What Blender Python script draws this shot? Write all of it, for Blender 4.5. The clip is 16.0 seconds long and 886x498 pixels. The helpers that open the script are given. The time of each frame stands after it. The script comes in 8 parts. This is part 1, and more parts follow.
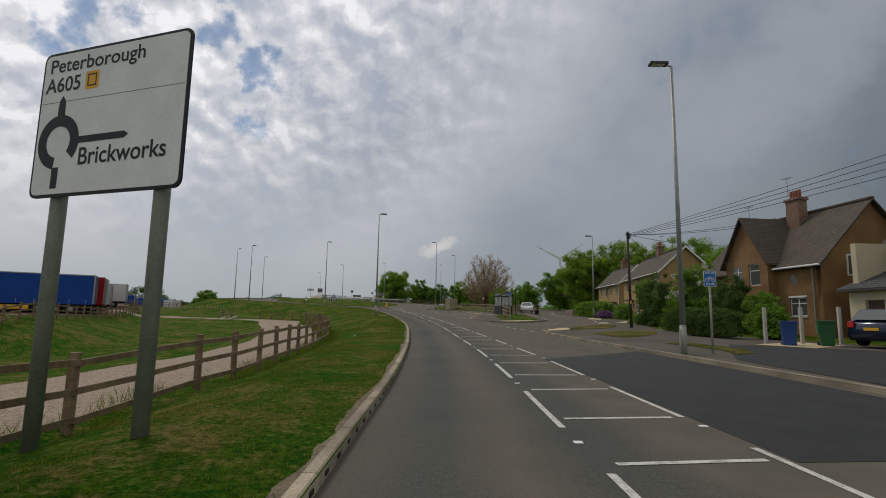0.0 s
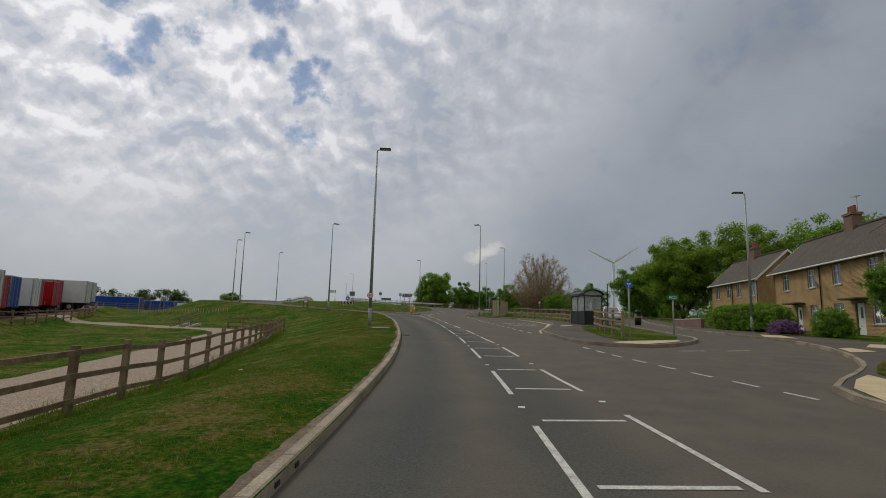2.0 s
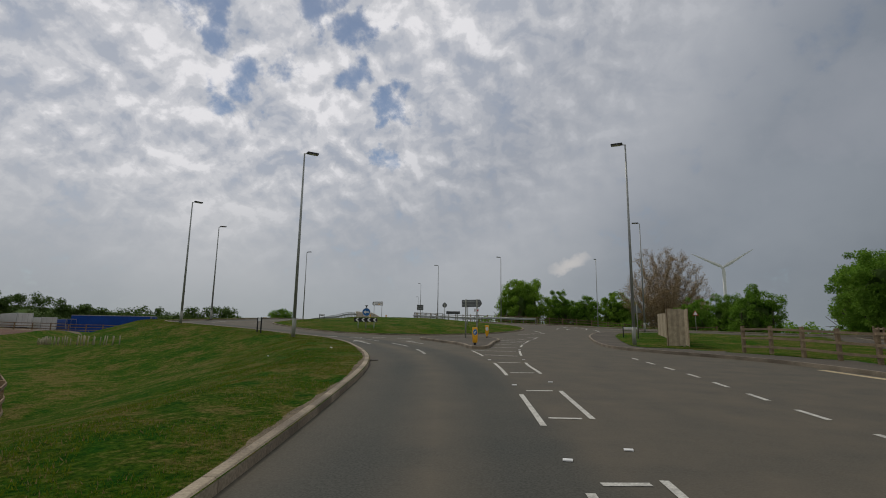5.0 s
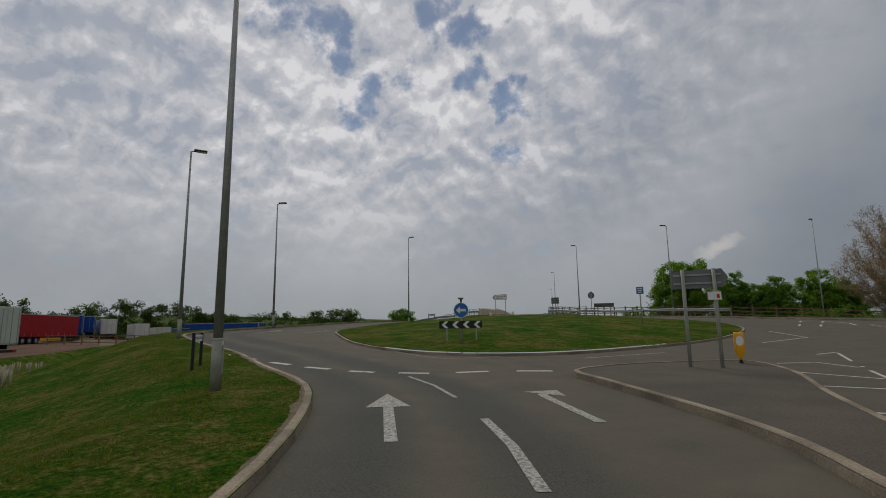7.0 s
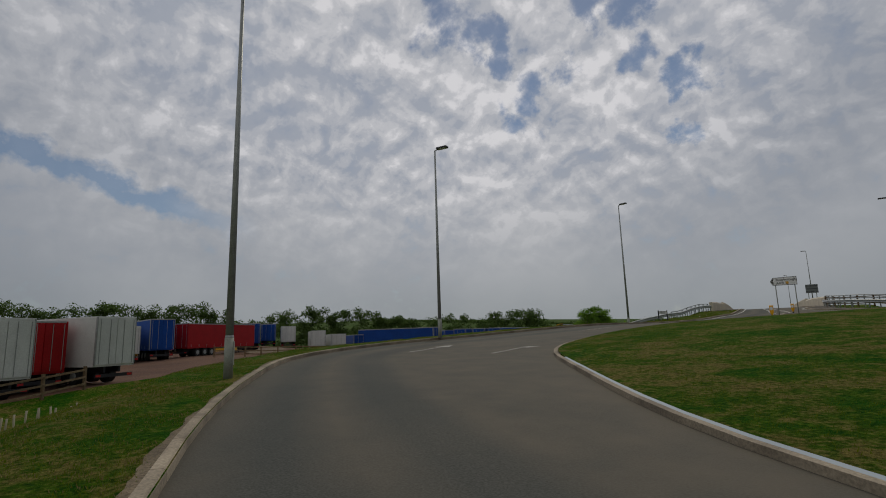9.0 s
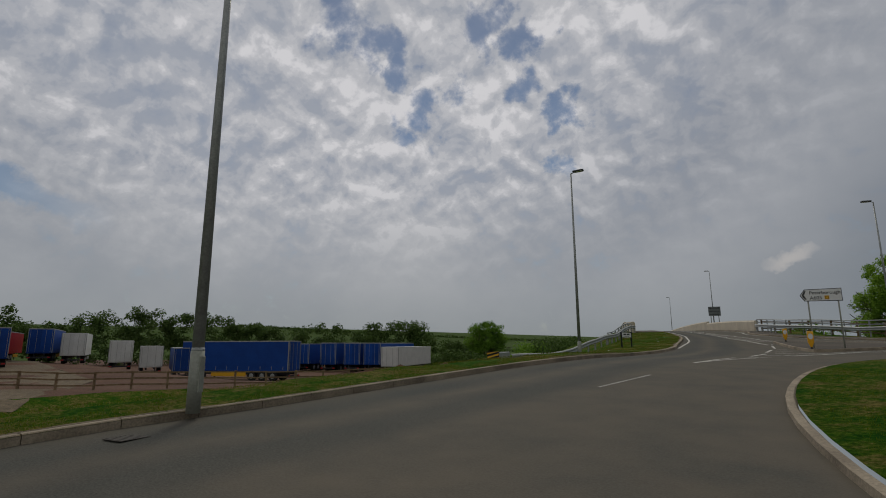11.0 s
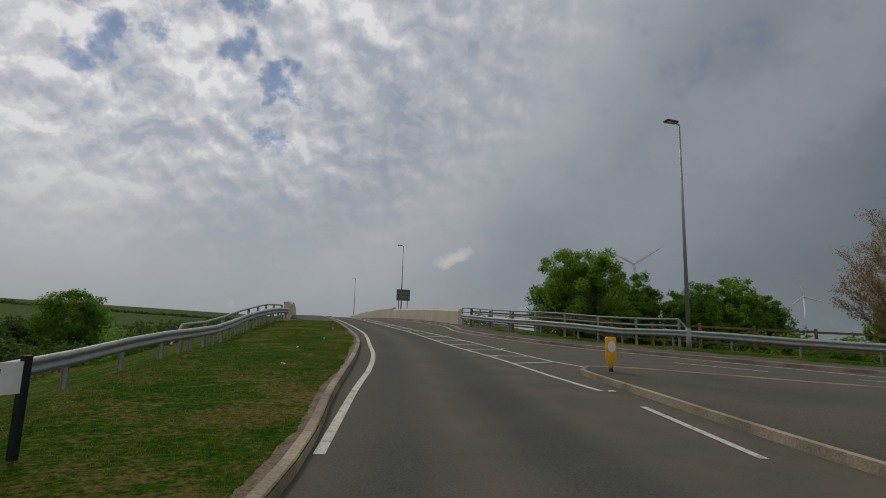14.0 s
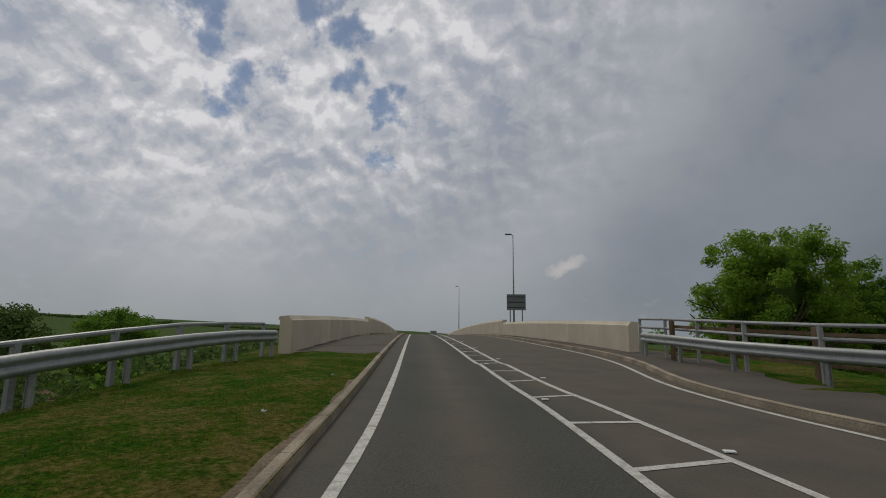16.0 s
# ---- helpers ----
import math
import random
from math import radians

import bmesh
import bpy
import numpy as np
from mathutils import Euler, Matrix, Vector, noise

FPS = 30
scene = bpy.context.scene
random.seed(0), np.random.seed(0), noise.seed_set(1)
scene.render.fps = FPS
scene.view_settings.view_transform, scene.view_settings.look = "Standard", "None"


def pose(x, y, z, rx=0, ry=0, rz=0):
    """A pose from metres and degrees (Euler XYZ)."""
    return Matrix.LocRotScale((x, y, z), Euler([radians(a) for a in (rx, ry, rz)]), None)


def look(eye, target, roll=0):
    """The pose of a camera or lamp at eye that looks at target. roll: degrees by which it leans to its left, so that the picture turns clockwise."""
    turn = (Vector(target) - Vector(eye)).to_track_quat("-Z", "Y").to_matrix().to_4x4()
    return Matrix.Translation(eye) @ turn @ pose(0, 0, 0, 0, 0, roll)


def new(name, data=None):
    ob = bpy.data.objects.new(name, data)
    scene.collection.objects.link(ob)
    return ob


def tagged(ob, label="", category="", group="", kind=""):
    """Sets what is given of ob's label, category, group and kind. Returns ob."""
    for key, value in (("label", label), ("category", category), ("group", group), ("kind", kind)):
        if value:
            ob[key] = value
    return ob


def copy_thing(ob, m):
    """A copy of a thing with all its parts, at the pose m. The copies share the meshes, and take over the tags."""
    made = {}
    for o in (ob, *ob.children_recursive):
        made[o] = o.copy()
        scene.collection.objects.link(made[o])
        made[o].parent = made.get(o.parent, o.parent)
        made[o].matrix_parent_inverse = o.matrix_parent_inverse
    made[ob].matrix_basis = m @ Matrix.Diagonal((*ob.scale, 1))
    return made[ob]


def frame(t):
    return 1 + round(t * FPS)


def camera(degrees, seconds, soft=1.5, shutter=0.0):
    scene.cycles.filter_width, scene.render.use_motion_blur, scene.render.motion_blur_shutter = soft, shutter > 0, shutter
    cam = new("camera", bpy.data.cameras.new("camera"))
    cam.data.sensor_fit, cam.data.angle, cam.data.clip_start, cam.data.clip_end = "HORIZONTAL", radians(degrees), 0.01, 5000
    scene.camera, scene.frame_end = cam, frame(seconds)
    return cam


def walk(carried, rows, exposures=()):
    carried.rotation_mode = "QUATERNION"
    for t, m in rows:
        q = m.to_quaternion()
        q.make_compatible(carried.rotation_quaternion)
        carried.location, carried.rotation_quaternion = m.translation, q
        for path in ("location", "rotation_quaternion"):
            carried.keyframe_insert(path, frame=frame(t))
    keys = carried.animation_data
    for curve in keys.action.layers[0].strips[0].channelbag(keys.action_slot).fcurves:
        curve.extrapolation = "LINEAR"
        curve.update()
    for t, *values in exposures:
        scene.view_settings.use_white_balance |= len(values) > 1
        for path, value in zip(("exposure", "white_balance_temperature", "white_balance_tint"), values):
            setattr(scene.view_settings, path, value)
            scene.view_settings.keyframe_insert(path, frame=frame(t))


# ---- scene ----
from mathutils import geometry

# ---------------------------------------------------------------- camera
cam = camera(82.1, 16.0, 1.0)
PATH = [
    (0.0, 0.00, 0.00, 1.44, 97.64, -1.00, 0.0),
    (0.5, 0.12, 5.25, 1.53, 97.70, -1.20, 0.95),
    (1.0, 0.12, 10.82, 1.62, 97.75, -1.88, 1.97),
    (1.5, 0.08, 16.39, 1.72, 98.07, -2.14, 3.09),
    (2.0, -0.03, 21.93, 1.81, 98.20, -1.47, 5.15),
    (2.5, -0.42, 27.50, 1.95, 98.55, -1.60, 7.37),
    (3.0, -1.11, 33.30, 2.20, 98.94, -1.86, 8.77),
    (3.5, -1.74, 39.12, 2.43, 99.18, -1.14, 10.29),
    (4.0, -2.52, 44.64, 2.67, 99.39, -0.73, 11.51),
    (4.5, -3.28, 49.89, 2.89, 99.53, -0.73, 12.89),
    (5.0, -4.07, 54.73, 3.09, 99.61, -0.82, 14.67),
    (5.5, -4.98, 59.18, 3.27, 99.63, -0.84, 17.07),
    (6.0, -6.13, 63.45, 3.45, 99.61, -0.66, 20.30),
]
PATH += [
    (6.5, -7.75, 67.97, 3.68, 99.55, -0.25, 24.59),
    (7.0, -9.82, 72.04, 3.90, 99.14, 0.83, 29.53),
    (7.5, -12.31, 75.80, 4.02, 99.14, 1.14, 35.32),
    (8.0, -15.20, 78.35, 4.15, 99.62, 1.64, 40.98),
    (8.5, -18.24, 80.95, 4.32, 99.77, 1.78, 45.90),
    (9.0, -21.49, 83.54, 4.51, 99.62, 1.72, 49.00),
    (9.5, -24.74, 86.00, 4.72, 99.48, 1.96, 49.85),
    (10.0, -27.86, 88.53, 4.93, 99.66, 2.30, 48.05),
    (10.5, -30.75, 91.78, 5.15, 100.47, 1.80, 43.18),
    (11.0, -33.52, 96.12, 5.36, 100.60, 0.12, 35.39),
    (11.5, -35.54, 101.09, 5.65, 100.43, -0.41, 27.82),
]
PATH += [
    (12.0, -36.95, 105.95, 5.94, 100.25, -0.09, 19.87),
    (12.5, -37.81, 110.30, 6.20, 99.80, -0.74, 11.97),
    (13.0, -38.31, 114.15, 6.31, 98.71, -2.07, 4.74),
    (13.5, -38.38, 118.25, 6.30, 98.23, -1.80, 1.13),
    (14.0, -38.28, 122.40, 6.35, 98.87, -1.62, 1.72),
    (14.5, -38.32, 126.36, 6.48, 99.54, -1.23, 4.17),
    (15.0, -38.98, 130.67, 6.64, 99.62, -0.72, 7.30),
    (15.5, -39.50, 135.52, 6.92, 99.69, -0.74, 11.09),
    (16.0, -40.35, 140.57, 7.15, 99.88, -0.62, 14.32),
]
walk(cam, [(r[0], pose(*r[1:])) for r in PATH], [(0.0, 0.0), (1.8, -0.02), (3.2, -0.1), (5.0, -0.22), (6.5, -0.38), (8.0, -0.44), (10.5, -0.55), (12.5, -0.52), (13.5, -0.28), (14.5, -0.32), (16.0, -0.40)])

# ---------------------------------------------------------------- sky and sun
SUN_AZ, SUN_EL = radians(38), radians(48)      # left of the road's first heading, behind thin cloud


def build_world():
    world = bpy.data.worlds.new("world")
    scene.world = world
    world.use_nodes = True
    nt = world.node_tree
    nt.nodes.clear()
    N, Lk = nt.nodes.new, nt.links.new
    out = N("ShaderNodeOutputWorld")
    sky = N("ShaderNodeTexSky")
    sky.sky_type, sky.sun_disc = "NISHITA", False
    sky.sun_elevation, sky.sun_rotation = SUN_EL, -SUN_AZ
    sky.air_density, sky.dust_density = 1.0, 0.15
    bg_sky = N("ShaderNodeBackground")
    Lk(sky.outputs[0], bg_sky.inputs[0])
    bg_sky.inputs[1].default_value = 0.07
    co = N("ShaderNodeTexCoord")
    sep = N("ShaderNodeSeparateXYZ")
    Lk(co.outputs["Generated"], sep.inputs[0])

    def math_node(op, a, b=None, clamp=False):
        n = N("ShaderNodeMath")
        n.operation, n.use_clamp = op, clamp
        for i, v in enumerate((a, b)):
            if v is None:
                continue
            if isinstance(v, (int, float)):
                n.inputs[i].default_value = v
            else:
                Lk(v, n.inputs[i])
        return n.outputs[0]

    zz = math_node("ADD", math_node("MAXIMUM", sep.outputs[2], 0.0), 0.75)
    cx, cy = math_node("DIVIDE", sep.outputs[0], zz), math_node("DIVIDE", sep.outputs[1], zz)
    plane = N("ShaderNodeCombineXYZ")
    Lk(cx, plane.inputs[0]); Lk(cy, plane.inputs[1])

    def cloud_noise(scale, detail, rough, shift, dist=0.0):
        mp = N("ShaderNodeMapping")
        mp.inputs["Location"].default_value = shift
        Lk(plane.outputs[0], mp.inputs["Vector"])
        n = N("ShaderNodeTexNoise")
        n.inputs["Scale"].default_value, n.inputs["Detail"].default_value = scale, detail
        n.inputs["Roughness"].default_value, n.inputs["Distortion"].default_value = rough, dist
        Lk(mp.outputs[0], n.inputs["Vector"])
        return n.outputs[0]

    def ramp(value, *stops):
        r = N("ShaderNodeValToRGB")
        r.color_ramp.interpolation = "EASE"
        while len(r.color_ramp.elements) < len(stops):
            r.color_ramp.elements.new(0.5)
        for e, (p, c) in zip(r.color_ramp.elements, stops):
            e.position, e.color = p, (*c, 1)
        Lk(value, r.inputs[0])
        return r.outputs[0]

    # nearness to the sun's side of the sky
    def towards(az, el, power):
        dot = N("ShaderNodeVectorMath")
        dot.operation = "DOT_PRODUCT"
        Lk(co.outputs["Generated"], dot.inputs[0])
        dot.inputs[1].default_value = (-math.sin(az) * math.cos(el), math.cos(az) * math.cos(el), math.sin(el))
        return math_node("POWER", math_node("MAXIMUM", dot.outputs["Value"], 0.0), power)

    def blend(fac, a, b):
        n = N("ShaderNodeMixRGB")
        for k, v in enumerate((fac, a, b)):
            if isinstance(v, tuple):
                n.inputs[k].default_value = (*v, 1)
            elif isinstance(v, float):
                n.inputs[k].default_value = v
            else:
                Lk(v, n.inputs[k])
        return n.outputs[0]

    def add(*v):
        out_ = v[0]
        for w in v[1:]:
            out_ = math_node("ADD", out_, w)
        return out_

    def times(a, b):
        return math_node("MULTIPLY", a, b)

    azim = math_node("ARCTAN2", times(sep.outputs[0], -1.0), sep.outputs[1])
    elev = math_node("ARCSINE", sep.outputs[2])
    facing = towards(radians(47), radians(46), 1.0)
    puffs = cloud_noise(17.0, 10, 0.56, (0.3, 0.1, 0), 0.25)
    shifted = cloud_noise(17.0, 6, 0.50, (0.3 - 0.020 * math.sin(SUN_AZ), 0.1 + 0.020 * math.cos(SUN_AZ), 0), 0.25)
    banks = cloud_noise(3.4, 4, 0.5, (2.3, 0.7, 0))
    streaks = cloud_noise(46.0, 8, 0.6, (1.1, 3.7, 0), 0.4)
    relief = math_node("SUBTRACT", puffs, shifted)
    body = add(times(puffs, 0.55), times(banks, 0.33), times(streaks, 0.12))

    # the sky's direction, shaken by noise so that cloud edges come out ragged
    shake = N("ShaderNodeTexNoise")
    shake.inputs["Scale"].default_value, shake.inputs["Detail"].default_value, shake.inputs["Roughness"].default_value = 9.0, 7, 0.6
    Lk(co.outputs["Generated"], shake.inputs["Vector"])
    def vector_node(op, a, b=None, c=None):
        n = N("ShaderNodeVectorMath")
        n.operation = op
        for k, v in enumerate((a, b, c)):
            if isinstance(v, tuple):
                n.inputs[k].default_value = v
            elif v is not None:
                Lk(v, n.inputs[k])
        return n.outputs[0]

    push = vector_node("SUBTRACT", shake.outputs["Color"], (0.5, 0.5, 0.5))
    bent = vector_node("NORMALIZE", vector_node("MULTIPLY_ADD", push, (0.25, 0.25, 0.25), co.outputs["Generated"]))

    def patch(az, el, radius):
        """1 at a direction of the sky, falling to 0 at radius, all in degrees."""
        a, e = radians(az), radians(el)
        dot = N("ShaderNodeVectorMath")
        dot.operation = "DOT_PRODUCT"
        Lk(bent, dot.inputs[0])
        dot.inputs[1].default_value = (-math.sin(a) * math.cos(e), math.cos(a) * math.cos(e), math.sin(e))
        c = math.cos(radians(radius))
        return math_node("MULTIPLY", math_node("SUBTRACT", dot.outputs["Value"], c), 1 / (1 - c), True)

    def most(spots):
        out_ = patch(*spots[0])
        for q in spots[1:]:
            out_ = math_node("MAXIMUM", out_, patch(*q))
        return out_

    holes = most([(48, 35.8, 4.2), (43.8, 32.6, 3.2), (41.8, 30, 2.6), (37.3, 28.2, 3.2), (39.6, 24, 2.8), (25.7, 28.2, 3.0), (30, 33.8, 3.4), (21.3, 19.3, 2.4), (20.6, 25, 2.4), (24, 32.5, 2.6)])
    domes = most([(49.4, 30.4, 6.5), (41.2, 26.9, 4.6), (46, 26.5, 5.0), (56, 33, 6.0), (33, 31, 4.5), (30, 26, 4.5)])
    tone = add(times(relief, 1.75), times(math_node("SUBTRACT", puffs, 0.5), 1.15), times(math_node("SUBTRACT", banks, 0.5), 1.3), times(math_node("SUBTRACT", streaks, 0.5), 0.55), times(domes, 0.22), 0.44)
    # broad glow round the hidden sun; the puffs show best inside it, with thin blue-grey cloud between them
    glow = ramp(facing, (0.10, (0.168, 0.200, 0.232)), (0.45, (0.325, 0.362, 0.42)), (0.70, (0.575, 0.60, 0.655)), (0.90, (0.82, 0.83, 0.87)))
    swirl = math_node("MULTIPLY", math_node("SUBTRACT", facing, 0.60), 4.0, True)
    swirl = times(swirl, math_node("MULTIPLY", math_node("SUBTRACT", elev, 0.09), 4.5, True))
    puff_tint = ramp(tone, (0.08, (0.70, 0.745, 0.82)), (0.36, (0.86, 0.88, 0.92)), (0.58, (1.03, 1.03, 1.04)), (0.90, (1.36, 1.33, 1.31)))
    soft_tint = ramp(add(times(banks, 0.85), times(puffs, 0.15)), (0.32, (0.91, 0.925, 0.945)), (0.68, (1.13, 1.12, 1.10)))
    tint = blend(swirl, soft_tint, puff_tint)
    lightened = N("ShaderNodeMixRGB")
    lightened.blend_type = "MULTIPLY"
    lightened.inputs[0].default_value = 1.0
    Lk(glow, lightened.inputs[1]); Lk(tint, lightened.inputs[2])
    clouds = lightened.outputs[0]
    # the cloud deck is brightest overhead
    high = math_node("POWER", math_node("MAXIMUM", sep.outputs[2], 0.0), 2.0)
    clouds = blend(math_node("MULTIPLY", math_node("SUBTRACT", high, 0.30), 1.3, True), clouds, (0.86, 0.85, 0.82))
    # front-lit cloud on the side away from the sun
    back = N("ShaderNodeVectorMath")
    back.operation = "DOT_PRODUCT"
    Lk(co.outputs["Generated"], back.inputs[0])
    back.inputs[1].default_value = (math.sin(radians(25)), -math.cos(radians(25)), 0.0)
    clouds = blend(math_node("MULTIPLY", math_node("SUBTRACT", back.outputs["Value"], 0.05), 2.0, True), clouds, (0.66, 0.67, 0.66))
    # paler and smoother towards the horizon
    hz = math_node("POWER", math_node("SUBTRACT", 1.0, math_node("MAXIMUM", sep.outputs[2], 0.0)), 9.0)
    hz = times(hz, times(math_node("ADD", facing, 0.25, True), 0.85))
    clouds = blend(hz, clouds, (0.415, 0.458, 0.465))
    # a pale diagonal veil on the blue-grey side
    veil = most([(-22, 18.5, 4.5), (-26, 19.5, 5), (-30, 20, 5), (-34, 21, 5), (-37.5, 23.5, 5), (-39, 27, 5.5)])
    clouds = blend(times(veil, 0.5), clouds, (0.42, 0.445, 0.50))
    # a low white wisp straight ahead
    wob = times(math_node("SUBTRACT", cloud_noise(16.0, 7, 0.6, (4.0, 1.0, 0)), 0.5), 0.06)
    du = math_node("DIVIDE", math_node("SUBTRACT", azim, 0.012), 0.044)
    dv = math_node("DIVIDE", add(elev, -0.141, times(azim, 0.22), wob), 0.014)
    wisp = math_node("SUBTRACT", 1.0, add(times(du, du), times(dv, dv)))
    clouds = blend(times(math_node("MULTIPLY", wisp, 1.0, True), 0.8), clouds, (0.80, 0.77, 0.75))
    bg_cloud = N("ShaderNodeBackground")
    Lk(clouds, bg_cloud.inputs[0])
    bg_cloud.inputs[1].default_value = 0.80
    # holes of blue between the puffs, and a long clear streak low on the sun's far side
    cover = ramp(add(body, times(holes, -0.34), times(domes, 0.06)), (0.16, (0.1, 0.1, 0.1)), (0.46, (1, 1, 1)))
    sv = math_node("ABSOLUTE", add(elev, -0.216, times(azim, -0.28), 0.357, times(wob, 1.6)))
    gap = math_node("MULTIPLY", math_node("SUBTRACT", 1.0, math_node("DIVIDE", sv, 0.026)), 1.6, True)
    gap = times(gap, math_node("MULTIPLY", math_node("SUBTRACT", azim, 1.20), 6.0, True))
    gap = times(gap, math_node("MULTIPLY", math_node("SUBTRACT", 2.2, azim), 3.0, True))
    cover = math_node("MINIMUM", cover, math_node("SUBTRACT", 1.0, times(gap, 0.8)))
    mix = N("ShaderNodeMixShader")
    Lk(cover, mix.inputs[0]); Lk(bg_sky.outputs[0], mix.inputs[1]); Lk(bg_cloud.outputs[0], mix.inputs[2])
    Lk(mix.outputs[0], out.inputs[0])


build_world()
sun = new("sun", bpy.data.lights.new("sun", "SUN"))
sun.data.energy, sun.data.angle, sun.data.color = 1.2, radians(14), (1.0, 0.93, 0.78)
sun.matrix_basis = look((0, 0, 100), (100 * math.sin(SUN_AZ) * math.cos(SUN_EL), -100 * math.cos(SUN_AZ) * math.cos(SUN_EL), 100 - 100 * math.sin(SUN_EL)))

# ---------------------------------------------------------------- materials
def material(name, color, rough=0.7, metal=0.0, spread=0.25, scale=3.0, fine=60.0, bump=0.2, second=None, mask=0.5, spec=0.4, random=0.0, coat=0.0, emit=0.0, dist=0.01):
    """A surface with grain at two scales; second is the colour of the larger patches."""
    m = bpy.data.materials.new(name)
    m.use_nodes = True
    nt = m.node_tree
    N, Lk = nt.nodes.new, nt.links.new
    b = nt.nodes["Principled BSDF"]
    b.inputs["Roughness"].default_value, b.inputs["Metallic"].default_value = rough, metal
    b.inputs["Specular IOR Level"].default_value = spec
    if coat:
        b.inputs["Coat Weight"].default_value, b.inputs["Coat Roughness"].default_value = coat, 0.1
    co = N("ShaderNodeNewGeometry")
    big, small = N("ShaderNodeTexNoise"), N("ShaderNodeTexNoise")
    big.inputs["Scale"].default_value, big.inputs["Detail"].default_value = scale, 6
    small.inputs["Scale"].default_value, small.inputs["Detail"].default_value = fine, 4
    for n in (big, small):
        Lk(co.outputs["Position"], n.inputs["Vector"])
    r = N("ShaderNodeValToRGB")
    r.color_ramp.elements[0].position, r.color_ramp.elements[1].position = mask - 0.12, mask + 0.12
    r.color_ramp.elements[0].color = (*color, 1)
    r.color_ramp.elements[1].color = (*(second or [c * (1 - spread) for c in color]), 1)
    Lk(big.outputs[0], r.inputs[0])
    hs = N("ShaderNodeHueSaturation")
    Lk(r.outputs[0], hs.inputs["Color"])
    mr = N("ShaderNodeMapRange")
    mr.inputs["To Min"].default_value, mr.inputs["To Max"].default_value = 1 - spread, 1 + spread
    mr.inputs["From Min"].default_value, mr.inputs["From Max"].default_value = 0.3, 0.7
    Lk(small.outputs[0], mr.inputs["Value"])
    last = mr.outputs[0]
    if random:
        oi = N("ShaderNodeObjectInfo")
        rr = N("ShaderNodeMapRange")
        rr.inputs["To Min"].default_value, rr.inputs["To Max"].default_value = 1 - random, 1 + random
        Lk(oi.outputs["Random"], rr.inputs["Value"])
        mu = N("ShaderNodeMath"); mu.operation = "MULTIPLY"
        Lk(last, mu.inputs[0]); Lk(rr.outputs[0], mu.inputs[1])
        last = mu.outputs[0]
    Lk(last, hs.inputs["Value"])
    Lk(hs.outputs[0], b.inputs["Base Color"])
    if bump:
        bp = N("ShaderNodeBump")
        bp.inputs["Strength"].default_value, bp.inputs["Distance"].default_value = bump, dist
        Lk(small.outputs[0], bp.inputs["Height"])
        Lk(bp.outputs[0], b.inputs["Normal"])
    if emit:
        b.inputs["Emission Strength"].default_value = emit
        b.inputs["Emission Color"].default_value = (*color, 1)
    return m


ASPHALT = material("asphalt", (0.062, 0.065, 0.060), 0.85, spread=0.30, scale=0.30, fine=45, bump=0.5, second=(0.076, 0.075, 0.066), spec=0.12)
ASPHALT_NEW = material("asphalt_new", (0.022, 0.023, 0.024), 0.8, spread=0.3, scale=1.5, fine=60, bump=0.4, spec=0.35)
IRON = material("worn_cast_iron", (0.075, 0.066, 0.056), 0.7, 0.3, spread=0.2, scale=8, fine=50, bump=0.2)


def road_wear(m):
    """Dust along the kerbs and a paler band between the wheel tracks."""
    nt = m.node_tree
    N, Lk = nt.nodes.new, nt.links.new
    bs = nt.nodes["Principled BSDF"]
    src = bs.inputs["Base Color"].links[0].from_socket
    nz = N("ShaderNodeTexNoise")
    nz.inputs["Scale"].default_value, nz.inputs["Detail"].default_value = 1.3, 6
    geo = N("ShaderNodeNewGeometry")
    Lk(geo.outputs["Position"], nz.inputs["Vector"])
    for attr, stops, col in (("lane", ((0.0, 0), (0.26, 0.0), (0.42, 1.0), (0.60, 0.05), (0.74, 0.15), (0.86, 1.0), (1.0, 1.0)), (0.145, 0.122, 0.094)), ("kerb_distance", ((0.0, 1.0), (0.06, 0.75), (0.2, 0.0)), (0.125, 0.108, 0.085))):
        at = N("ShaderNodeAttribute")
        at.attribute_name = attr
        dv = N("ShaderNodeMath"); dv.operation = "DIVIDE"; dv.inputs[1].default_value = 4.0
        Lk(at.outputs["Fac"], dv.inputs[0])
        r = N("ShaderNodeValToRGB")
        while len(r.color_ramp.elements) < len(stops):
            r.color_ramp.elements.new(0.5)
        for e, (p, v) in zip(r.color_ramp.elements, stops):
            e.position, e.color = p, (v, v, v, 1)
        Lk(dv.outputs[0], r.inputs[0])
        mu = N("ShaderNodeMath"); mu.operation = "MULTIPLY"; mu.use_clamp = True
        Lk(r.outputs[0], mu.inputs[0]); Lk(nz.outputs[0], mu.inputs[1])
        mx = N("ShaderNodeMixRGB")
        Lk(mu.outputs[0], mx.inputs[0]); Lk(src, mx.inputs[1])
        mx.inputs[2].default_value = (*col, 1)
        src = mx.outputs[0]
    Lk(src, bs.inputs["Base Color"])


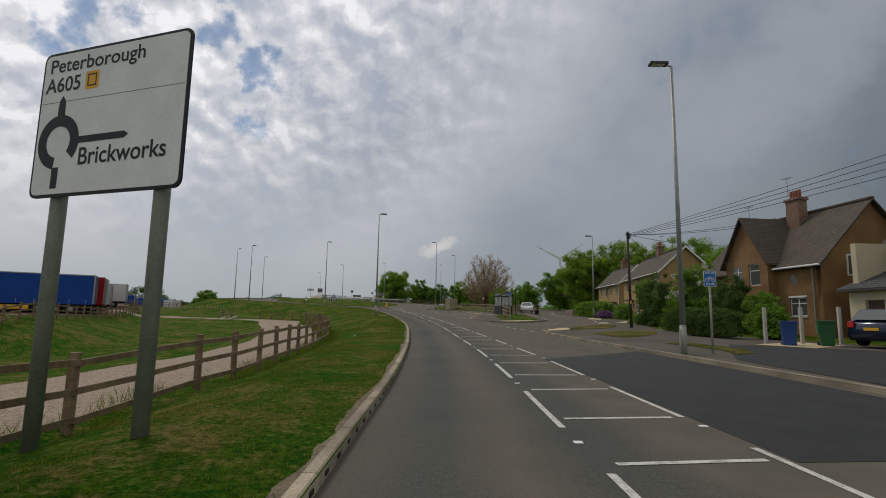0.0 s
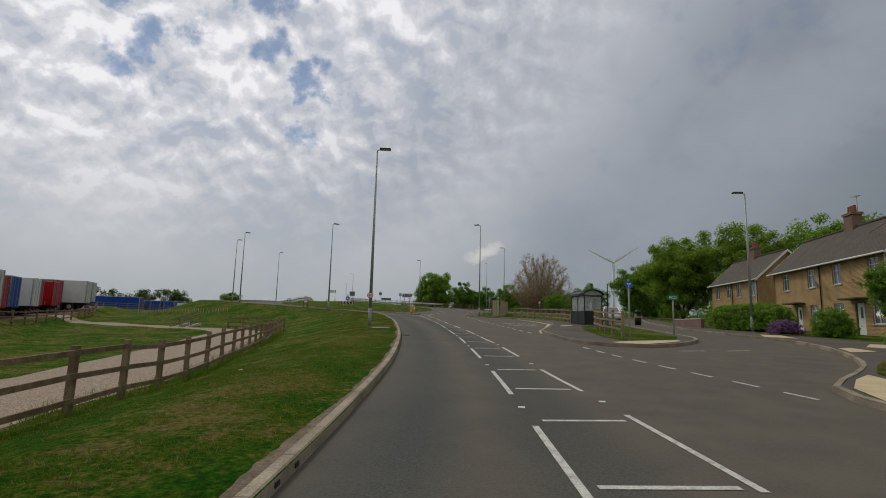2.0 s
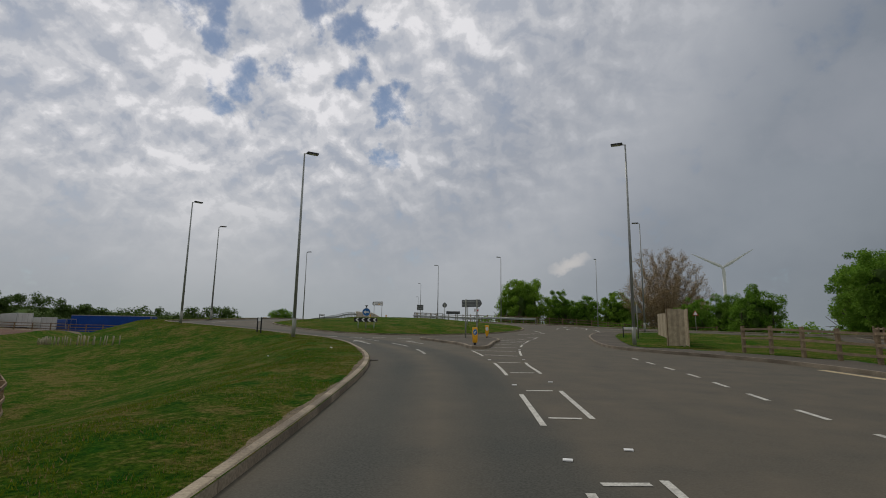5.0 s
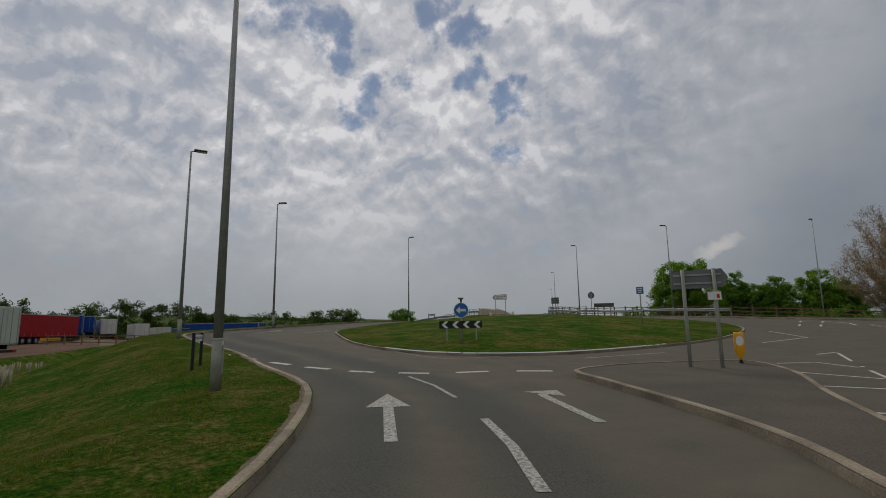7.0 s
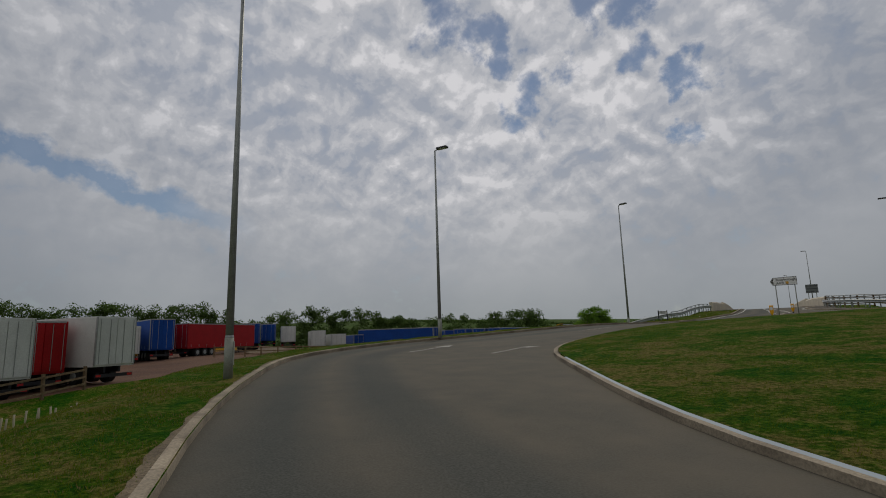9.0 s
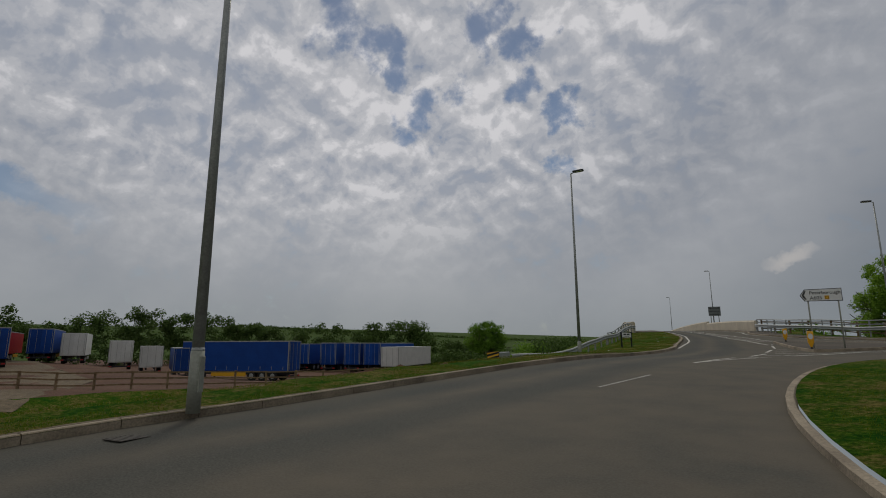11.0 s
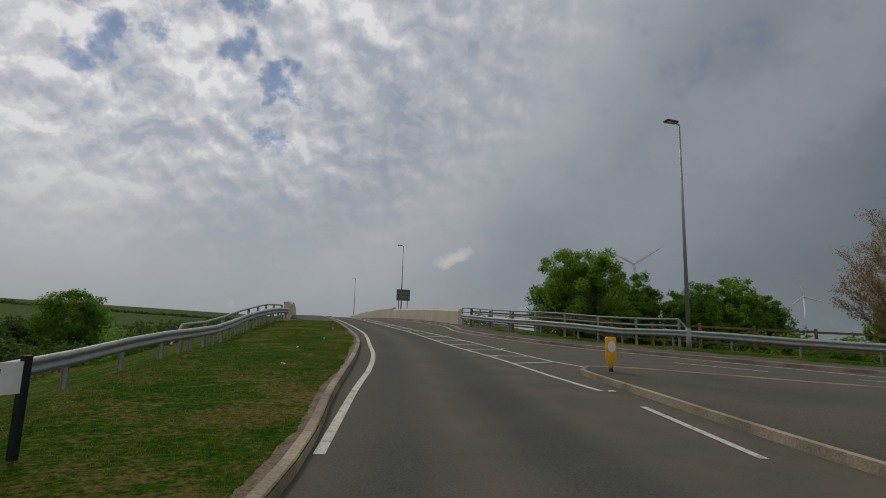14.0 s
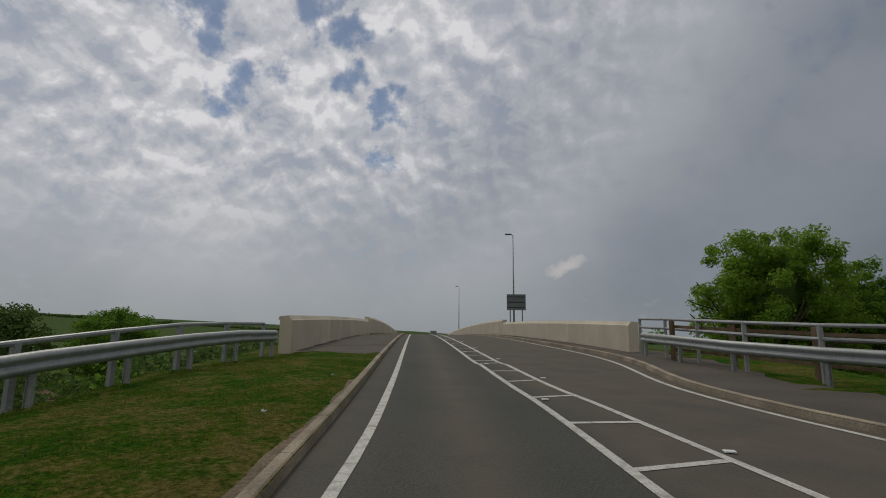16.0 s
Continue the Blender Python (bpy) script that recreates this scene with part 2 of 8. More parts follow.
road_wear(ASPHALT)
PAVING = material("paving_tarmac", (0.082, 0.072, 0.061), 0.9, spread=0.3, scale=0.5, fine=45, bump=0.5, second=(0.108, 0.094, 0.078), spec=0.15)
KERB = material("kerb_concrete", (0.33, 0.275, 0.205), 0.9, spread=0.25, scale=1.1, fine=35, bump=0.4, second=(0.19, 0.155, 0.115), random=0.16)
CONCRETE = material("concrete", (0.46, 0.44, 0.40), 0.85, spread=0.15, scale=1.0, fine=40, bump=0.25)
STONE = material("parapet_precast", (0.60, 0.53, 0.42), 0.8, spread=0.08, scale=0.8, fine=35, bump=0.15, second=(0.53, 0.465, 0.37), random=0.06)
MARKING = material("road_paint", (0.52, 0.51, 0.47), 0.7, spread=0.25, scale=7, fine=45, bump=0.25, second=(0.28, 0.27, 0.25), mask=0.60)
MARKING_OLD = material("worn_road_paint", (0.40, 0.39, 0.36), 0.75, spread=0.4, scale=24, fine=70, bump=0.2, second=(0.12, 0.12, 0.11), mask=0.53)
TACTILE = material("buff_tactile_paving", (0.52, 0.42, 0.26), 0.85, spread=0.15, scale=2, fine=40, bump=0.3)
GRAVEL = material("buff_gravel", (0.31, 0.24, 0.18), 0.95, spread=0.5, scale=9, fine=26, bump=1.0, second=(0.24, 0.185, 0.14), dist=0.03)
DIRT = material("red_brown_dirt", (0.075, 0.031, 0.016), 0.95, spread=0.4, scale=0.22, fine=7, bump=0.7, second=(0.115, 0.056, 0.031), dist=0.06)
SOIL = material("dry_soil", (0.17, 0.13, 0.083), 0.95, spread=0.35, scale=3, fine=30, bump=0.8, dist=0.03)


def grass_material(name, a, b, c):
    """Mown grass: greener and drier patches, with a fine tuft grain."""
    m = bpy.data.materials.new(name)
    m.use_nodes = True
    nt = m.node_tree
    N, Lk = nt.nodes.new, nt.links.new
    bs = nt.nodes["Principled BSDF"]
    bs.inputs["Roughness"].default_value, bs.inputs["Specular IOR Level"].default_value = 0.95, 0.02
    geo = N("ShaderNodeNewGeometry")
    noises = []
    for s, d in ((0.45, 5), (2.6, 8), (13.0, 8), (38.0, 4)):
        n = N("ShaderNodeTexNoise")
        n.inputs["Scale"].default_value, n.inputs["Detail"].default_value = s, d
        n.inputs["Roughness"].default_value = 0.66
        Lk(geo.outputs["Position"], n.inputs["Vector"])
        noises.append(n.outputs[0])

    def weigh(*terms):
        out_ = None
        for v, k in terms:
            mu = N("ShaderNodeMath"); mu.operation = "MULTIPLY"
            Lk(v, mu.inputs[0]); mu.inputs[1].default_value = k
            if out_ is None:
                out_ = mu.outputs[0]
            else:
                ad = N("ShaderNodeMath"); ad.operation = "ADD"
                Lk(out_, ad.inputs[0]); Lk(mu.outputs[0], ad.inputs[1])
                out_ = ad.outputs[0]
        return out_

    r = N("ShaderNodeValToRGB")
    r.color_ramp.elements.new(0.5)
    for e, (p, col) in zip(r.color_ramp.elements, ((0.43, a), (0.493, b), (0.562, c))):
        e.position, e.color = p, (*col, 1)
    Lk(weigh((noises[0], 0.38), (noises[1], 0.36), (noises[2], 0.26)), r.inputs[0])
    mr = N("ShaderNodeMapRange")
    mr.inputs["From Min"].default_value, mr.inputs["From Max"].default_value = 0.34, 0.66
    mr.inputs["To Min"].default_value, mr.inputs["To Max"].default_value = 0.25, 1.75
    Lk(weigh((noises[2], 0.55), (noises[3], 0.45)), mr.inputs["Value"])
    hs = N("ShaderNodeHueSaturation")
    Lk(r.outputs[0], hs.inputs["Color"]); Lk(mr.outputs[0], hs.inputs["Value"])
    Lk(hs.outputs[0], bs.inputs["Base Color"])
    bp = N("ShaderNodeBump")
    bp.inputs["Strength"].default_value, bp.inputs["Distance"].default_value = 1.0, 0.09
    Lk(noises[2], bp.inputs["Height"])
    Lk(bp.outputs[0], bs.inputs["Normal"])
    return m


GRASS = grass_material("verge_grass", (0.014, 0.070, 0.003), (0.046, 0.092, 0.005), (0.135, 0.115, 0.034))
GRASS_DRY = grass_material("dry_rough_grass", (0.040, 0.065, 0.008), (0.088, 0.088, 0.022), (0.165, 0.125, 0.050))
FIELD = grass_material("field_green", (0.035, 0.075, 0.02), (0.055, 0.095, 0.025), (0.08, 0.10, 0.035))
GALV = material("galvanised_steel", (0.34, 0.355, 0.35), 0.5, 0.35, spread=0.15, scale=4, fine=30, bump=0.05)
POLE_PAINT = material("grey_green_pole", (0.30, 0.31, 0.27), 0.6, 0.1, spread=0.12, scale=5, fine=25, bump=0.05)
SIGN_POST = material("olive_sign_post", (0.18, 0.20, 0.155), 0.55, 0.1, spread=0.15, scale=4, fine=30, bump=0.06)
DARK = material("black_paint", (0.010, 0.011, 0.014), 0.5, spread=0.2, scale=5, fine=30, bump=0.05)
LAMP_HEAD = material("dark_lamp_housing", (0.04, 0.042, 0.045), 0.5, spread=0.15, bump=0.05)
WHITE = material("white_sign_sheet", (0.78, 0.78, 0.78), 0.5, spread=0.04, scale=2, fine=20, bump=0.02, second=(0.70, 0.71, 0.71))
BLUE = material("blue_sign_sheet", (0.02, 0.14, 0.42), 0.45, spread=0.06, bump=0.02)
GREY_BACK = material("grey_sign_back", (0.17, 0.185, 0.19), 0.55, 0.3, spread=0.1, scale=3, bump=0.03)
YELLOW = material("amber_bollard_plastic", (0.85, 0.42, 0.015), 0.4, spread=0.08, scale=5, fine=30, bump=0.03, coat=0.2)
AMBER = material("amber_patch", (0.75, 0.40, 0.02), 0.5, spread=0.05, bump=0.02)
RED = material("red_sign_sheet", (0.55, 0.02, 0.02), 0.45, spread=0.05, bump=0.02)
TIMBER = material("weathered_timber", (0.15, 0.095, 0.052), 0.85, spread=0.3, scale=4, fine=38, bump=0.5, second=(0.22, 0.16, 0.095), random=0.18)
TIMBER_PALE = material("pale_timber", (0.27, 0.20, 0.125), 0.85, spread=0.3, scale=4, fine=38, bump=0.5, second=(0.20, 0.15, 0.095), random=0.18)
BOARD = material("close_board_timber", (0.44, 0.36, 0.25), 0.85, spread=0.25, scale=5, fine=40, bump=0.5, random=0.15)
TRAILER_BLUE = material("blue_curtain", (0.010, 0.062, 0.30), 0.5, spread=0.15, scale=0.9, fine=12, bump=0.12, random=0.15, spec=0.15)
TRAILER_RED = material("red_curtain", (0.36, 0.012, 0.015), 0.45, spread=0.15, scale=0.9, fine=12, bump=0.12, random=0.1, spec=0.15)
TRAILER_WHITE = material("white_panel", (0.62, 0.63, 0.62), 0.5, spread=0.08, scale=1.2, fine=15, bump=0.06, random=0.08, spec=0.15)
# tyres and rubber feet; the same black paints the shade of drain openings
RUBBER_AND_HOLE_SHADE = material("rubber_and_hole_shade", (0.018, 0.018, 0.018), 0.85, spread=0.2, bump=0.2)
CHASSIS = material("chassis_steel", (0.035, 0.035, 0.04), 0.6, 0.3, spread=0.2, bump=0.1)

# ---------------------------------------------------------------- helpers for building
def part(name, bm, mat, parent=None, label=""):
    me = bpy.data.meshes.new(name)
    bm.to_mesh(me)
    bm.free()
    for m in (mat if isinstance(mat, (list, tuple)) else [mat]):
        me.materials.append(m)
    ob = new(name, me)
    if parent:
        ob.parent = parent
    if label:
        ob["label"] = label
    return ob


def thing(name, m, label, category, group="", kind=""):
    ob = new(name)
    ob.empty_display_size = 0.2
    ob.matrix_basis = m
    return tagged(ob, label, category, group, kind)


def box(bm, x0, x1, y0, y1, z0, z1, bevel=0.0):
    made = bmesh.ops.create_cube(bm, size=1, matrix=Matrix.LocRotScale(((x0 + x1) / 2, (y0 + y1) / 2, (z0 + z1) / 2), None, (abs(x1 - x0), abs(y1 - y0), abs(z1 - z0))))
    if bevel:
        edges = list({e for v in made["verts"] for e in v.link_edges})
        bmesh.ops.bevel(bm, geom=edges, offset=bevel, segments=2, affect="EDGES", profile=0.6)
    return bm


def boxed(*args, bevel=0.0):
    return box(bmesh.new(), *args, bevel=bevel)


def tube(bm, a, b, r0, r1=None, seg=12, caps=True):
    """A tapered round bar from a to b."""
    a, b = Vector(a), Vector(b)
    d = b - a
    m = Matrix.Translation((a + b) / 2) @ d.to_track_quat("Z", "Y").to_matrix().to_4x4()
    bmesh.ops.create_cone(bm, cap_ends=caps, segments=seg, radius1=r0, radius2=r0 if r1 is None else r1, depth=d.length, matrix=m)
    return bm


def tubed(*args, **kw):
    return tube(bmesh.new(), *args, **kw)


def smooth(ob):
    for p in ob.data.polygons:
        p.use_smooth = True
    return ob


def spline(pts, step=1.0):
    """Points along a smooth line through pts."""
    P = [Vector((*p, 0)[:3]) if len(p) == 2 else Vector(p) for p in pts]
    P = [2 * P[0] - P[1]] + P + [2 * P[-1] - P[-2]]
    out = []
    for i in range(1, len(P) - 2):
        n = max(1, int((P[i + 1] - P[i]).length / step))
        for k in range(n):
            t = k / n
            a, b, c, d = P[i - 1], P[i], P[i + 1], P[i + 2]
            out.append(0.5 * (2 * b + (c - a) * t + (2 * a - 5 * b + 4 * c - d) * t * t + (3 * b - 3 * c + d - a) * t ** 3))
    out.append(P[-2])
    return out


def closed(pts, step=1.0):
    n = len(pts)
    full = spline([pts[-2], pts[-1]] + list(pts) + [pts[0], pts[1], pts[2]], step)
    start = next(i for i, p in enumerate(full) if (p.xy - Vector(pts[0])).length < 1e-4)
    end = max(i for i, p in enumerate(full) if (p.xy - Vector(pts[0])).length < 1e-4)
    return full[start:end]


# ---------------------------------------------------------------- plan of the road
BR = Vector((-0.30, 0.954))                      # the bridge's direction
EYE = 1.44
ROADLINE = np.array([[r[1], r[2], r[3] - EYE] for r in PATH])
T = np.linspace(0, len(ROADLINE) - 1, 400)
ROADLINE = np.stack([np.interp(T, np.arange(len(ROADLINE)), ROADLINE[:, i]) for i in range(3)], 1)
BACK = np.array([[0.0, -k, -0.015 * k] for k in range(60, 0, -1)])
RISE = lambda k: 0.055 * k - 0.00042 * k * k if k < 65 else 1.80 - 0.00025 * (k - 65) ** 2
AHEAD = np.array([[-39.87 + BR.x * k, 140.72 + BR.y * k, ROADLINE[-1, 2] + RISE(k)] for k in range(1, 260)])
ROADLINE = np.vstack([BACK, ROADLINE, AHEAD])


def road_z(x, y):
    """Height of the carriageway, carried sideways from the line driven."""
    x, y = np.atleast_1d(np.asarray(x, float)), np.atleast_1d(np.asarray(y, float))
    out = np.empty(len(x))
    for i in range(0, len(x), 4000):
        d2 = (x[i:i + 4000, None] - ROADLINE[:, 0]) ** 2 + (y[i:i + 4000, None] - ROADLINE[:, 1]) ** 2
        w = 1 / (d2 + 1.0) ** 2
        out[i:i + 4000] = (w * ROADLINE[:, 2]).sum(1) / w.sum(1)
    return out


def rz(x, y, up=0.0):
    return float(road_z([x], [y])[0]) + up


def at_bridge(s, lat):
    """A point s metres past the last eye along the bridge, lat metres right of it."""
    return (-39.87 + BR.x * s + BR.y * lat, 140.72 + BR.y * s - BR.x * lat)


KERB_LEFT = [(-1.0, -22), (-1.0, -8), (-0.96, 5), (-0.97, 10.7), (-1.2, 18), (-1.63, 25.5), (-2.33, 34), (-3.57, 42.5), (-4.97, 49.8),
             (-6.36, 56.3), (-7.94, 62.5), (-9.22, 66.9), (-10.5, 70), (-12.42, 73.4), (-14.42, 76.6), (-17.1, 79.6), (-20.6, 81.6)]
KERB_LEFT += [(-24.5, 83.85), (-28.8, 85.7), (-33, 87.9), (-37.8, 91), (-40.4, 94.6), (-41.3, 98.4), (-41.0, 101.5), (-40.75, 104.5), (-40.4, 108.5), (-40.1, 111.5),
              (-39.9, 114.5), (-39.65, 118.5), (-39.52, 122.5), (-39.65, 127), (-40.28, 131), (-40.95, 136), (-41.9, 141.4), at_bridge(5, -1.58), at_bridge(10, -1.5), at_bridge(20, -1.5), at_bridge(60, -1.5), at_bridge(245, -1.5)]
KERB_RIGHT_A = [(8.3, -22), (8.2, 5), (7.8, 12), (7.0, 20), (6.15, 26.5), (5.95, 30), (6.4, 32.4), (8.2, 34.6), (10.3, 37.5), (12.6, 42.5), (13.8, 48), (13.2, 53), (13.6, 62), (17, 80), (25, 110)]
KERB_RIGHT_B = [(20.5, 110), (13.0, 80), (10.2, 62), (9.6, 52), (9.4, 47), (8.1, 44.0), (5.9, 41.6), (4.4, 41.7), (3.4, 43.6), (2.95, 48), (2.95, 50.5), (3.9, 55.5), (4.9, 62.5), (4.3, 68), (2.6, 74.5), (-0.9, 78.8), (-2.3, 81.2),
                (-2.85, 85.5), (-3.1, 92), (-3.05, 98.5), (-2.2, 104.5), (0.2, 109.0), (4.5, 111.2), (12, 112.2), (40, 114)]
KERB_RIGHT_C = [(40, 121), (14, 119), (2, 119.5), (-8, 124), (-16, 130), (-24, 136.8), (-30, 141.5), (-35.3, 146.7), (-38.0, 151.5), at_bridge(17.5, 6.4), at_bridge(30, 6.3), at_bridge(60, 6.3), at_bridge(245, 6.3)]
ISLAND = [(-19, 87.4), (-23.5, 89.3), (-28, 93.2), (-31.3, 96.8), (-33, 101), (-33.8, 106), (-33.2, 111.5), (-31.2, 116.3), (-27.3, 119.5), (-22, 120.6), (-16, 118.6), (-11.5, 113.6), (-9.5, 107), (-10.4, 99.5), (-13, 93), (-15.6, 88.9)]
SPLITTER_IN = [(-13.25, 84.3), (-12.25, 82.9), (-11.15, 81.45), (-10.2, 80.15), (-9.4, 78.7), (-8.85, 77.0), (-8.45, 76.3), (-8.05, 76.4), (-7.95, 78.0), (-8.45, 82.5), (-8.7, 86.2), (-9.6, 88.4), (-11.3, 87.4), (-12.6, 86)]
SPLITTER_OUT = [(-33.4, 124.35), (-32.9, 124.5), (-31.5, 126.5), (-29.4, 129.4), (-27.3, 131.8), (-27.7, 133.0), (-31, 134.4), (-33.6, 135.4), (-35.0, 135.4), (-35.3, 134.6), (-34.75, 131.5), (-34.1, 127.6)]
SPLITTER_SIDE = [(1.5, 113.6), (4, 114.4), (14, 115.8), (4.5, 116.6), (1.2, 115.9), (0.3, 114.6)]

lineL, lineA, lineB, lineC = spline(KERB_LEFT), spline(KERB_RIGHT_A), spline(KERB_RIGHT_B), spline(KERB_RIGHT_C)
ring, split_in, split_out, split_side = closed(ISLAND), closed(SPLITTER_IN, 0.5), closed(SPLITTER_OUT, 0.5), closed(SPLITTER_SIDE)
ROAD_POLY = lineL + lineC[::-1] + lineB[::-1] + lineA[::-1]
BACK_LINE = [(40, -22), (19, -22), (18.5, -5), (18, 12), (17.5, 22), (15.5, 27.5), (14.2, 34), (16.5, 41.5), (18.6, 46), (17.0, 50), (16.2, 60), (19.5, 80), (28, 112), (40, 112)]


def inside(poly, x, y):
    px, py = np.array([p[0] for p in poly]), np.array([p[1] for p in poly])
    qx, qy = np.roll(px, -1), np.roll(py, -1)
    res = np.zeros(len(x), bool)
    for ax, ay, bx, by in zip(px, py, qx, qy):
        if ay == by:
            continue
        hit = ((ay > y) != (by > y)) & (x < (bx - ax) * (y - ay) / (by - ay) + ax)
        res ^= hit
    return res


def line_distance(line, x, y):
    best = np.full(len(x), 1e9)
    for p, q in zip(line[:-1], line[1:]):
        ax, ay, dx, dy = p[0], p[1], q[0] - p[0], q[1] - p[1]
        t = np.clip(((x - ax) * dx + (y - ay) * dy) / (dx * dx + dy * dy + 1e-12), 0, 1)
        best = np.minimum(best, np.hypot(x - ax - t * dx, y - ay - t * dy))
    return best


FENCE_PATH = [(-5.45, -14), (-5.05, -2), (-4.95, 8), (-4.95, 14), (-5.45, 20), (-5.89, 24.4), (-6.38, 28.4), (-7.36, 32.8), (-8.54, 37.5), (-10.01, 42.5), (-11.76, 48), (-12.97, 51.2), (-14.3, 54.5), (-15.5, 58), (-16.1, 61), (-17.52, 64), (-20.96, 66.5), (-25.78, 68)]
GRAVEL_NEAR = [(-6.05, -14), (-5.65, 0), (-5.45, 10), (-5.95, 20), (-6.39, 24.4), (-6.98, 28.4), (-7.96, 32.8), (-9.14, 37.5), (-10.71, 42.5), (-12.56, 48), (-15.0, 54.3), (-16.3, 58), (-17.0, 61), (-18.31, 63.4), (-21.44, 65.4), (-27.52, 67.2), (-38.0, 70.5), (-50.0, 75)]
GRAVEL_FAR = [(-50, 72.4), (-38, 67.8), (-29, 64.6), (-23.4, 62.6), (-21.6, 60.4), (-20.4, 57), (-19, 53), (-16.6, 47), (-14.6, 41.5), (-12.8, 36.5), (-11.4, 32), (-10.3, 27.5), (-9.6, 23), (-9.1, 18), (-9, 10), (-9.3, 0), (-9.8, -14)]
YARD = [(-27.5, 30), (-31.5, 42), (-35.5, 52), (-39.2, 61), (-43, 69), (-47.2, 77), (-54, 88), (-60, 97), (-65.5, 109), (-62.8, 116), (-60.5, 121), (-58, 128), (-60.5, 140), (-64, 148), (-69, 158), (-90, 182), (-150, 205), (-230, 200), (-260, 130), (-200, 72), (-120, 25), (-70, 14), (-36, 18)]
gravel_poly = spline(GRAVEL_NEAR) + spline(GRAVEL_FAR)
fence_line, yard_poly = spline(FENCE_PATH, 0.5), closed(YARD, 3)
pave_back = spline(BACK_LINE)


def land_z(x, y):
    """Height of all ground beside the carriageway."""
    x, y = np.asarray(x, float), np.asarray(y, float)
    r = road_z(x, y) + 0.11
    dl = line_distance(lineL, x, y)
    dc = line_distance(lineC, x, y)
    d = np.minimum(dl, dc)
    da, db = line_distance(lineA, x, y), line_distance(lineB, x, y)
    left = dl < np.minimum(dc, np.minimum(da, db))
    low_l = np.interp(y, [-40, 0, 30, 55, 75, 95, 150, 200, 260], [-1.3, -1.2, -0.9, 0.0, 1.2, 2.2, 1.8, 0.0, -2.5])
    flat = np.interp(y, [-40, 40, 55, 70, 90, 105, 118, 126, 135, 160], [2.2, 2.2, 2.1, 2.0, 2.2, 2.4, 2.6, 3.0, 4.2, 4.6])
    slope = np.interp(y, [0, 30, 45, 60, 85], [0.23, 0.24, 0.22, 0.24, 0.32])
    zl = np.maximum(low_l, r - np.maximum(0, d - flat) * slope)
    zl = np.where(r < low_l, r, zl)
    shelf = np.interp(y, [-20, 20, 34, 44, 60, 68, 76], [-0.12, -0.08, 0.16, 0.25, 0.55, 0.8, 1.2])
    beside = np.where(inside(gravel_poly, x, y), 0.0, line_distance(list(gravel_poly) + [gravel_poly[0]], x, y))
    zl = np.maximum(zl, shelf - 0.3 * beside)
    behind = inside(yard_poly, x, y)
    yard_z = np.interp(y, [40, 60, 76, 88, 100, 118, 135, 152, 175], [1.1, 1.1, 1.65, 2.4, 3.0, 2.6, 2.6, 2.6, 2.2]) + np.clip((-x - 72) / 30, 0, 1) * np.clip((128 - y) / 12, 0, 1) * np.clip((y - 100) / 15, 0, 1)
    yard_z -= 1.2 * np.clip((-x - 63) / 16, 0, 1) * np.clip((y - 120) / 8, 0, 1)
    ramp_up = yard_z - 0.3 * line_distance(list(yard_poly) + [yard_poly[0]], x, y)
    zl = np.where(behind, yard_z, np.maximum(zl, np.minimum(ramp_up, r)))
    right_far = (~left) & (dc < np.minimum(da, db)) & ((y > 118) | (x < -10))
    zr = np.where(right_far, np.maximum(-0.5, r - np.maximum(0, d - 5.5) * 0.3), r)
    z = np.where(left, zl, zr)
    far = np.clip((np.hypot(x + 20, y - 80) - 190) / 250, 0, 1)
    hills = 80 * np.clip((np.hypot(x, y) - 700) / 1500, 0, 1) * np.clip((-x - 300) / 1400, 0, 1)
    z = z * (1 - far) + far * (-6.0 + hills)
    rough = np.array([noise.noise(Vector((a * 0.21, b * 0.21, 0))) for a, b in zip(x, y)]) * 0.10
    rough += np.array([noise.noise(Vector((a * 0.9, b * 0.9, 3))) for a, b in zip(x, y)]) * 0.03
    edge = np.clip((np.minimum(d, np.minimum(da, db)) - 0.4) / 2.5, 0, 1)
    return z + rough * edge


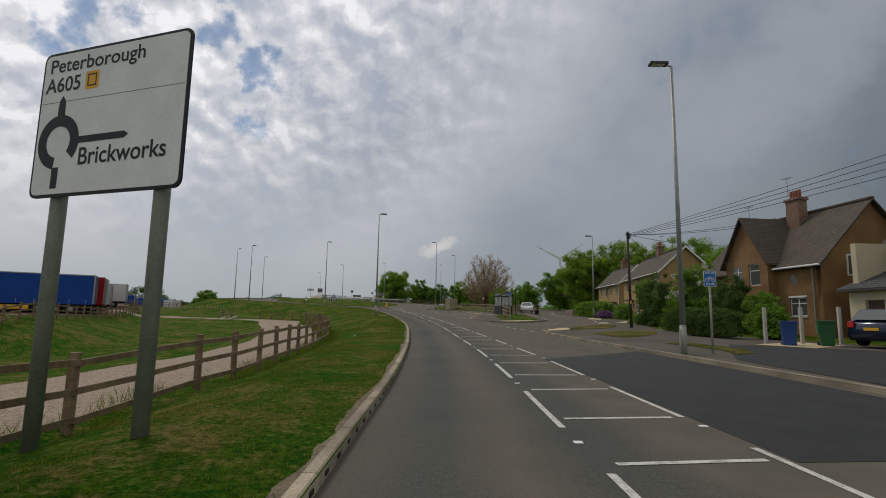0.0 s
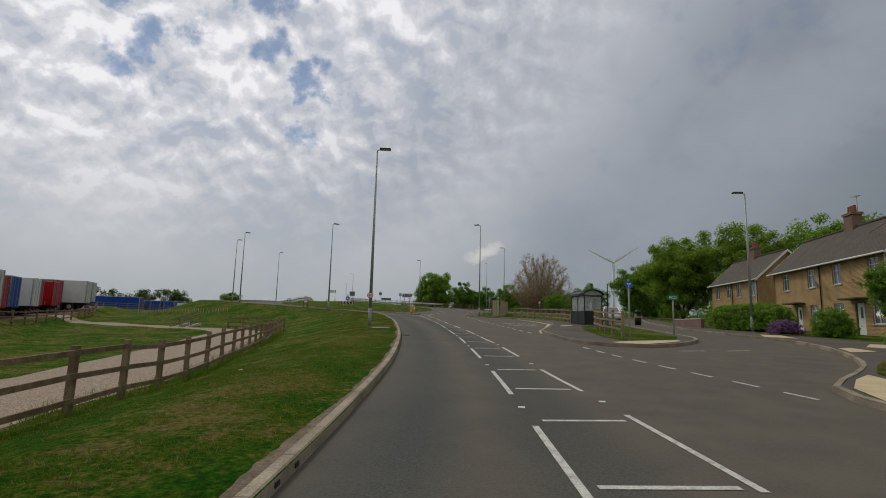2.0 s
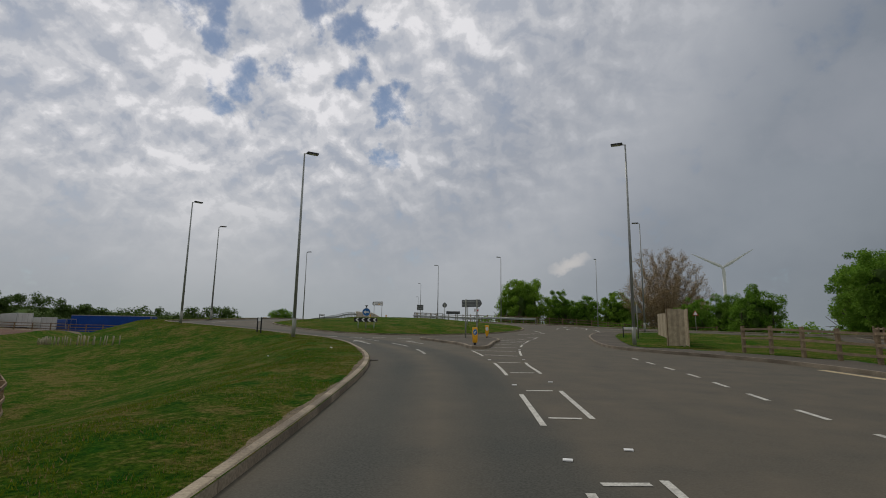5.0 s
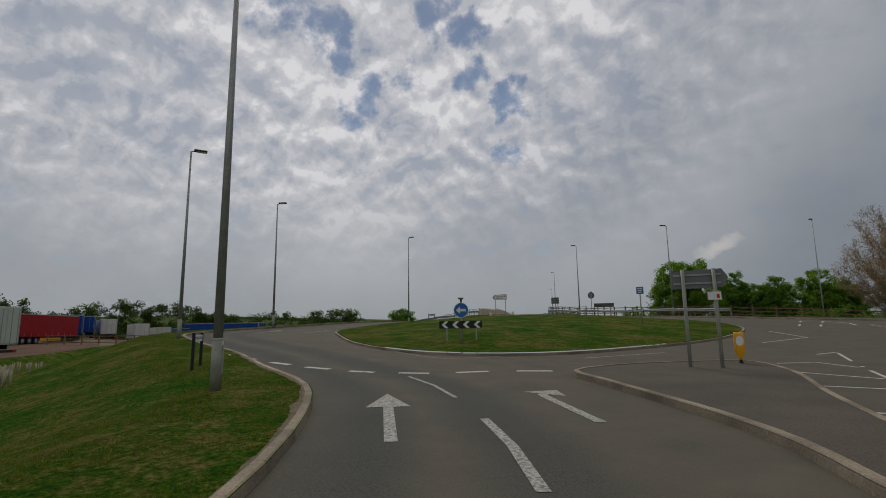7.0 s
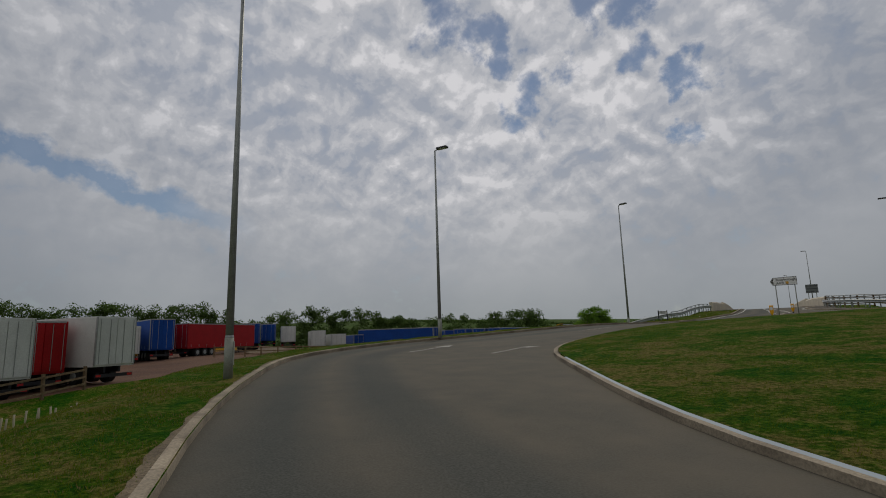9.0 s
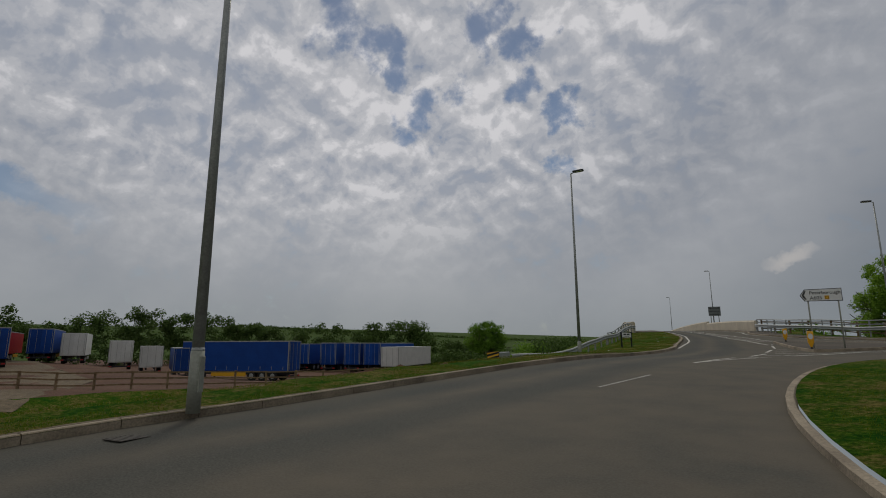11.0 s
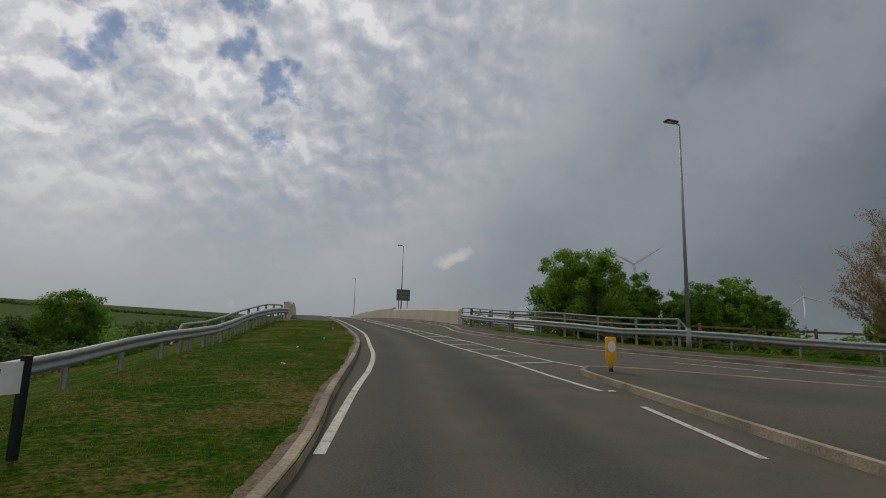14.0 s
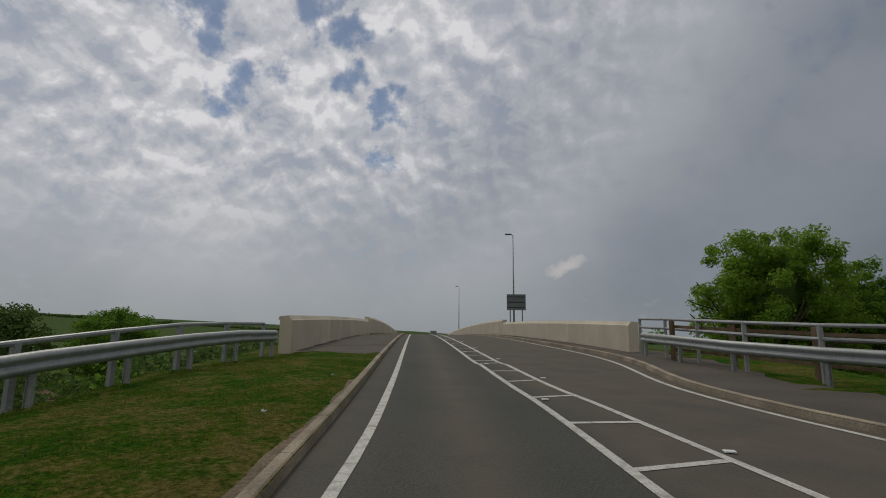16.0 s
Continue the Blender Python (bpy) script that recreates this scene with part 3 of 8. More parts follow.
def build_ground():
    ins = np.arange(-62, 32, 1.0), np.arange(-20, 166, 1.0)
    mid = np.arange(-270, 120, 5.0), np.arange(-60, 330, 5.0)
    gx, gy = [a.ravel() for a in np.meshgrid(*ins)]
    hx, hy = [a.ravel() for a in np.meshgrid(*mid)]
    keep = (hx < -63) | (hx > 32) | (hy < -21) | (hy > 166)
    hx, hy = hx[keep], hy[keep]
    far = np.concatenate([-np.geomspace(280, 4500, 16)[::-1], np.linspace(-200, 200, 9), np.geomspace(280, 4500, 16)])
    fx, fy = [a.ravel() for a in np.meshgrid(far, far + 100)]
    keep = (fx < -275) | (fx > 122) | (fy < -65) | (fy > 335)
    xs, ys = np.concatenate([gx, hx, fx[keep]]), np.concatenate([gy, hy, fy[keep]])
    rng = np.random.default_rng(4)
    n_in = len(gx)
    xs[:n_in] += rng.uniform(-0.25, 0.25, n_in)
    ys[:n_in] += rng.uniform(-0.25, 0.25, n_in)
    loops = [ROAD_POLY, ring, split_in, split_out, split_side, gravel_poly, yard_poly]
    ok = np.ones(len(xs), bool)
    for lp in loops:
        ok &= line_distance(list(lp) + [lp[0]], xs, ys) > 0.3
    pts = [Vector(p) for p in zip(xs[ok], ys[ok])]
    edges = []
    for lp in loops:
        s = len(pts)
        pts += [Vector(p[:2]) for p in lp]
        edges += [(s + i, s + (i + 1) % len(lp)) for i in range(len(lp))]
    for lp in (pave_back,):
        s = len(pts)
        pts += [Vector(p[:2]) for p in lp]
        edges += [(s + i, s + i + 1) for i in range(len(lp) - 1)]
    v, _, f, *_ = geometry.delaunay_2d_cdt(pts, edges, [], 0, 1e-4)
    V = np.array([tuple(p) for p in v])
    F = np.array([list(t) for t in f])
    c = V[F].mean(1)
    cx, cy = c[:, 0], c[:, 1]
    in_road = inside(ROAD_POLY, cx, cy)
    in_isl = inside(ring, cx, cy)
    in_split = inside(split_in, cx, cy) | inside(split_out, cx, cy) | inside(split_side, cx, cy)
    grav, yard = inside(gravel_poly, cx, cy), inside(yard_poly, cx, cy)
    rightpoly_a = [tuple(p)[:2] for p in lineA] + [(28, 112)] + [tuple(p)[:2] for p in pave_back[::-1] if p[1] < 111]
    rightpoly_b = [tuple(p)[:2] for p in lineB if p[1] > 40] + [(40, 112), (22, 112)]
    pave_a = inside(rightpoly_a, cx, cy) & ~in_road
    pave_c = (~in_road) & (line_distance(lineC, cx, cy) < 2.6) & (line_distance(lineL, cx, cy) > 6)
    pave_b = (~in_road) & (line_distance(lineB, cx, cy) < 2.6) & (cx > -4) & ~pave_a & (cy > 40)
    bridge_l = (~in_road) & (line_distance(lineL, cx, cy) < 3.2) & (cy > 156.5)
    road = in_road & ~in_isl & ~in_split
    cls = np.where(road, 0, np.where(in_isl & in_road, 2, np.where(in_split, 3, np.where(grav, 4, np.where(yard, 5, np.where(pave_a | pave_b | pave_c | bridge_l, 3, 1))))))
    big = np.hypot(cx + 20, cy - 80) > 260
    cls = np.where(big & (cls == 1), 6, cls)
    zroad, zland = road_z(V[:, 0], V[:, 1]), land_z(V[:, 0], V[:, 1])
    dring = line_distance(list(ring) + [ring[0]], V[:, 0], V[:, 1])
    zisl = zroad + 0.11 + np.clip(dring / 7, 0, 1) * 0.42
    specs = [(0, "road", zroad, ASPHALT, "grey tarmac carriageway with white markings"), (1, "ground", zland, GRASS, "patchy mown grass verge and bank beside the road"),
             (2, "roundabout_island", zisl, GRASS, "mown grass roundabout island inside a concrete kerb"), (3, "pavement", np.where(inside(ring, V[:, 0], V[:, 1]), zisl, zroad + 0.11), PAVING, "brownish tarmac footway and traffic islands"),
             (4, "path", zland, GRAVEL, "pale buff gravel path behind a timber fence"), (5, "yard", zland, DIRT, "red-brown bare earth trailer yard"),
             (6, "field", zland, FIELD, "wide flat green farm fields")]
    for k, name, z, mat, label in specs:
        tri = F[cls == k]
        used, inv = np.unique(tri, return_inverse=True)
        me = bpy.data.meshes.new(name)
        me.from_pydata(np.column_stack([V[used], z[used]]).tolist(), [], inv.reshape(-1, 3).tolist())
        me.materials.append(mat)
        me.polygons.foreach_set("use_smooth", [True] * len(tri))
        if name == "road":
            ux, uy = V[used][:, 0], V[used][:, 1]
            dl = line_distance(lineL, ux, uy)
            dk = np.minimum.reduce([dl] + [line_distance(q, ux, uy) for q in (lineA, lineB, lineC, list(ring) + [ring[0]])])
            for attr, val in (("lane", dl), ("kerb_distance", dk)):
                me.attributes.new(attr, "FLOAT", "POINT").data.foreach_set("value", val.astype(float))
        tagged(new(name, me), label, name.replace("_", " "), kind="structure")


build_ground()


# ---------------------------------------------------------------- kerbs
def kerb_run(line, side, name="kerb", loop=False, up=0.125, width=0.135, label="pale concrete kerb stones along the road edge"):
    """Kerb stones of about a metre laid along a line; side +1: the road lies to the left of travel."""
    top = thing(name, Matrix(), label, "kerb", kind="structure")
    pts = [Vector((p[0], p[1])) for p in line]
    if loop:
        pts.append(pts[0])
    zs = road_z([p.x for p in pts], [p.y for p in pts])
    for i in range(len(pts) - 1):
        a, b = pts[i], pts[i + 1]
        d = (b - a)
        n = max(1, round(d.length / 0.95))
        nrm = Vector((-d.y, d.x)).normalized() * -side
        for k in range(n):
            t0, t1 = k / n + 0.006 / d.length, (k + 1) / n - 0.006 / d.length
            bm = bmesh.new()
            rows = []
            for t in (t0, t1):
                p, z = a + d * t, zs[i] + (zs[i + 1] - zs[i]) * t
                prof = [(-0.004, -0.12), (0.0, up - 0.03), (0.03, up), (width, up), (width, -0.12)]
                rows.append([bm.verts.new((p.x + nrm.x * u, p.y + nrm.y * u, z + h)) for u, h in prof])
            for j in range(4):
                bm.faces.new((rows[0][j], rows[1][j], rows[1][j + 1], rows[0][j + 1]))
            bm.faces.new(rows[0]); bm.faces.new(rows[1][::-1])
            bmesh.ops.recalc_face_normals(bm, faces=bm.faces)
            part("kerb_stone", bm, KERB, top)
    return top


def kerb_strip(line, side, loop=False, up=0.125, width=0.135, name="kerb"):
    """The same kerb as one plain run, where it stays far off."""
    pts = [Vector((p[0], p[1])) for p in line]
    if loop:
        pts.append(pts[0])
    zs = road_z([p.x for p in pts], [p.y for p in pts])
    bm = bmesh.new()
    prev = None
    for i, p in enumerate(pts):
        m = len(pts) - 1
        d = pts[(i + 1) % m] - pts[(i - 1) % m] if loop else pts[min(i + 1, m)] - pts[max(i - 1, 0)]
        nrm = Vector((-d.y, d.x)).normalized() * -side
        row = [bm.verts.new((p.x + nrm.x * u, p.y + nrm.y * u, zs[i] + h)) for u, h in ((-0.004, -0.12), (0.0, up - 0.03), (0.03, up), (width, up), (width, -0.12))]
        if prev:
            for j in range(4):
                bm.faces.new((prev[j], row[j], row[j + 1], prev[j + 1]))
        prev = row
    bmesh.ops.recalc_face_normals(bm, faces=bm.faces)
    return tagged(part(name, bm, KERB), "pale concrete kerb along the road edge", "kerb", kind="structure")


# ---------------------------------------------------------------- road markings
def ribbon(bm, pts, width, up=0.006):
    """A painted band along pts, following the carriageway."""
    P = [Vector((p[0], p[1])) for p in pts]
    prev = None
    for i, p in enumerate(P):
        d = P[min(i + 1, len(P) - 1)] - P[max(i - 1, 0)]
        nrm = Vector((-d.y, d.x)).normalized() * (width / 2)
        row = [bm.verts.new((q.x, q.y, rz(q.x, q.y, up))) for q in (p + nrm, p - nrm)]
        if prev:
            bm.faces.new((prev[0], prev[1], row[1], row[0]))
        prev = row
    for f in bm.faces:
        if f.normal.z < 0:
            f.normal_flip()
    return bm


def cut(line, step):
    """A line cut to even steps."""
    P = [Vector((p[0], p[1])) for p in line]
    out, left = [P[0]], step
    for a, b in zip(P[:-1], P[1:]):
        d = (b - a).length
        s = left
        while s <= d:
            out.append(a.lerp(b, s / d))
            s += step
        left = s - d
    return out

kerb_run(lineL[:195], -1)
kerb_strip(lineL[194:], -1)
kerb_strip(lineA, 1); kerb_strip(lineB, -1); kerb_strip(lineC, 1)
kerb_strip(ring, -1, True, 0.085); kerb_strip(split_in, -1, True); kerb_strip(split_out, 1, True)


# drainage slots of the first kerb stones: black blocks paint the shade of each opening
slots = thing("kerb_drain", Matrix(), "row of dark drainage slots in the kerb face", "kerb drain", kind="structure")
slot_line = [p for p in cut(lineL, 0.5) if -3 < p.y < 27]
for p, q in zip(slot_line[:-1], slot_line[1:]):
    o = part("drain_slot", boxed(-0.055, 0.055, -0.012, 0.0, -0.022, 0.022, bevel=0.008), RUBBER_AND_HOLE_SHADE, slots)
    o.matrix_basis = pose(p.x, p.y, rz(p.x, p.y, 0.055), 0, 0, math.degrees(math.atan2(q.y - p.y, q.x - p.x)))


def street_lamp(x, y, top, toward, label="tall grey steel street lamp with a flat LED head", base=None, reach=0.45):
    """A tapered column with a short arm and a flat head; toward: where the head points, in degrees."""
    z0 = float(land_z([x], [y])[0]) - 0.02 if base is None else base
    h = top - z0
    ob = thing("street_lamp", pose(x, y, z0, 0, 0, toward), label, "street lamp", "street lamps")
    bm = tubed((0, 0, 0), (0, 0, 0.9), 0.1, 0.1, seg=16)
    smooth(part("base_sleeve", bm, POLE_PAINT, ob))
    bm = tubed((0, 0, 0.9), (0, 0, h - 0.12), 0.088, 0.04, seg=16)
    tube(bm, (0, 0, 0.88), (0, 0, 0.95), 0.1, 0.088, seg=16)
    smooth(part("column", bm, GALV, ob))
    bm = tubed((0, 0, h - 0.14), (reach * 0.6, 0, h - 0.06), 0.03, 0.03, seg=8)
    part("arm", bm, GALV, ob)
    head = part("lamp_head", boxed(reach * 0.3, reach * 0.3 + 0.62, -0.14, 0.14, h - 0.10, h, bevel=0.03), LAMP_HEAD, ob, "flat dark lamp head")
    part("lens", boxed(reach * 0.3 + 0.12, reach * 0.3 + 0.56, -0.11, 0.11, h - 0.11, h - 0.095), WHITE, head)
    bm = boxed(0.07, 0.108, -0.05, 0.05, 0.3, 0.82, bevel=0.008)
    part("door_panel", bm, POLE_PAINT, ob)
    return ob


LAMPS = [(-6.42, 49.0, 11.42, 10), (-1.25, 83.2, 13.75, 170), (2.4, 109.6, 14.86, 180), (-18.15, 78.3, 12.83, 45), (-33.3, 87.5, 13.32, 60), (-41.05, 100.35, 14.31, 20), (-44.05, 124.1, 15.44, 0),
         (-28.6, 144.4, 15.8, 200), (-15.55, 134.0, 15.4, 220), (-0.8, 144.3, 16.2, 250), (-45.9, 189.5, 17.21, 197), (-62.6, 240.4, 17.42, 197), (7.65, 16.4, 10.2, 180), (16.4, 55.8, 10.7, 180)]
for x, y, top, toward in LAMPS:
    street_lamp(x, y, top, toward)


# ---------------------------------------------------------------- white markings
def marking(name, strips, label, mat=MARKING, parent=None):
    """strips: (points, width) each; one painted object per kind of marking."""
    bm = bmesh.new()
    for pts, width in strips:
        ribbon(bm, pts, width)
    ob = part(name, bm, mat)
    return tagged(ob, label, "road marking", kind="structure")


def dashes(line, on, off, width, skip=0.0, step=0.5):
    pts = cut(line, step)
    n_on, n_off, i = max(1, round(on / step)), round(off / step), round(skip / step)
    out = []
    while i + n_on < len(pts):
        out.append((pts[i:i + n_on + 1], width))
        i += n_on + n_off
    return out


def solid(line, width, step=1.0):
    return [(cut(line, step), width)]


def between(a, b, every, width, slant=0.0, inset=0.16):
    """Bars across the strip between two lines."""
    A, B = cut(a, every), spline(b, 0.25)
    out = []
    for p in A:
        q = min(B, key=lambda v: (v.xy - p).length)
        q = q.xy
        d = (q - p).normalized()
        f = Vector((-d.y, d.x)) * slant
        out.append(([p + d * inset, q - d * inset + f], width))
    return out


HATCH_L = [(1.62, -10.8), (1.56, 0), (1.5, 6.7), (1.46, 12), (1.26, 18.5), (0.93, 23.9), (0.53, 28.9), (0.08, 33.3), (-0.66, 39.3), (-1.34, 44.1), (-2.16, 49), (-3.0, 54), (-4.15, 60), (-5.95, 68), (-7.15, 72.0), (-8.4, 75.6)]
HATCH_R = [(3.5, -10.8), (3.42, 3), (3.23, 10.3), (3.02, 16.2), (2.45, 24.5), (1.88, 29.6), (1.24, 33.7), (0.39, 40), (-0.37, 44.4), (-1.27, 49.4), (-2.34, 54.6), (-3.5, 60.5), (-4.95, 67.6), (-5.6, 70.4), (-6.35, 75.6), (-6.75, 79.8), (-6.97, 83.4), (-7.09, 88.2), (-6.95, 93.5)]
hl, hr = spline(HATCH_L, 0.1), spline(HATCH_R, 0.1)
MARKS_L = [-4.0, 0.5, 5.0, 9.5, 14.0, 18.8, 23.8, 28.9, 33.8, 39.1, 44.1, 49.0, 54.2, 59.5, 64.8, 70.1, 75.2]       # far end of each edge mark
MARKS_R = [-3.2, 1.4, 5.9, 10.3, 14.8, 19.8, 24.6, 29.6, 34.4, 39.9, 44.6, 49.4, 54.6, 60.1, 65.5, 70.8, 76.3, 82.5, 88.0, 93.4]


def stretch_of(line, y0, y1):
    return [p for p in line if y0 <= p.y <= y1][::4]


def across(y, y_right=None):
    p, q = (min(line, key=lambda v: abs(v.y - w)) for line, w in ((hl, y), (hr, y_right or y + 0.2)))
    d = (q - p).normalized()
    return ([p + d * 0.15, q - d * 0.15], 0.09)


marking("hatch_edge_line", [(stretch_of(hl, y - 3.05, y), 0.085) for y in MARKS_L] + [(stretch_of(hr, y - 3.1, y), 0.085) for y in MARKS_R], "broken white edge lines of the central hatching")
marking("hatch_bar", [across(y + k) for y in MARKS_L for k in (-2.45, 0.05)], "white cross bars of the central hatching")
marking("splitter_hatch", [([(-8.0, 78.35), (-6.8, 78.6)], 0.1), ([(-8.35, 81.6), (-7.0, 81.7)], 0.1), ([(-8.6, 84.5), (-7.15, 84.5)], 0.1), ([(-8.8, 87.0), (-7.16, 86.2)], 0.1), ([(-8.9, 89.0), (-7.95, 89.7), (-7.2, 88.6)], 0.09),
                           ([(-7.6, 92.4), (-6.98, 93.4)], 0.09), ([(-8.85, 97.4), (-6.95, 101), (-8.2, 105.2)], 0.09)], "white bars beside the traffic island")
# mouth of the side road and the bus bay
marking("side_road_line", dashes([(5.56, 31.4), (5.16, 32.9), (4.46, 35.4), (3.84, 37.9), (3.4, 40.4), (3.2, 42.2)], 0.66, 0.64, 0.09, step=0.1), "broken white line across a side road")
marking("give_way_line", [([(6.5, 40.5), (7.5, 40.85)], 0.09), ([(8.35, 41.1), (9.35, 41.55)], 0.09)], "broken white give-way line at a side road")
marking("bus_bay_line", dashes([(2.13, 48.5), (1.5, 51.6), (1.08, 54.2), (0.43, 58), (-0.27, 61.6), (-0.75, 64.5), (-1.3, 69), (-1.9, 72.5), (-2.5, 76)], 0.85, 0.9, 0.1, step=0.1), "broken white line along a bus bay")
marking("bus_bay_edge", solid([(2.72, 48.6), (2.86, 51.0), (3.62, 55.2), (4.5, 61.5), (4.1, 67), (2.6, 73)], 0.28), "buff surface strip along the bus bay kerb", TACTILE)


def road_text(words, x, y, heading, size, stretch, mat, label):
    cu = bpy.data.curves.new("road_text", "FONT")
    cu.body, cu.size, cu.align_x, cu.align_y = words, size, "CENTER", "CENTER"
    tmp = new("road_text", cu)
    dg = bpy.context.evaluated_depsgraph_get()
    me = bpy.data.meshes.new_from_object(tmp.evaluated_get(dg))
    bpy.data.objects.remove(tmp)
    me.materials.clear()
    me.materials.append(mat)
    m = Matrix.Translation((x, y, 0)) @ Matrix.Rotation(radians(heading), 4, "Z") @ Matrix.Diagonal((1, stretch, 1, 1))
    me.transform(m)
    for v in me.vertices:
        v.co.z = rz(v.co.x, v.co.y, 0.007)
    return tagged(new("road_lettering", me), label, "road marking", kind="structure")


road_text("BUS", 2.35, 58.2, 188, 1.15, 2.0, MARKING_OLD, "worn white lettering painted in a bus bay")
road_text("STOP", 2.15, 61.2, 188, 1.05, 2.0, MARKING_OLD, "worn white lettering painted in a bus bay")
# roundabout entry
GW = [((-23.7, 83.4), (-22.75, 83.1)), ((-21.7, 82.8), (-20.8, 82.65)), ((-20, 82.45), (-19.1, 82.4)), ((-18.4, 82.35), (-17.7, 82.45)), ((-17.1, 82.65), (-16.4, 82.95)), ((-15.9, 83.4), (-15.3, 84.0)), ((-14.7, 84.4), (-13.9, 84.8))]
marking("give_way_line", [(g, 0.2) for g in GW], "broken white give-way line at a roundabout")
marking("lane_line", [([(-16.5, 82.2), (-15.3, 81.3), (-14.2, 80.2)], 0.08), ([(-13.0, 78.8), (-12.1, 77.6), (-11.3, 76.3)], 0.13), ([(-10.3, 74.4), (-9.6, 72.9), (-9.2, 71.9)], 0.11)], "speckled white lane line", MARKING_OLD)


def arrow(x0, y0, x1, y1, head, mat, bend=0.0, wide=1.0):
    """A painted lane arrow from tail to tip."""
    a, b = Vector((x0, y0)), Vector((x1, y1))
    d = (b - a).normalized()
    n = Vector((-d.y, d.x))
    neck = b - d * head
    strips = [([a, a.lerp(neck, 0.5), neck], 0.16 * wide)]
    bm = bmesh.new()
    for pts, w in strips:
        ribbon(bm, pts, w)
    if bend:
        d2 = (d + n * bend).normalized()
        n2 = Vector((-d2.y, d2.x))
        tip, base = neck + d2 * (head * 1.0), neck + d2 * 0.1
        ribbon(bm, [neck - d * 0.05, base], 0.16 * wide)
        corners = [tip, base + n2 * 0.42 * wide, base - n2 * 0.42 * wide]
    else:
        corners = [b, neck + n * 0.36, neck - n * 0.36]
    f = bm.faces.new([bm.verts.new((p.x, p.y, rz(p.x, p.y, 0.0065))) for p in corners])
    bm.normal_update()
    if f.normal.z < 0:
        f.normal_flip()
    return tagged(part("lane_arrow", bm, mat), "white painted lane arrow on tarmac", "lane arrow", kind="structure")


arrow(-13.4, 77.1, -15.5, 79.95, 1.3, MARKING_OLD)
arrow(-11.5, 79.3, -13.37, 81.7, 0.65, MARKING_OLD, -1.0, 1.0)
arrow(-36.45, 94.9, -37.4, 97.9, 0.95, MARKING_OLD, 0.0, 0.7)
arrow(-33.0, 95.6, -33.7, 98.4, 0.75, MARKING_OLD, -0.9, 0.6)
marking("ring_line", [([(-37.0, 106.3), (-36.6, 108.7)], 0.07), ([(-20.94, 87.8), (-19.03, 86.71), (-17.91, 86.35), (-17.09, 87.1), (-16.22, 88.53)], 0.06), ([(-14, 88.5), (-12, 91.5)], 0.08)], "thin worn white lines on the roundabout", MARKING_OLD)
# exit nose
NOSE = [([(-35.12, 126.4), (-35.18, 123.5)], 0.13), ([(-35.1, 122.0), (-35.4, 118.9)], 0.13), ([(-35.75, 117.0), (-36.05, 114.8), (-36.33, 112.6)], 0.095), ([(-35.1, 117.2), (-35.8, 114.8), (-36.3, 112.75)], 0.095), ([(-35.94, 114.65), (-35.86, 114.52), (-35.77, 114.75)], 0.09),
        ([(-34.8, 122.6), (-33.98, 122.2), (-32, 123.9), (-30.1, 125.8)], 0.12), ([(-35.1, 120.35), (-34.4, 120.1), (-33.0, 121.6)], 0.12), ([(-35.45, 117.95), (-35.25, 117.5), (-34.75, 118.15)], 0.12),
        ([(-34.1, 119.7), (-33.0, 121.8), (-31.8, 124.1)], 0.13), ([(-30.1, 126.8), (-28.3, 129.2), (-26.6, 131.4)], 0.13), ([(-32.75, 123.9), (-30.1, 126.9), (-27.6, 129.4)], 0.11), ([(-35.31, 130.9), (-35.05, 128.1)], 0.11),
        ([(-34.9, 124.3), (-34.2, 124.4)], 0.11), ([(-34.95, 126.6), (-34.5, 126.6)], 0.11)]
marking("nose_hatching", NOSE, "white hatching ahead of a traffic island")
# bridge approach
EDGE_L = [(-39.62, 127.6), (-39.95, 130.5), (-40.1, 132), (-40.2, 133.5), (-40.4, 135.3), (-40.68, 137.1), (-41.4, 140.6), at_bridge(5, -1.08), at_bridge(10, -0.95), at_bridge(20, -0.92), at_bridge(60, -0.92), at_bridge(240, -0.92)]
marking("edge_line", solid(spline(EDGE_L), 0.12), "white edge line of the carriageway")
SEP_L = [(-35.58, 132.3), (-36.26, 134.3), (-37.14, 137.4), (-38.3, 140.9), at_bridge(3, 1.5), at_bridge(8, 1.5), at_bridge(14, 1.35), at_bridge(40, 1.2), at_bridge(240, 1.2)]
SEP_R = [(-34.6, 135.7), (-35.5, 137.1), (-36.3, 139.4), (-37.4, 143.0), at_bridge(4, 2.8), at_bridge(8, 2.45), at_bridge(14, 2.1), at_bridge(40, 1.9), at_bridge(240, 1.9)]
sl, sr = spline(SEP_L), spline(SEP_R)
marking("separator_line", solid(sl, 0.115) + solid(sr, 0.115), "white lines along the central hatching of the bridge")
marking("separator_bar", between(sl[4:110], SEP_R, 2.0, 0.11, 0.12, 0.05), "white diagonal bars between the separator lines")
EDGE_R = [(p.x + 0.0, p.y) for p in spline([(-24.3, 135.2), (-29.7, 140.6), (-35.0, 145.7), (-38.2, 151.2), at_bridge(17.5, 5.85), at_bridge(30, 5.8), at_bridge(60, 5.8), at_bridge(240, 5.8)])]
marking("edge_line", solid(EDGE_R, 0.12), "white edge line of the carriageway")
RLANE = [(-14, 128.3), (-20, 131.6), (-27.6, 136.2), (-31.5, 139.0)]
marking("lane_line", dashes(spline(RLANE), 2.5, 2.0, 0.11), "broken white lane line on the approach")
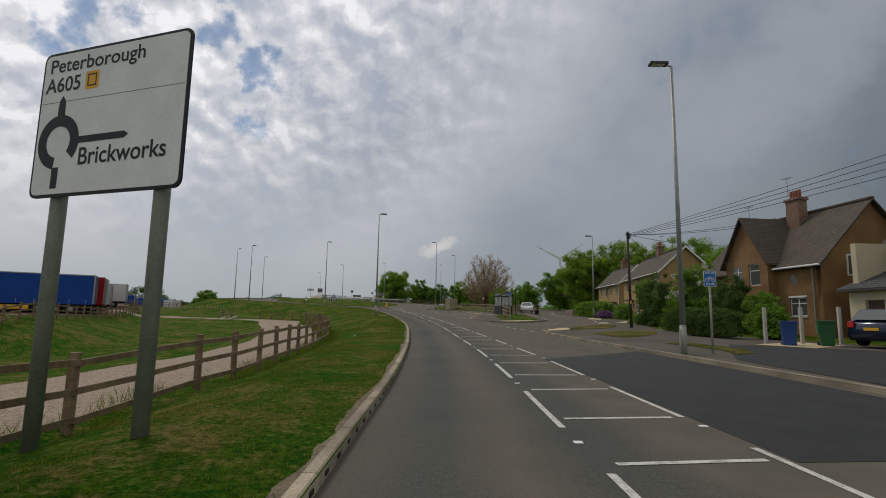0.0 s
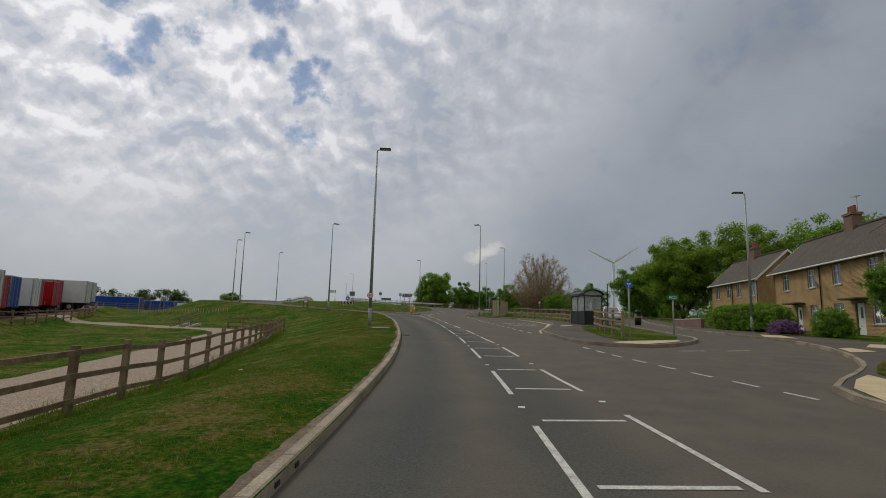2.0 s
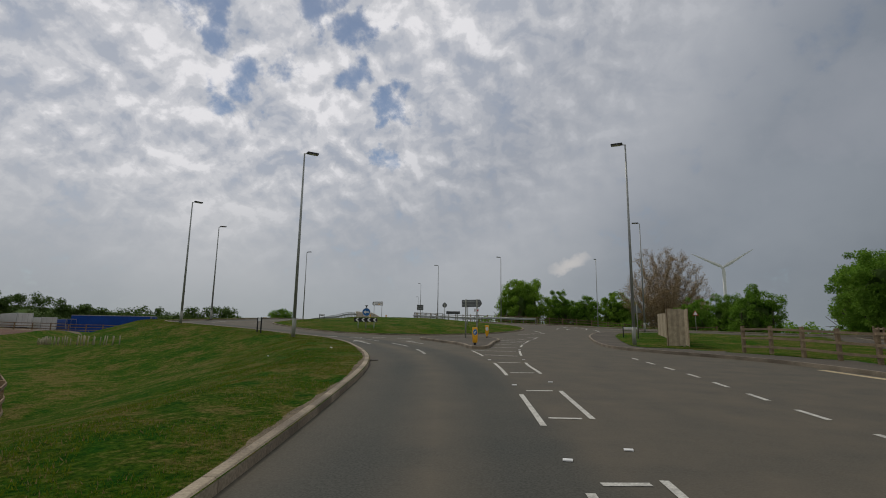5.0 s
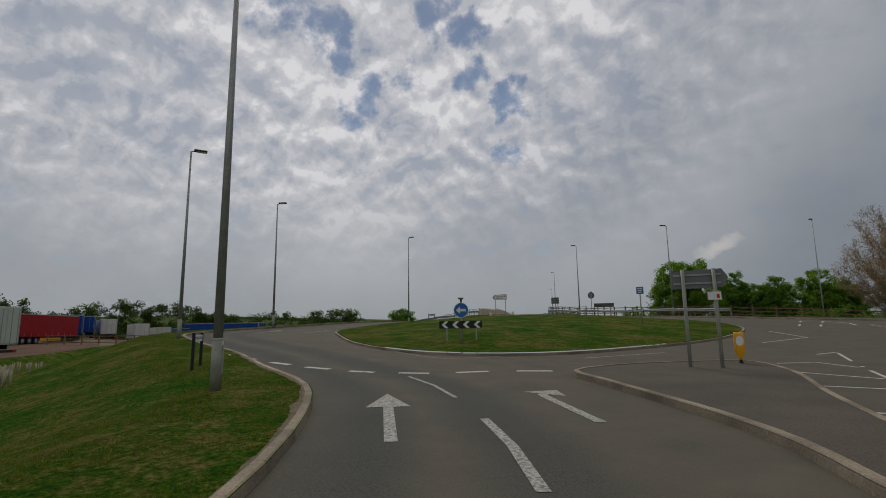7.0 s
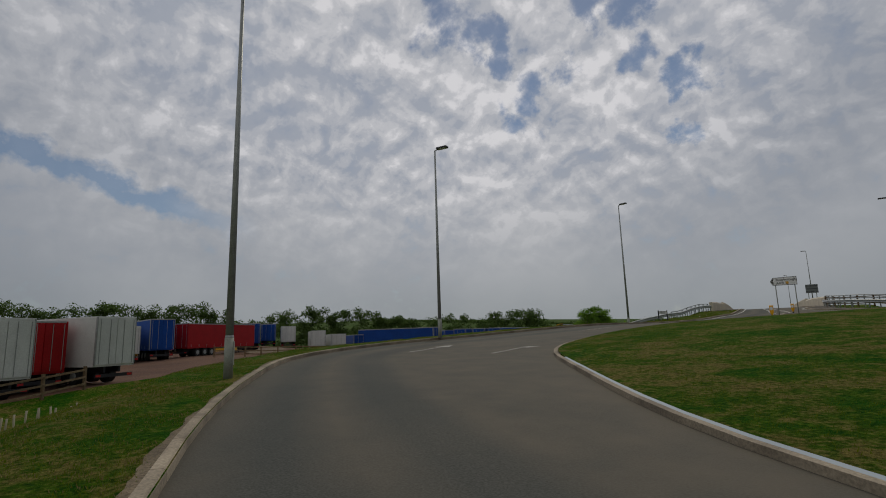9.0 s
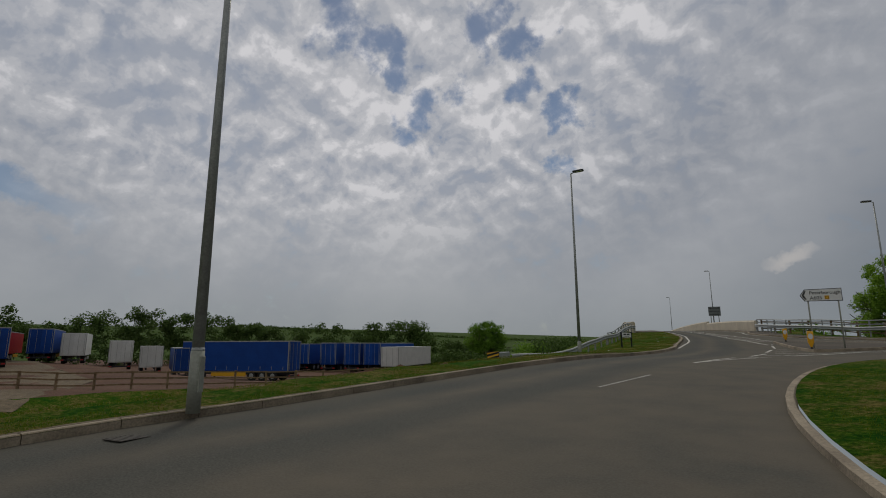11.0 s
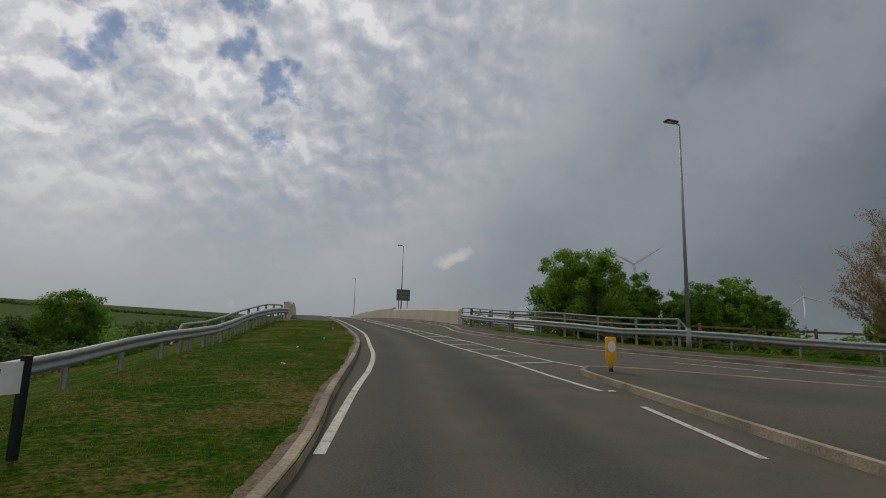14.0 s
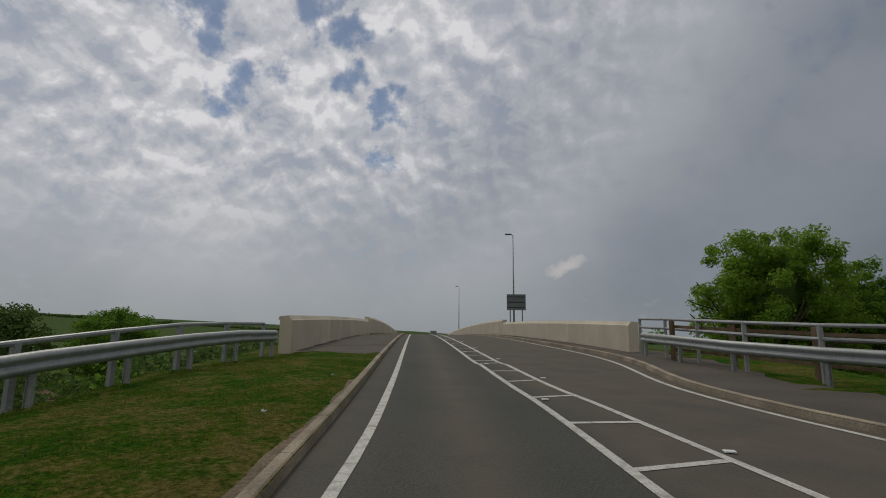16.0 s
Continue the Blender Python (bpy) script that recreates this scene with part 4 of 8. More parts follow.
marking("give_way_line", dashes([(-1.9, 106.6), (-2.05, 109.5), (-2.4, 113.6)], 0.7, 0.5, 0.16, step=0.1) + dashes([(14, 116.3), (30, 117.6)], 2.5, 2, 0.12), "white give-way and lane lines at a roundabout arm")
marking("arm_hatching", [([(-6.3, 110.9), (-5.5, 118.4)], 0.13), ([(-5.25, 110.7), (-4.2, 118.2)], 0.13), ([(-6.2, 118.7), (-4.2, 118.2), (-3.1, 115.6), (-3.2, 112.6)], 0.13), ([(-0.2, 119.0), (0.5, 117.2), (0.9, 115.9)], 0.1)], "white hatching at a roundabout arm")

# reflective studs between the lines
stud_bm = bmesh.new()
for line, marks in ((hl, MARKS_L), (hr, MARKS_R)):
    for y in marks[:-1]:
        p = min(line, key=lambda v: abs(v.y - y - 0.8))
        box(stud_bm, p.x - 0.05, p.x + 0.05, p.y - 0.045, p.y + 0.045, rz(p.x, p.y), rz(p.x, p.y) + 0.014, 0.005)
for line in (sl, sr):
    for p in cut(line, 6.0)[:14]:
        box(stud_bm, p.x - 0.06 + 0.2, p.x + 0.06 + 0.2, p.y - 0.05, p.y + 0.05, rz(p.x, p.y), rz(p.x, p.y) + 0.018, 0.006)
tagged(part("road_stud", stud_bm, WHITE), "small white reflective studs set in the tarmac", "road stud", kind="stuff")


def surface_patch(name, pts, mat, label, up=0.004, base=road_z):
    """A thin patch of other surfacing laid on the road or footway."""
    loop = [Vector((p[0], p[1])) for p in pts]
    xs, ys = [p.x for p in loop], [p.y for p in loop]
    inner = [Vector((a, b)) for a in np.arange(min(xs), max(xs), 0.8) for b in np.arange(min(ys), max(ys), 0.8)]
    keep = inside(loop, np.array([p.x for p in inner]), np.array([p.y for p in inner])) if inner else []
    vs = loop + [p for p, k in zip(inner, keep) if k]
    v, _, f, *_ = geometry.delaunay_2d_cdt(vs, [(i, (i + 1) % len(loop)) for i in range(len(loop))], [], 1, 1e-5)
    V = np.array([tuple(p) for p in v])
    z = base(V[:, 0], V[:, 1]) + up
    me = bpy.data.meshes.new(name)
    me.from_pydata(np.column_stack([V, z]).tolist(), [], [list(t) for t in f])
    me.materials.append(mat)
    return tagged(new(name, me), label, name.replace("_", " "), kind="structure")


surface_patch("fresh_tarmac", [(3.5, 5.2), (7.95, 5.6), (7.6, 12.5), (7.1, 18.9), (6.1, 17.9), (2.95, 15.3), (3.3, 11)], ASPHALT_NEW, "fresh darker tarmac patch in the carriageway")
surface_patch("drive_tarmac", [(8.5, -2), (18.3, -2), (18.0, 14), (15.5, 19), (13.8, 20.5), (11.9, 21.5), (9.8, 17.6), (8.4, 14.8)], ASPHALT_NEW, "fresh dark tarmac drive apron", 0.115)
for pts in ([(13, 21.5), (15.8, 23.2), (16.6, 21.2), (14.3, 19.8)], [(6.2, 30.8), (6.6, 32.1), (7.5, 33.4), (8.35, 34.3), (8.0, 32.4), (7.0, 31.2)], [(12.2, 40.7), (12.95, 42.5), (13.6, 42.8), (13.4, 41.2)], [(4.7, 42.4), (5.5, 43.2), (7.95, 44.75), (7.85, 44.05), (6.85, 42.85), (5.8, 41.85), (4.8, 41.95)], [(13.9, 49.5), (14.9, 52), (15.8, 51.5), (15, 48.6)], [(14.6, 43.5), (16.2, 45.6), (17.3, 44.4), (15.7, 42.2)]):
    surface_patch("tactile_paving", pts, TACTILE, "buff blister paving at a crossing point", 0.118)
surface_patch("cover_slab", [(4.5, 55.6), (5.3, 56.5), (5.75, 58.2), (4.8, 57.1)], CONCRETE, "pale concrete cover slab in the footway", 0.118)


for pts in ([(8.75, 34.6), (7.9, 32.1), (9.3, 32.8), (10.6, 33.9), (11.7, 35.3), (12.8, 37.7), (12.6, 39.2), (11.0, 37.6), (9.8, 36.1)], [(8.3, 28.6), (8.5, 26.6), (8.9, 25.3), (10.5, 26.8), (11.8, 28.4), (13.0, 31.4), (11.6, 31.5), (9.6, 30.3)],
            [(9.3, 21.6), (10.3, 22.6), (10.9, 20.8), (10.9, 18.6), (10.4, 17.2), (9.5, 16.6), (9.9, 18.4), (9.8, 20.2)]):
    surface_patch("turf", pts, GRASS_DRY, "patch of dry rough grass let into the footway", 0.128)
surface_patch("turf", [(6.1, 57), (5.5, 53), (5.15, 48.5), (5.05, 45.4), (5.4, 43.6), (6.6, 44.2), (8.0, 45.0), (8.8, 47.2), (9.1, 51), (9.2, 56), (9.6, 60.5), (8.9, 63), (8.2, 61.5), (7.4, 58.5)], GRASS, "rough grass strip round a timber fence", 0.128)
surface_patch("turf", [(-1.0, 80.9), (-1.5, 82.6), (-1.5, 86), (-1.45, 90), (-1.35, 94), (-1.2, 98.5), (-0.5, 103.5), (1.2, 107), (4.2, 109.4), (9, 110.6), (12, 106), (7, 96), (4, 88), (2.6, 82)], GRASS, "mown grass strip between a footway and a board fence", 0.128)


def gully(x, y, heading):
    """A cast iron drain grating with open bars."""
    ob = thing("drain_grating", pose(x, y, rz(x, y, 0.006), 0, 0, heading) @ Matrix.Diagonal((0.75, 0.8, 1, 1)), "dark cast iron drain grating beside the kerb", "drain grating", "drain gratings")
    bm = bmesh.new()
    for a in (-0.24, 0.22):
        box(bm, a, a + 0.02, -0.24, 0.24, 0, 0.007)
        box(bm, -0.22, 0.22, a, a + 0.02, 0, 0.007)
    part("frame", bm, IRON, ob)
    for k in range(6):
        part("bar", boxed(-0.21, 0.21, -0.19 + k * 0.07, -0.145 + k * 0.07, 0, 0.006), IRON, ob)
    # shallow black plate: the pit's darkness is painted, nothing is hollow
    part("pit", boxed(-0.22, 0.22, -0.22, 0.22, -0.01, 0.002), RUBBER_AND_HOLE_SHADE, ob)


for x, y, h in ((-3.64, 44.2, 8), (-10.0, 69.1, 25), (-19.8, 81.15, 57), (-40.55, 99.25, 8), (-39.72, 116.05, -8)):
    gully(x, y, h)


# ---------------------------------------------------------------- bridge parapets
def parapet(lat, s0, s1, face, height, label):
    """Precast parapet panels along the bridge with a sloped coping; the panel's face looks to +1 or -1 sideways."""
    x0, y0 = at_bridge(s0, lat)
    ob = thing("bridge_parapet", Matrix(), label, "bridge parapet", kind="structure")
    s = s0
    k = 0
    while s < s1:
        n = min(s + 2.6, s1)
        h = height + (0.28 if s - s0 > 27 else 0.0) * 1.0
        bm = bmesh.new()
        rows = []
        for t in (s + 0.008, n - 0.008):
            prof = [(0, -0.4), (0, h - 0.16), (-0.04 * face, h - 0.12), (0.12 * -face, h), (-0.42 * face, h - 0.03), (-0.46 * face, h - 0.12), (-0.40 * face, h - 0.16), (-0.40 * face, -2.5)]
            row = []
            for u, v in prof:
                x, y = at_bridge(t, lat + u)
                xb, yb = at_bridge(t, 2.0)
                row.append(bm.verts.new((x, y, rz(xb, yb) + 0.11 + v)))
            rows.append(row)
        for j in range(len(prof) - 1):
            bm.faces.new((rows[0][j], rows[1][j], rows[1][j + 1], rows[0][j + 1]))
        bm.faces.new(rows[0]); bm.faces.new(rows[1])
        bmesh.ops.recalc_face_normals(bm, faces=bm.faces)
        part("parapet_panel", bm, STONE, ob)
        s = n
        k += 1
    return ob


parapet(-4.55, 17.2, 150, 1, 1.18, "cream precast concrete bridge parapet with panel joints")
parapet(7.7, 19.4, 150, -1, 1.12, "cream precast concrete bridge parapet with panel joints")


# ---------------------------------------------------------------- safety barriers
def land(x, y):
    return float(land_z([x], [y])[0])


def safety_barrier(line, face, step, name="safety_barrier", top=0.78, tail=None, label="galvanised steel corrugated safety barrier on posts"):
    """A corrugated beam on posts along a line; face: the side of the road, +1 right of travel."""
    pts = cut(spline(line, 0.4), step)
    ob = thing(name, Matrix(), label, "safety barrier")
    zs = land_z([p.x for p in pts], [p.y for p in pts])
    if tail:
        zs = zs - np.clip((tail - np.array([p.y for p in pts])) / 8, 0, 1) * 0.26
    prof = [(0.0, 0.155), (0.035, 0.14), (0.075, 0.10), (0.075, 0.06), (0.02, 0.015), (0.02, -0.015), (0.075, -0.06), (0.075, -0.10), (0.035, -0.14), (0.0, -0.155)]
    bm = bmesh.new()
    prev = None
    for i, p in enumerate(pts):
        d = (pts[min(i + 1, len(pts) - 1)] - pts[max(i - 1, 0)]).normalized()
        nrm = Vector((d.y, -d.x)) * face
        row = [bm.verts.new((p.x + nrm.x * (u + 0.09), p.y + nrm.y * (u + 0.09), zs[i] + top - 0.155 + v)) for u, v in prof]
        if prev:
            for j in range(len(prof) - 1):
                bm.faces.new((prev[j], row[j], row[j + 1], prev[j + 1]))
        prev = row
    bmesh.ops.recalc_face_normals(bm, faces=bm.faces)
    bmesh.ops.solidify(bm, geom=bm.faces[:], thickness=0.006)
    smooth(part("beam", bm, GALV, ob))
    for i, p in enumerate(pts):
        d = (pts[min(i + 1, len(pts) - 1)] - pts[max(i - 1, 0)]).normalized()
        bm = bmesh.new()
        box(bm, -0.03, 0.03, -0.055, -0.045, -0.4, top - 0.02)
        box(bm, -0.03, 0.03, 0.045, 0.055, -0.4, top - 0.02)
        box(bm, -0.004, 0.004, -0.045, 0.045, -0.4, top - 0.02)
        box(bm, -0.02, 0.02, 0.05, 0.09, top - 0.25, top - 0.08)
        post = part("post", bm, GALV, ob)
        ang = math.atan2(d.y, d.x) - (math.pi if face > 0 else 0)
        post.matrix_basis = Matrix.Translation((p.x, p.y, zs[i])) @ Matrix.Rotation(ang, 4, "Z")
    return ob


RAIL_L = [(-44.5, 116.6), (-44.95, 120.3), (-45.3, 124), (-45.75, 129.5), (-46.35, 135.2), (-47.0, 140.5), (-47.9, 146.2), (-48.8, 151.5), at_bridge(17.0, -4.5)]
safety_barrier(RAIL_L, 1, 2.0, tail=121.0)
RAIL_R = [(-10, 131.0), (-13, 133.2), (-17, 136.2), (-24.2, 142.5), (-28.5, 146.3), (-32.5, 150.0), (-36.2, 154.5), at_bridge(19.2, 7.5)]
safety_barrier(RAIL_R, -1, 2.4)


def barrier_terminal():
    """The flared end of the barrier: a tapering steel box with black and yellow stripes on its nose."""
    x, y = -43.85, 114.1
    z = land(x, y)
    ob = thing("barrier_terminal", pose(x, y, z, 0, 0, math.degrees(math.atan2(2.3, -0.6)) - 90), "flared pale steel barrier end with striped nose", "barrier end")
    bm = bmesh.new()
    a = [bm.verts.new(p) for p in ((-0.24, 0, 0.05), (0.24, 0, 0.05), (0.24, 0, 0.58), (-0.24, 0, 0.58))]
    b = [bm.verts.new(p) for p in ((-0.10, 1.2, 0.2), (0.12, 1.2, 0.2), (0.12, 1.2, 0.56), (-0.10, 1.2, 0.56))]
    c = [bm.verts.new(p) for p in ((-0.03, 2.6, 0.30), (0.06, 2.6, 0.30), (0.06, 2.6, 0.56), (-0.03, 2.6, 0.56))]
    for p, q in ((a, b), (b, c)):
        for i in range(4):
            bm.faces.new((p[i], p[(i + 1) % 4], q[(i + 1) % 4], q[i]))
    bm.faces.new(a[::-1]); bm.faces.new(c)
    bmesh.ops.recalc_face_normals(bm, faces=bm.faces)
    bmesh.ops.bevel(bm, geom=bm.edges[:], offset=0.02, segments=1, affect="EDGES")
    part("casing", bm, GALV, ob)
    plate = part("nose_plate", boxed(-0.25, 0.25, -0.02, -0.004, 0.05, 0.6), DARK, ob, "black and yellow striped nose plate")
    for k in range(4):
        bm = bmesh.new()
        z0 = 0.03 + k * 0.15
        vs = [bm.verts.new(p) for p in ((-0.24, -0.023, z0), (0.24, -0.023, z0 + 0.13), (0.24, -0.023, min(0.595, z0 + 0.2)), (-0.24, -0.023, min(0.595, z0 + 0.07)))]
        bm.faces.new(vs)
        part("stripe", bm, AMBER, plate)
    part("post", boxed(-0.04, 0.04, 1.1, 1.2, -0.3, 0.5), GALV, ob)


barrier_terminal()


def upper_rails(line, s_from, heights, label):
    """Tubular rails on posts behind the barrier, next to the bridge."""
    pts = cut(spline(line, 0.4), 2.0)
    pts = [p for p in pts if p.y > s_from]
    ob = thing("guard_rail", Matrix(), label, "guard rail")
    zs = land_z([p.x for p in pts], [p.y for p in pts])
    for h in heights:
        for i in range(len(pts) - 1):
            a, b = pts[i], pts[i + 1]
            part("rail", tubed((a.x, a.y, zs[i] + h), (b.x, b.y, zs[i + 1] + h), 0.045, seg=8), GALV, ob)
    for p, z in zip(pts, zs):
        part("post", boxed(p.x - 0.045, p.x + 0.045, p.y - 0.05, p.y + 0.05, z - 0.3, z + max(heights)), GALV, ob)
    d = (pts[0] - pts[1]).normalized()
    part("end_stay", tubed((pts[0].x, pts[0].y, zs[0] + max(heights)), (pts[0].x + d.x * 0.7, pts[0].y + d.y * 0.7, zs[0] + 0.35), 0.045, seg=8), GALV, ob)
    return ob


off = lambda line, dx: [(p[0] + dx * BR.y, p[1] - dx * BR.x) for p in line]
upper_rails(off(RAIL_L, -0.28), 137.5, (0.97, 0.67), "grey tubular steel guard rail on posts")
upper_rails(off(RAIL_R, 0.35), 146.0, (1.25, 0.95), "grey tubular steel guard rail on posts")


# ---------------------------------------------------------------- timber fences
def rail_fence(line, step, height, rails, mat, label, base=None, name="timber_fence", post=0.06):
    pts = cut(spline(line, 0.3), step)
    ob = thing(name, Matrix(), label, "fence")
    zs = land_z([p.x for p in pts], [p.y for p in pts]) if base is None else [base] * len(pts)
    shared = None
    for i, p in enumerate(pts):
        q = pts[min(i + 1, len(pts) - 1)] - pts[max(i - 1, 0)]
        ang = math.degrees(math.atan2(q.y, q.x))
        if shared is None:
            bm = boxed(-post, post, -post, post, -0.3, height, bevel=0.012)
            shared = bpy.data.meshes.new("post")
            bm.to_mesh(shared); bm.free()
            shared.materials.append(mat)
        o = new("post", shared)
        o.parent = ob
        o.matrix_basis = pose(p.x, p.y, zs[i] + random.uniform(-0.02, 0.02), random.uniform(-1, 1), random.uniform(-1, 1), ang)
    for i in range(len(pts) - 1):
        a, b = pts[i], pts[i + 1]
        d = (b - a).normalized()
        n = Vector((-d.y, d.x)) * (post + 0.015)
        for h in rails:
            bm = bmesh.new()
            va = [(a.x - n.x, a.y - n.y, zs[i] + h + random.uniform(-0.015, 0.015)), (b.x - n.x, b.y - n.y, zs[i + 1] + h + random.uniform(-0.015, 0.015))]
            rows = []
            for x, y, z in va:
                rows.append([bm.verts.new((x + d.y * u, y - d.x * u, z + v)) for u, v in ((-0.018, -0.045), (0.018, -0.045), (0.018, 0.045), (-0.018, 0.045))])
            for j in range(4):
                bm.faces.new((rows[0][j], rows[0][(j + 1) % 4], rows[1][(j + 1) % 4], rows[1][j]))
            bm.faces.new(rows[0][::-1]); bm.faces.new(rows[1])
            bmesh.ops.recalc_face_normals(bm, faces=bm.faces)
            part("rail", bm, mat, ob)
    return ob


rail_fence(FENCE_PATH, 1.75, 1.1, (0.98, 0.60, 0.22), TIMBER, "brown timber post and rail fence beside a gravel path", post=0.055)
rail_fence([(-25, 28), (-30.2, 42), (-34.2, 52), (-38, 61), (-41.5, 68.5), (-45.8, 77), (-54, 88)], 2.2, 1.15, (0.98, 0.62, 0.28), TIMBER, "weathered timber fence along a trailer yard")
rail_fence([(-78, 101), (-70, 106.5), (-64.7, 113.9), (-62, 119.2), (-60.1, 123.6), (-58.4, 127), (-57.8, 131.5), (-60, 140.5), (-63.2, 147.3), (-65.9, 155), (-70.5, 165)], 1.9, 1.05, (0.98, 0.62, 0.28), TIMBER, "weathered timber fence along a trailer yard")
rail_fence([(2.8, 79.5), (4.9, 74.5), (6.2, 69), (6.5, 62.8)], 1.5, 1.12, (0.98, 0.62, 0.28), TIMBER_PALE, "pale timber post and rail fence beside a footway")
rail_fence([(7.1, 56.6), (6.6, 54.8), (6.15, 52.5), (5.9, 48.5), (6.0, 45.7)], 1.55, 1.2, (1.05, 0.7, 0.35), TIMBER_PALE, "pale timber post and rail fence beside a bus shelter")
rail_fence([(9.0, 66), (11, 75), (14.5, 90), (19, 104)], 2.4, 1.1, (0.95, 0.6, 0.3), TIMBER_PALE, "pale timber fence along a side road")
rail_fence([(13, 126.8), (0, 128), (-9.5, 132.6), (-18, 139), (-25.4, 145.2), (-30, 149.4), (-34.5, 153.8), (-37.4, 158)], 2.2, 1.2, (1.05, 0.7, 0.35), TIMBER, "brown timber post and rail fence behind a safety barrier")


def board_fence(line, height, mat, label):
    """Upright overlapping boards on rails."""
    ob = thing("board_fence", Matrix(), label, "fence")
    pts = cut(spline(line, 0.1), 0.125)
    zs = land_z([p.x for p in pts], [p.y for p in pts])
    me = bpy.data.meshes.new("board")
    bm = boxed(-0.066, 0.066, -0.011, 0.011, 0, height)
    bm.to_mesh(me); bm.free()
    me.materials.append(mat)
    for i, p in enumerate(pts[:-1]):
        d = pts[i + 1] - p
        o = new("board", me)
        o.parent = ob
        o.matrix_basis = pose(p.x, p.y, zs[i] + random.uniform(-0.02, 0.02), 0, 0, math.degrees(math.atan2(d.y, d.x)) + (6 if i % 2 else -2))
    for p in cut(spline(line, 0.1), 2.4):
        part("post", boxed(p.x - 0.022, p.x + 0.022, p.y - 0.022, p.y + 0.022, land(p.x, p.y) - 0.2, land(p.x, p.y) + height + 0.03, bevel=0.006), TIMBER, ob, "weathered timber fence post")
    return ob


board_fence([(1.25, 82.6), (1.9, 90), (2.5, 98), (2.9, 104.5)], 1.85, BOARD, "pale close-boarded timber fence")
board_fence([(0.35, 83.0), (1.25, 82.6)], 1.85, BOARD, "pale close-boarded timber fence end")


# ---------------------------------------------------------------- signs
def disc(bm, r, y, seg=32, x=0.0, z=0.0):
    vs = [bm.verts.new((x + r * math.cos(a), y, z + r * math.sin(a))) for a in np.linspace(0, 2 * math.pi, seg, endpoint=False)]
    bm.faces.new(vs)
    bm.normal_update()
    for f in bm.faces:
        if f.normal.y > 0:
            f.normal_flip()
    return bm


def plate(bm, pts, y0, y1):
    """A flat plate with outline pts (x, z), from y0 (front) to y1 (back)."""
    a = [bm.verts.new((x, y0, z)) for x, z in pts]
    b = [bm.verts.new((x, y1, z)) for x, z in pts]
    n = len(pts)
    bm.faces.new(a); bm.faces.new(b[::-1])
    for i in range(n):
        bm.faces.new((a[i], b[i], b[(i + 1) % n], a[(i + 1) % n]))
    bmesh.ops.recalc_face_normals(bm, faces=bm.faces)
    return bm


def rounded(w, h, r, seg=5, cx=0.0, cz=0.0):
    out = []
    for sx, sz, a0 in ((1, 1, 0), (-1, 1, 90), (-1, -1, 180), (1, -1, 270)):
        for k in range(seg + 1):
            a = radians(a0 + 90 * k / seg)
            out.append((cx + sx * (w / 2 - r) + r * math.cos(a), cz + sz * (h / 2 - r) + r * math.sin(a)))
    return out


def lettering(words, size, mat, parent, x, y, z, name="lettering", align="LEFT", width=1.0, bold=0.012):
    """Flat letters standing upright on a sign face that looks along -y."""
    cu = bpy.data.curves.new(name, "FONT")
    cu.body, cu.size, cu.align_x, cu.offset = words, size, align, bold * size
    tmp = new(name, cu)
    dg = bpy.context.evaluated_depsgraph_get()
    me = bpy.data.meshes.new_from_object(tmp.evaluated_get(dg))
    bpy.data.objects.remove(tmp)
    me.materials.clear()
    me.materials.append(mat)
    me.transform(Matrix.Diagonal((width, 1, 1, 1)))
    me.transform(pose(x, y, z, 90, 0, 0))
    ob = new(name, me)
    ob.parent = parent
    return ob


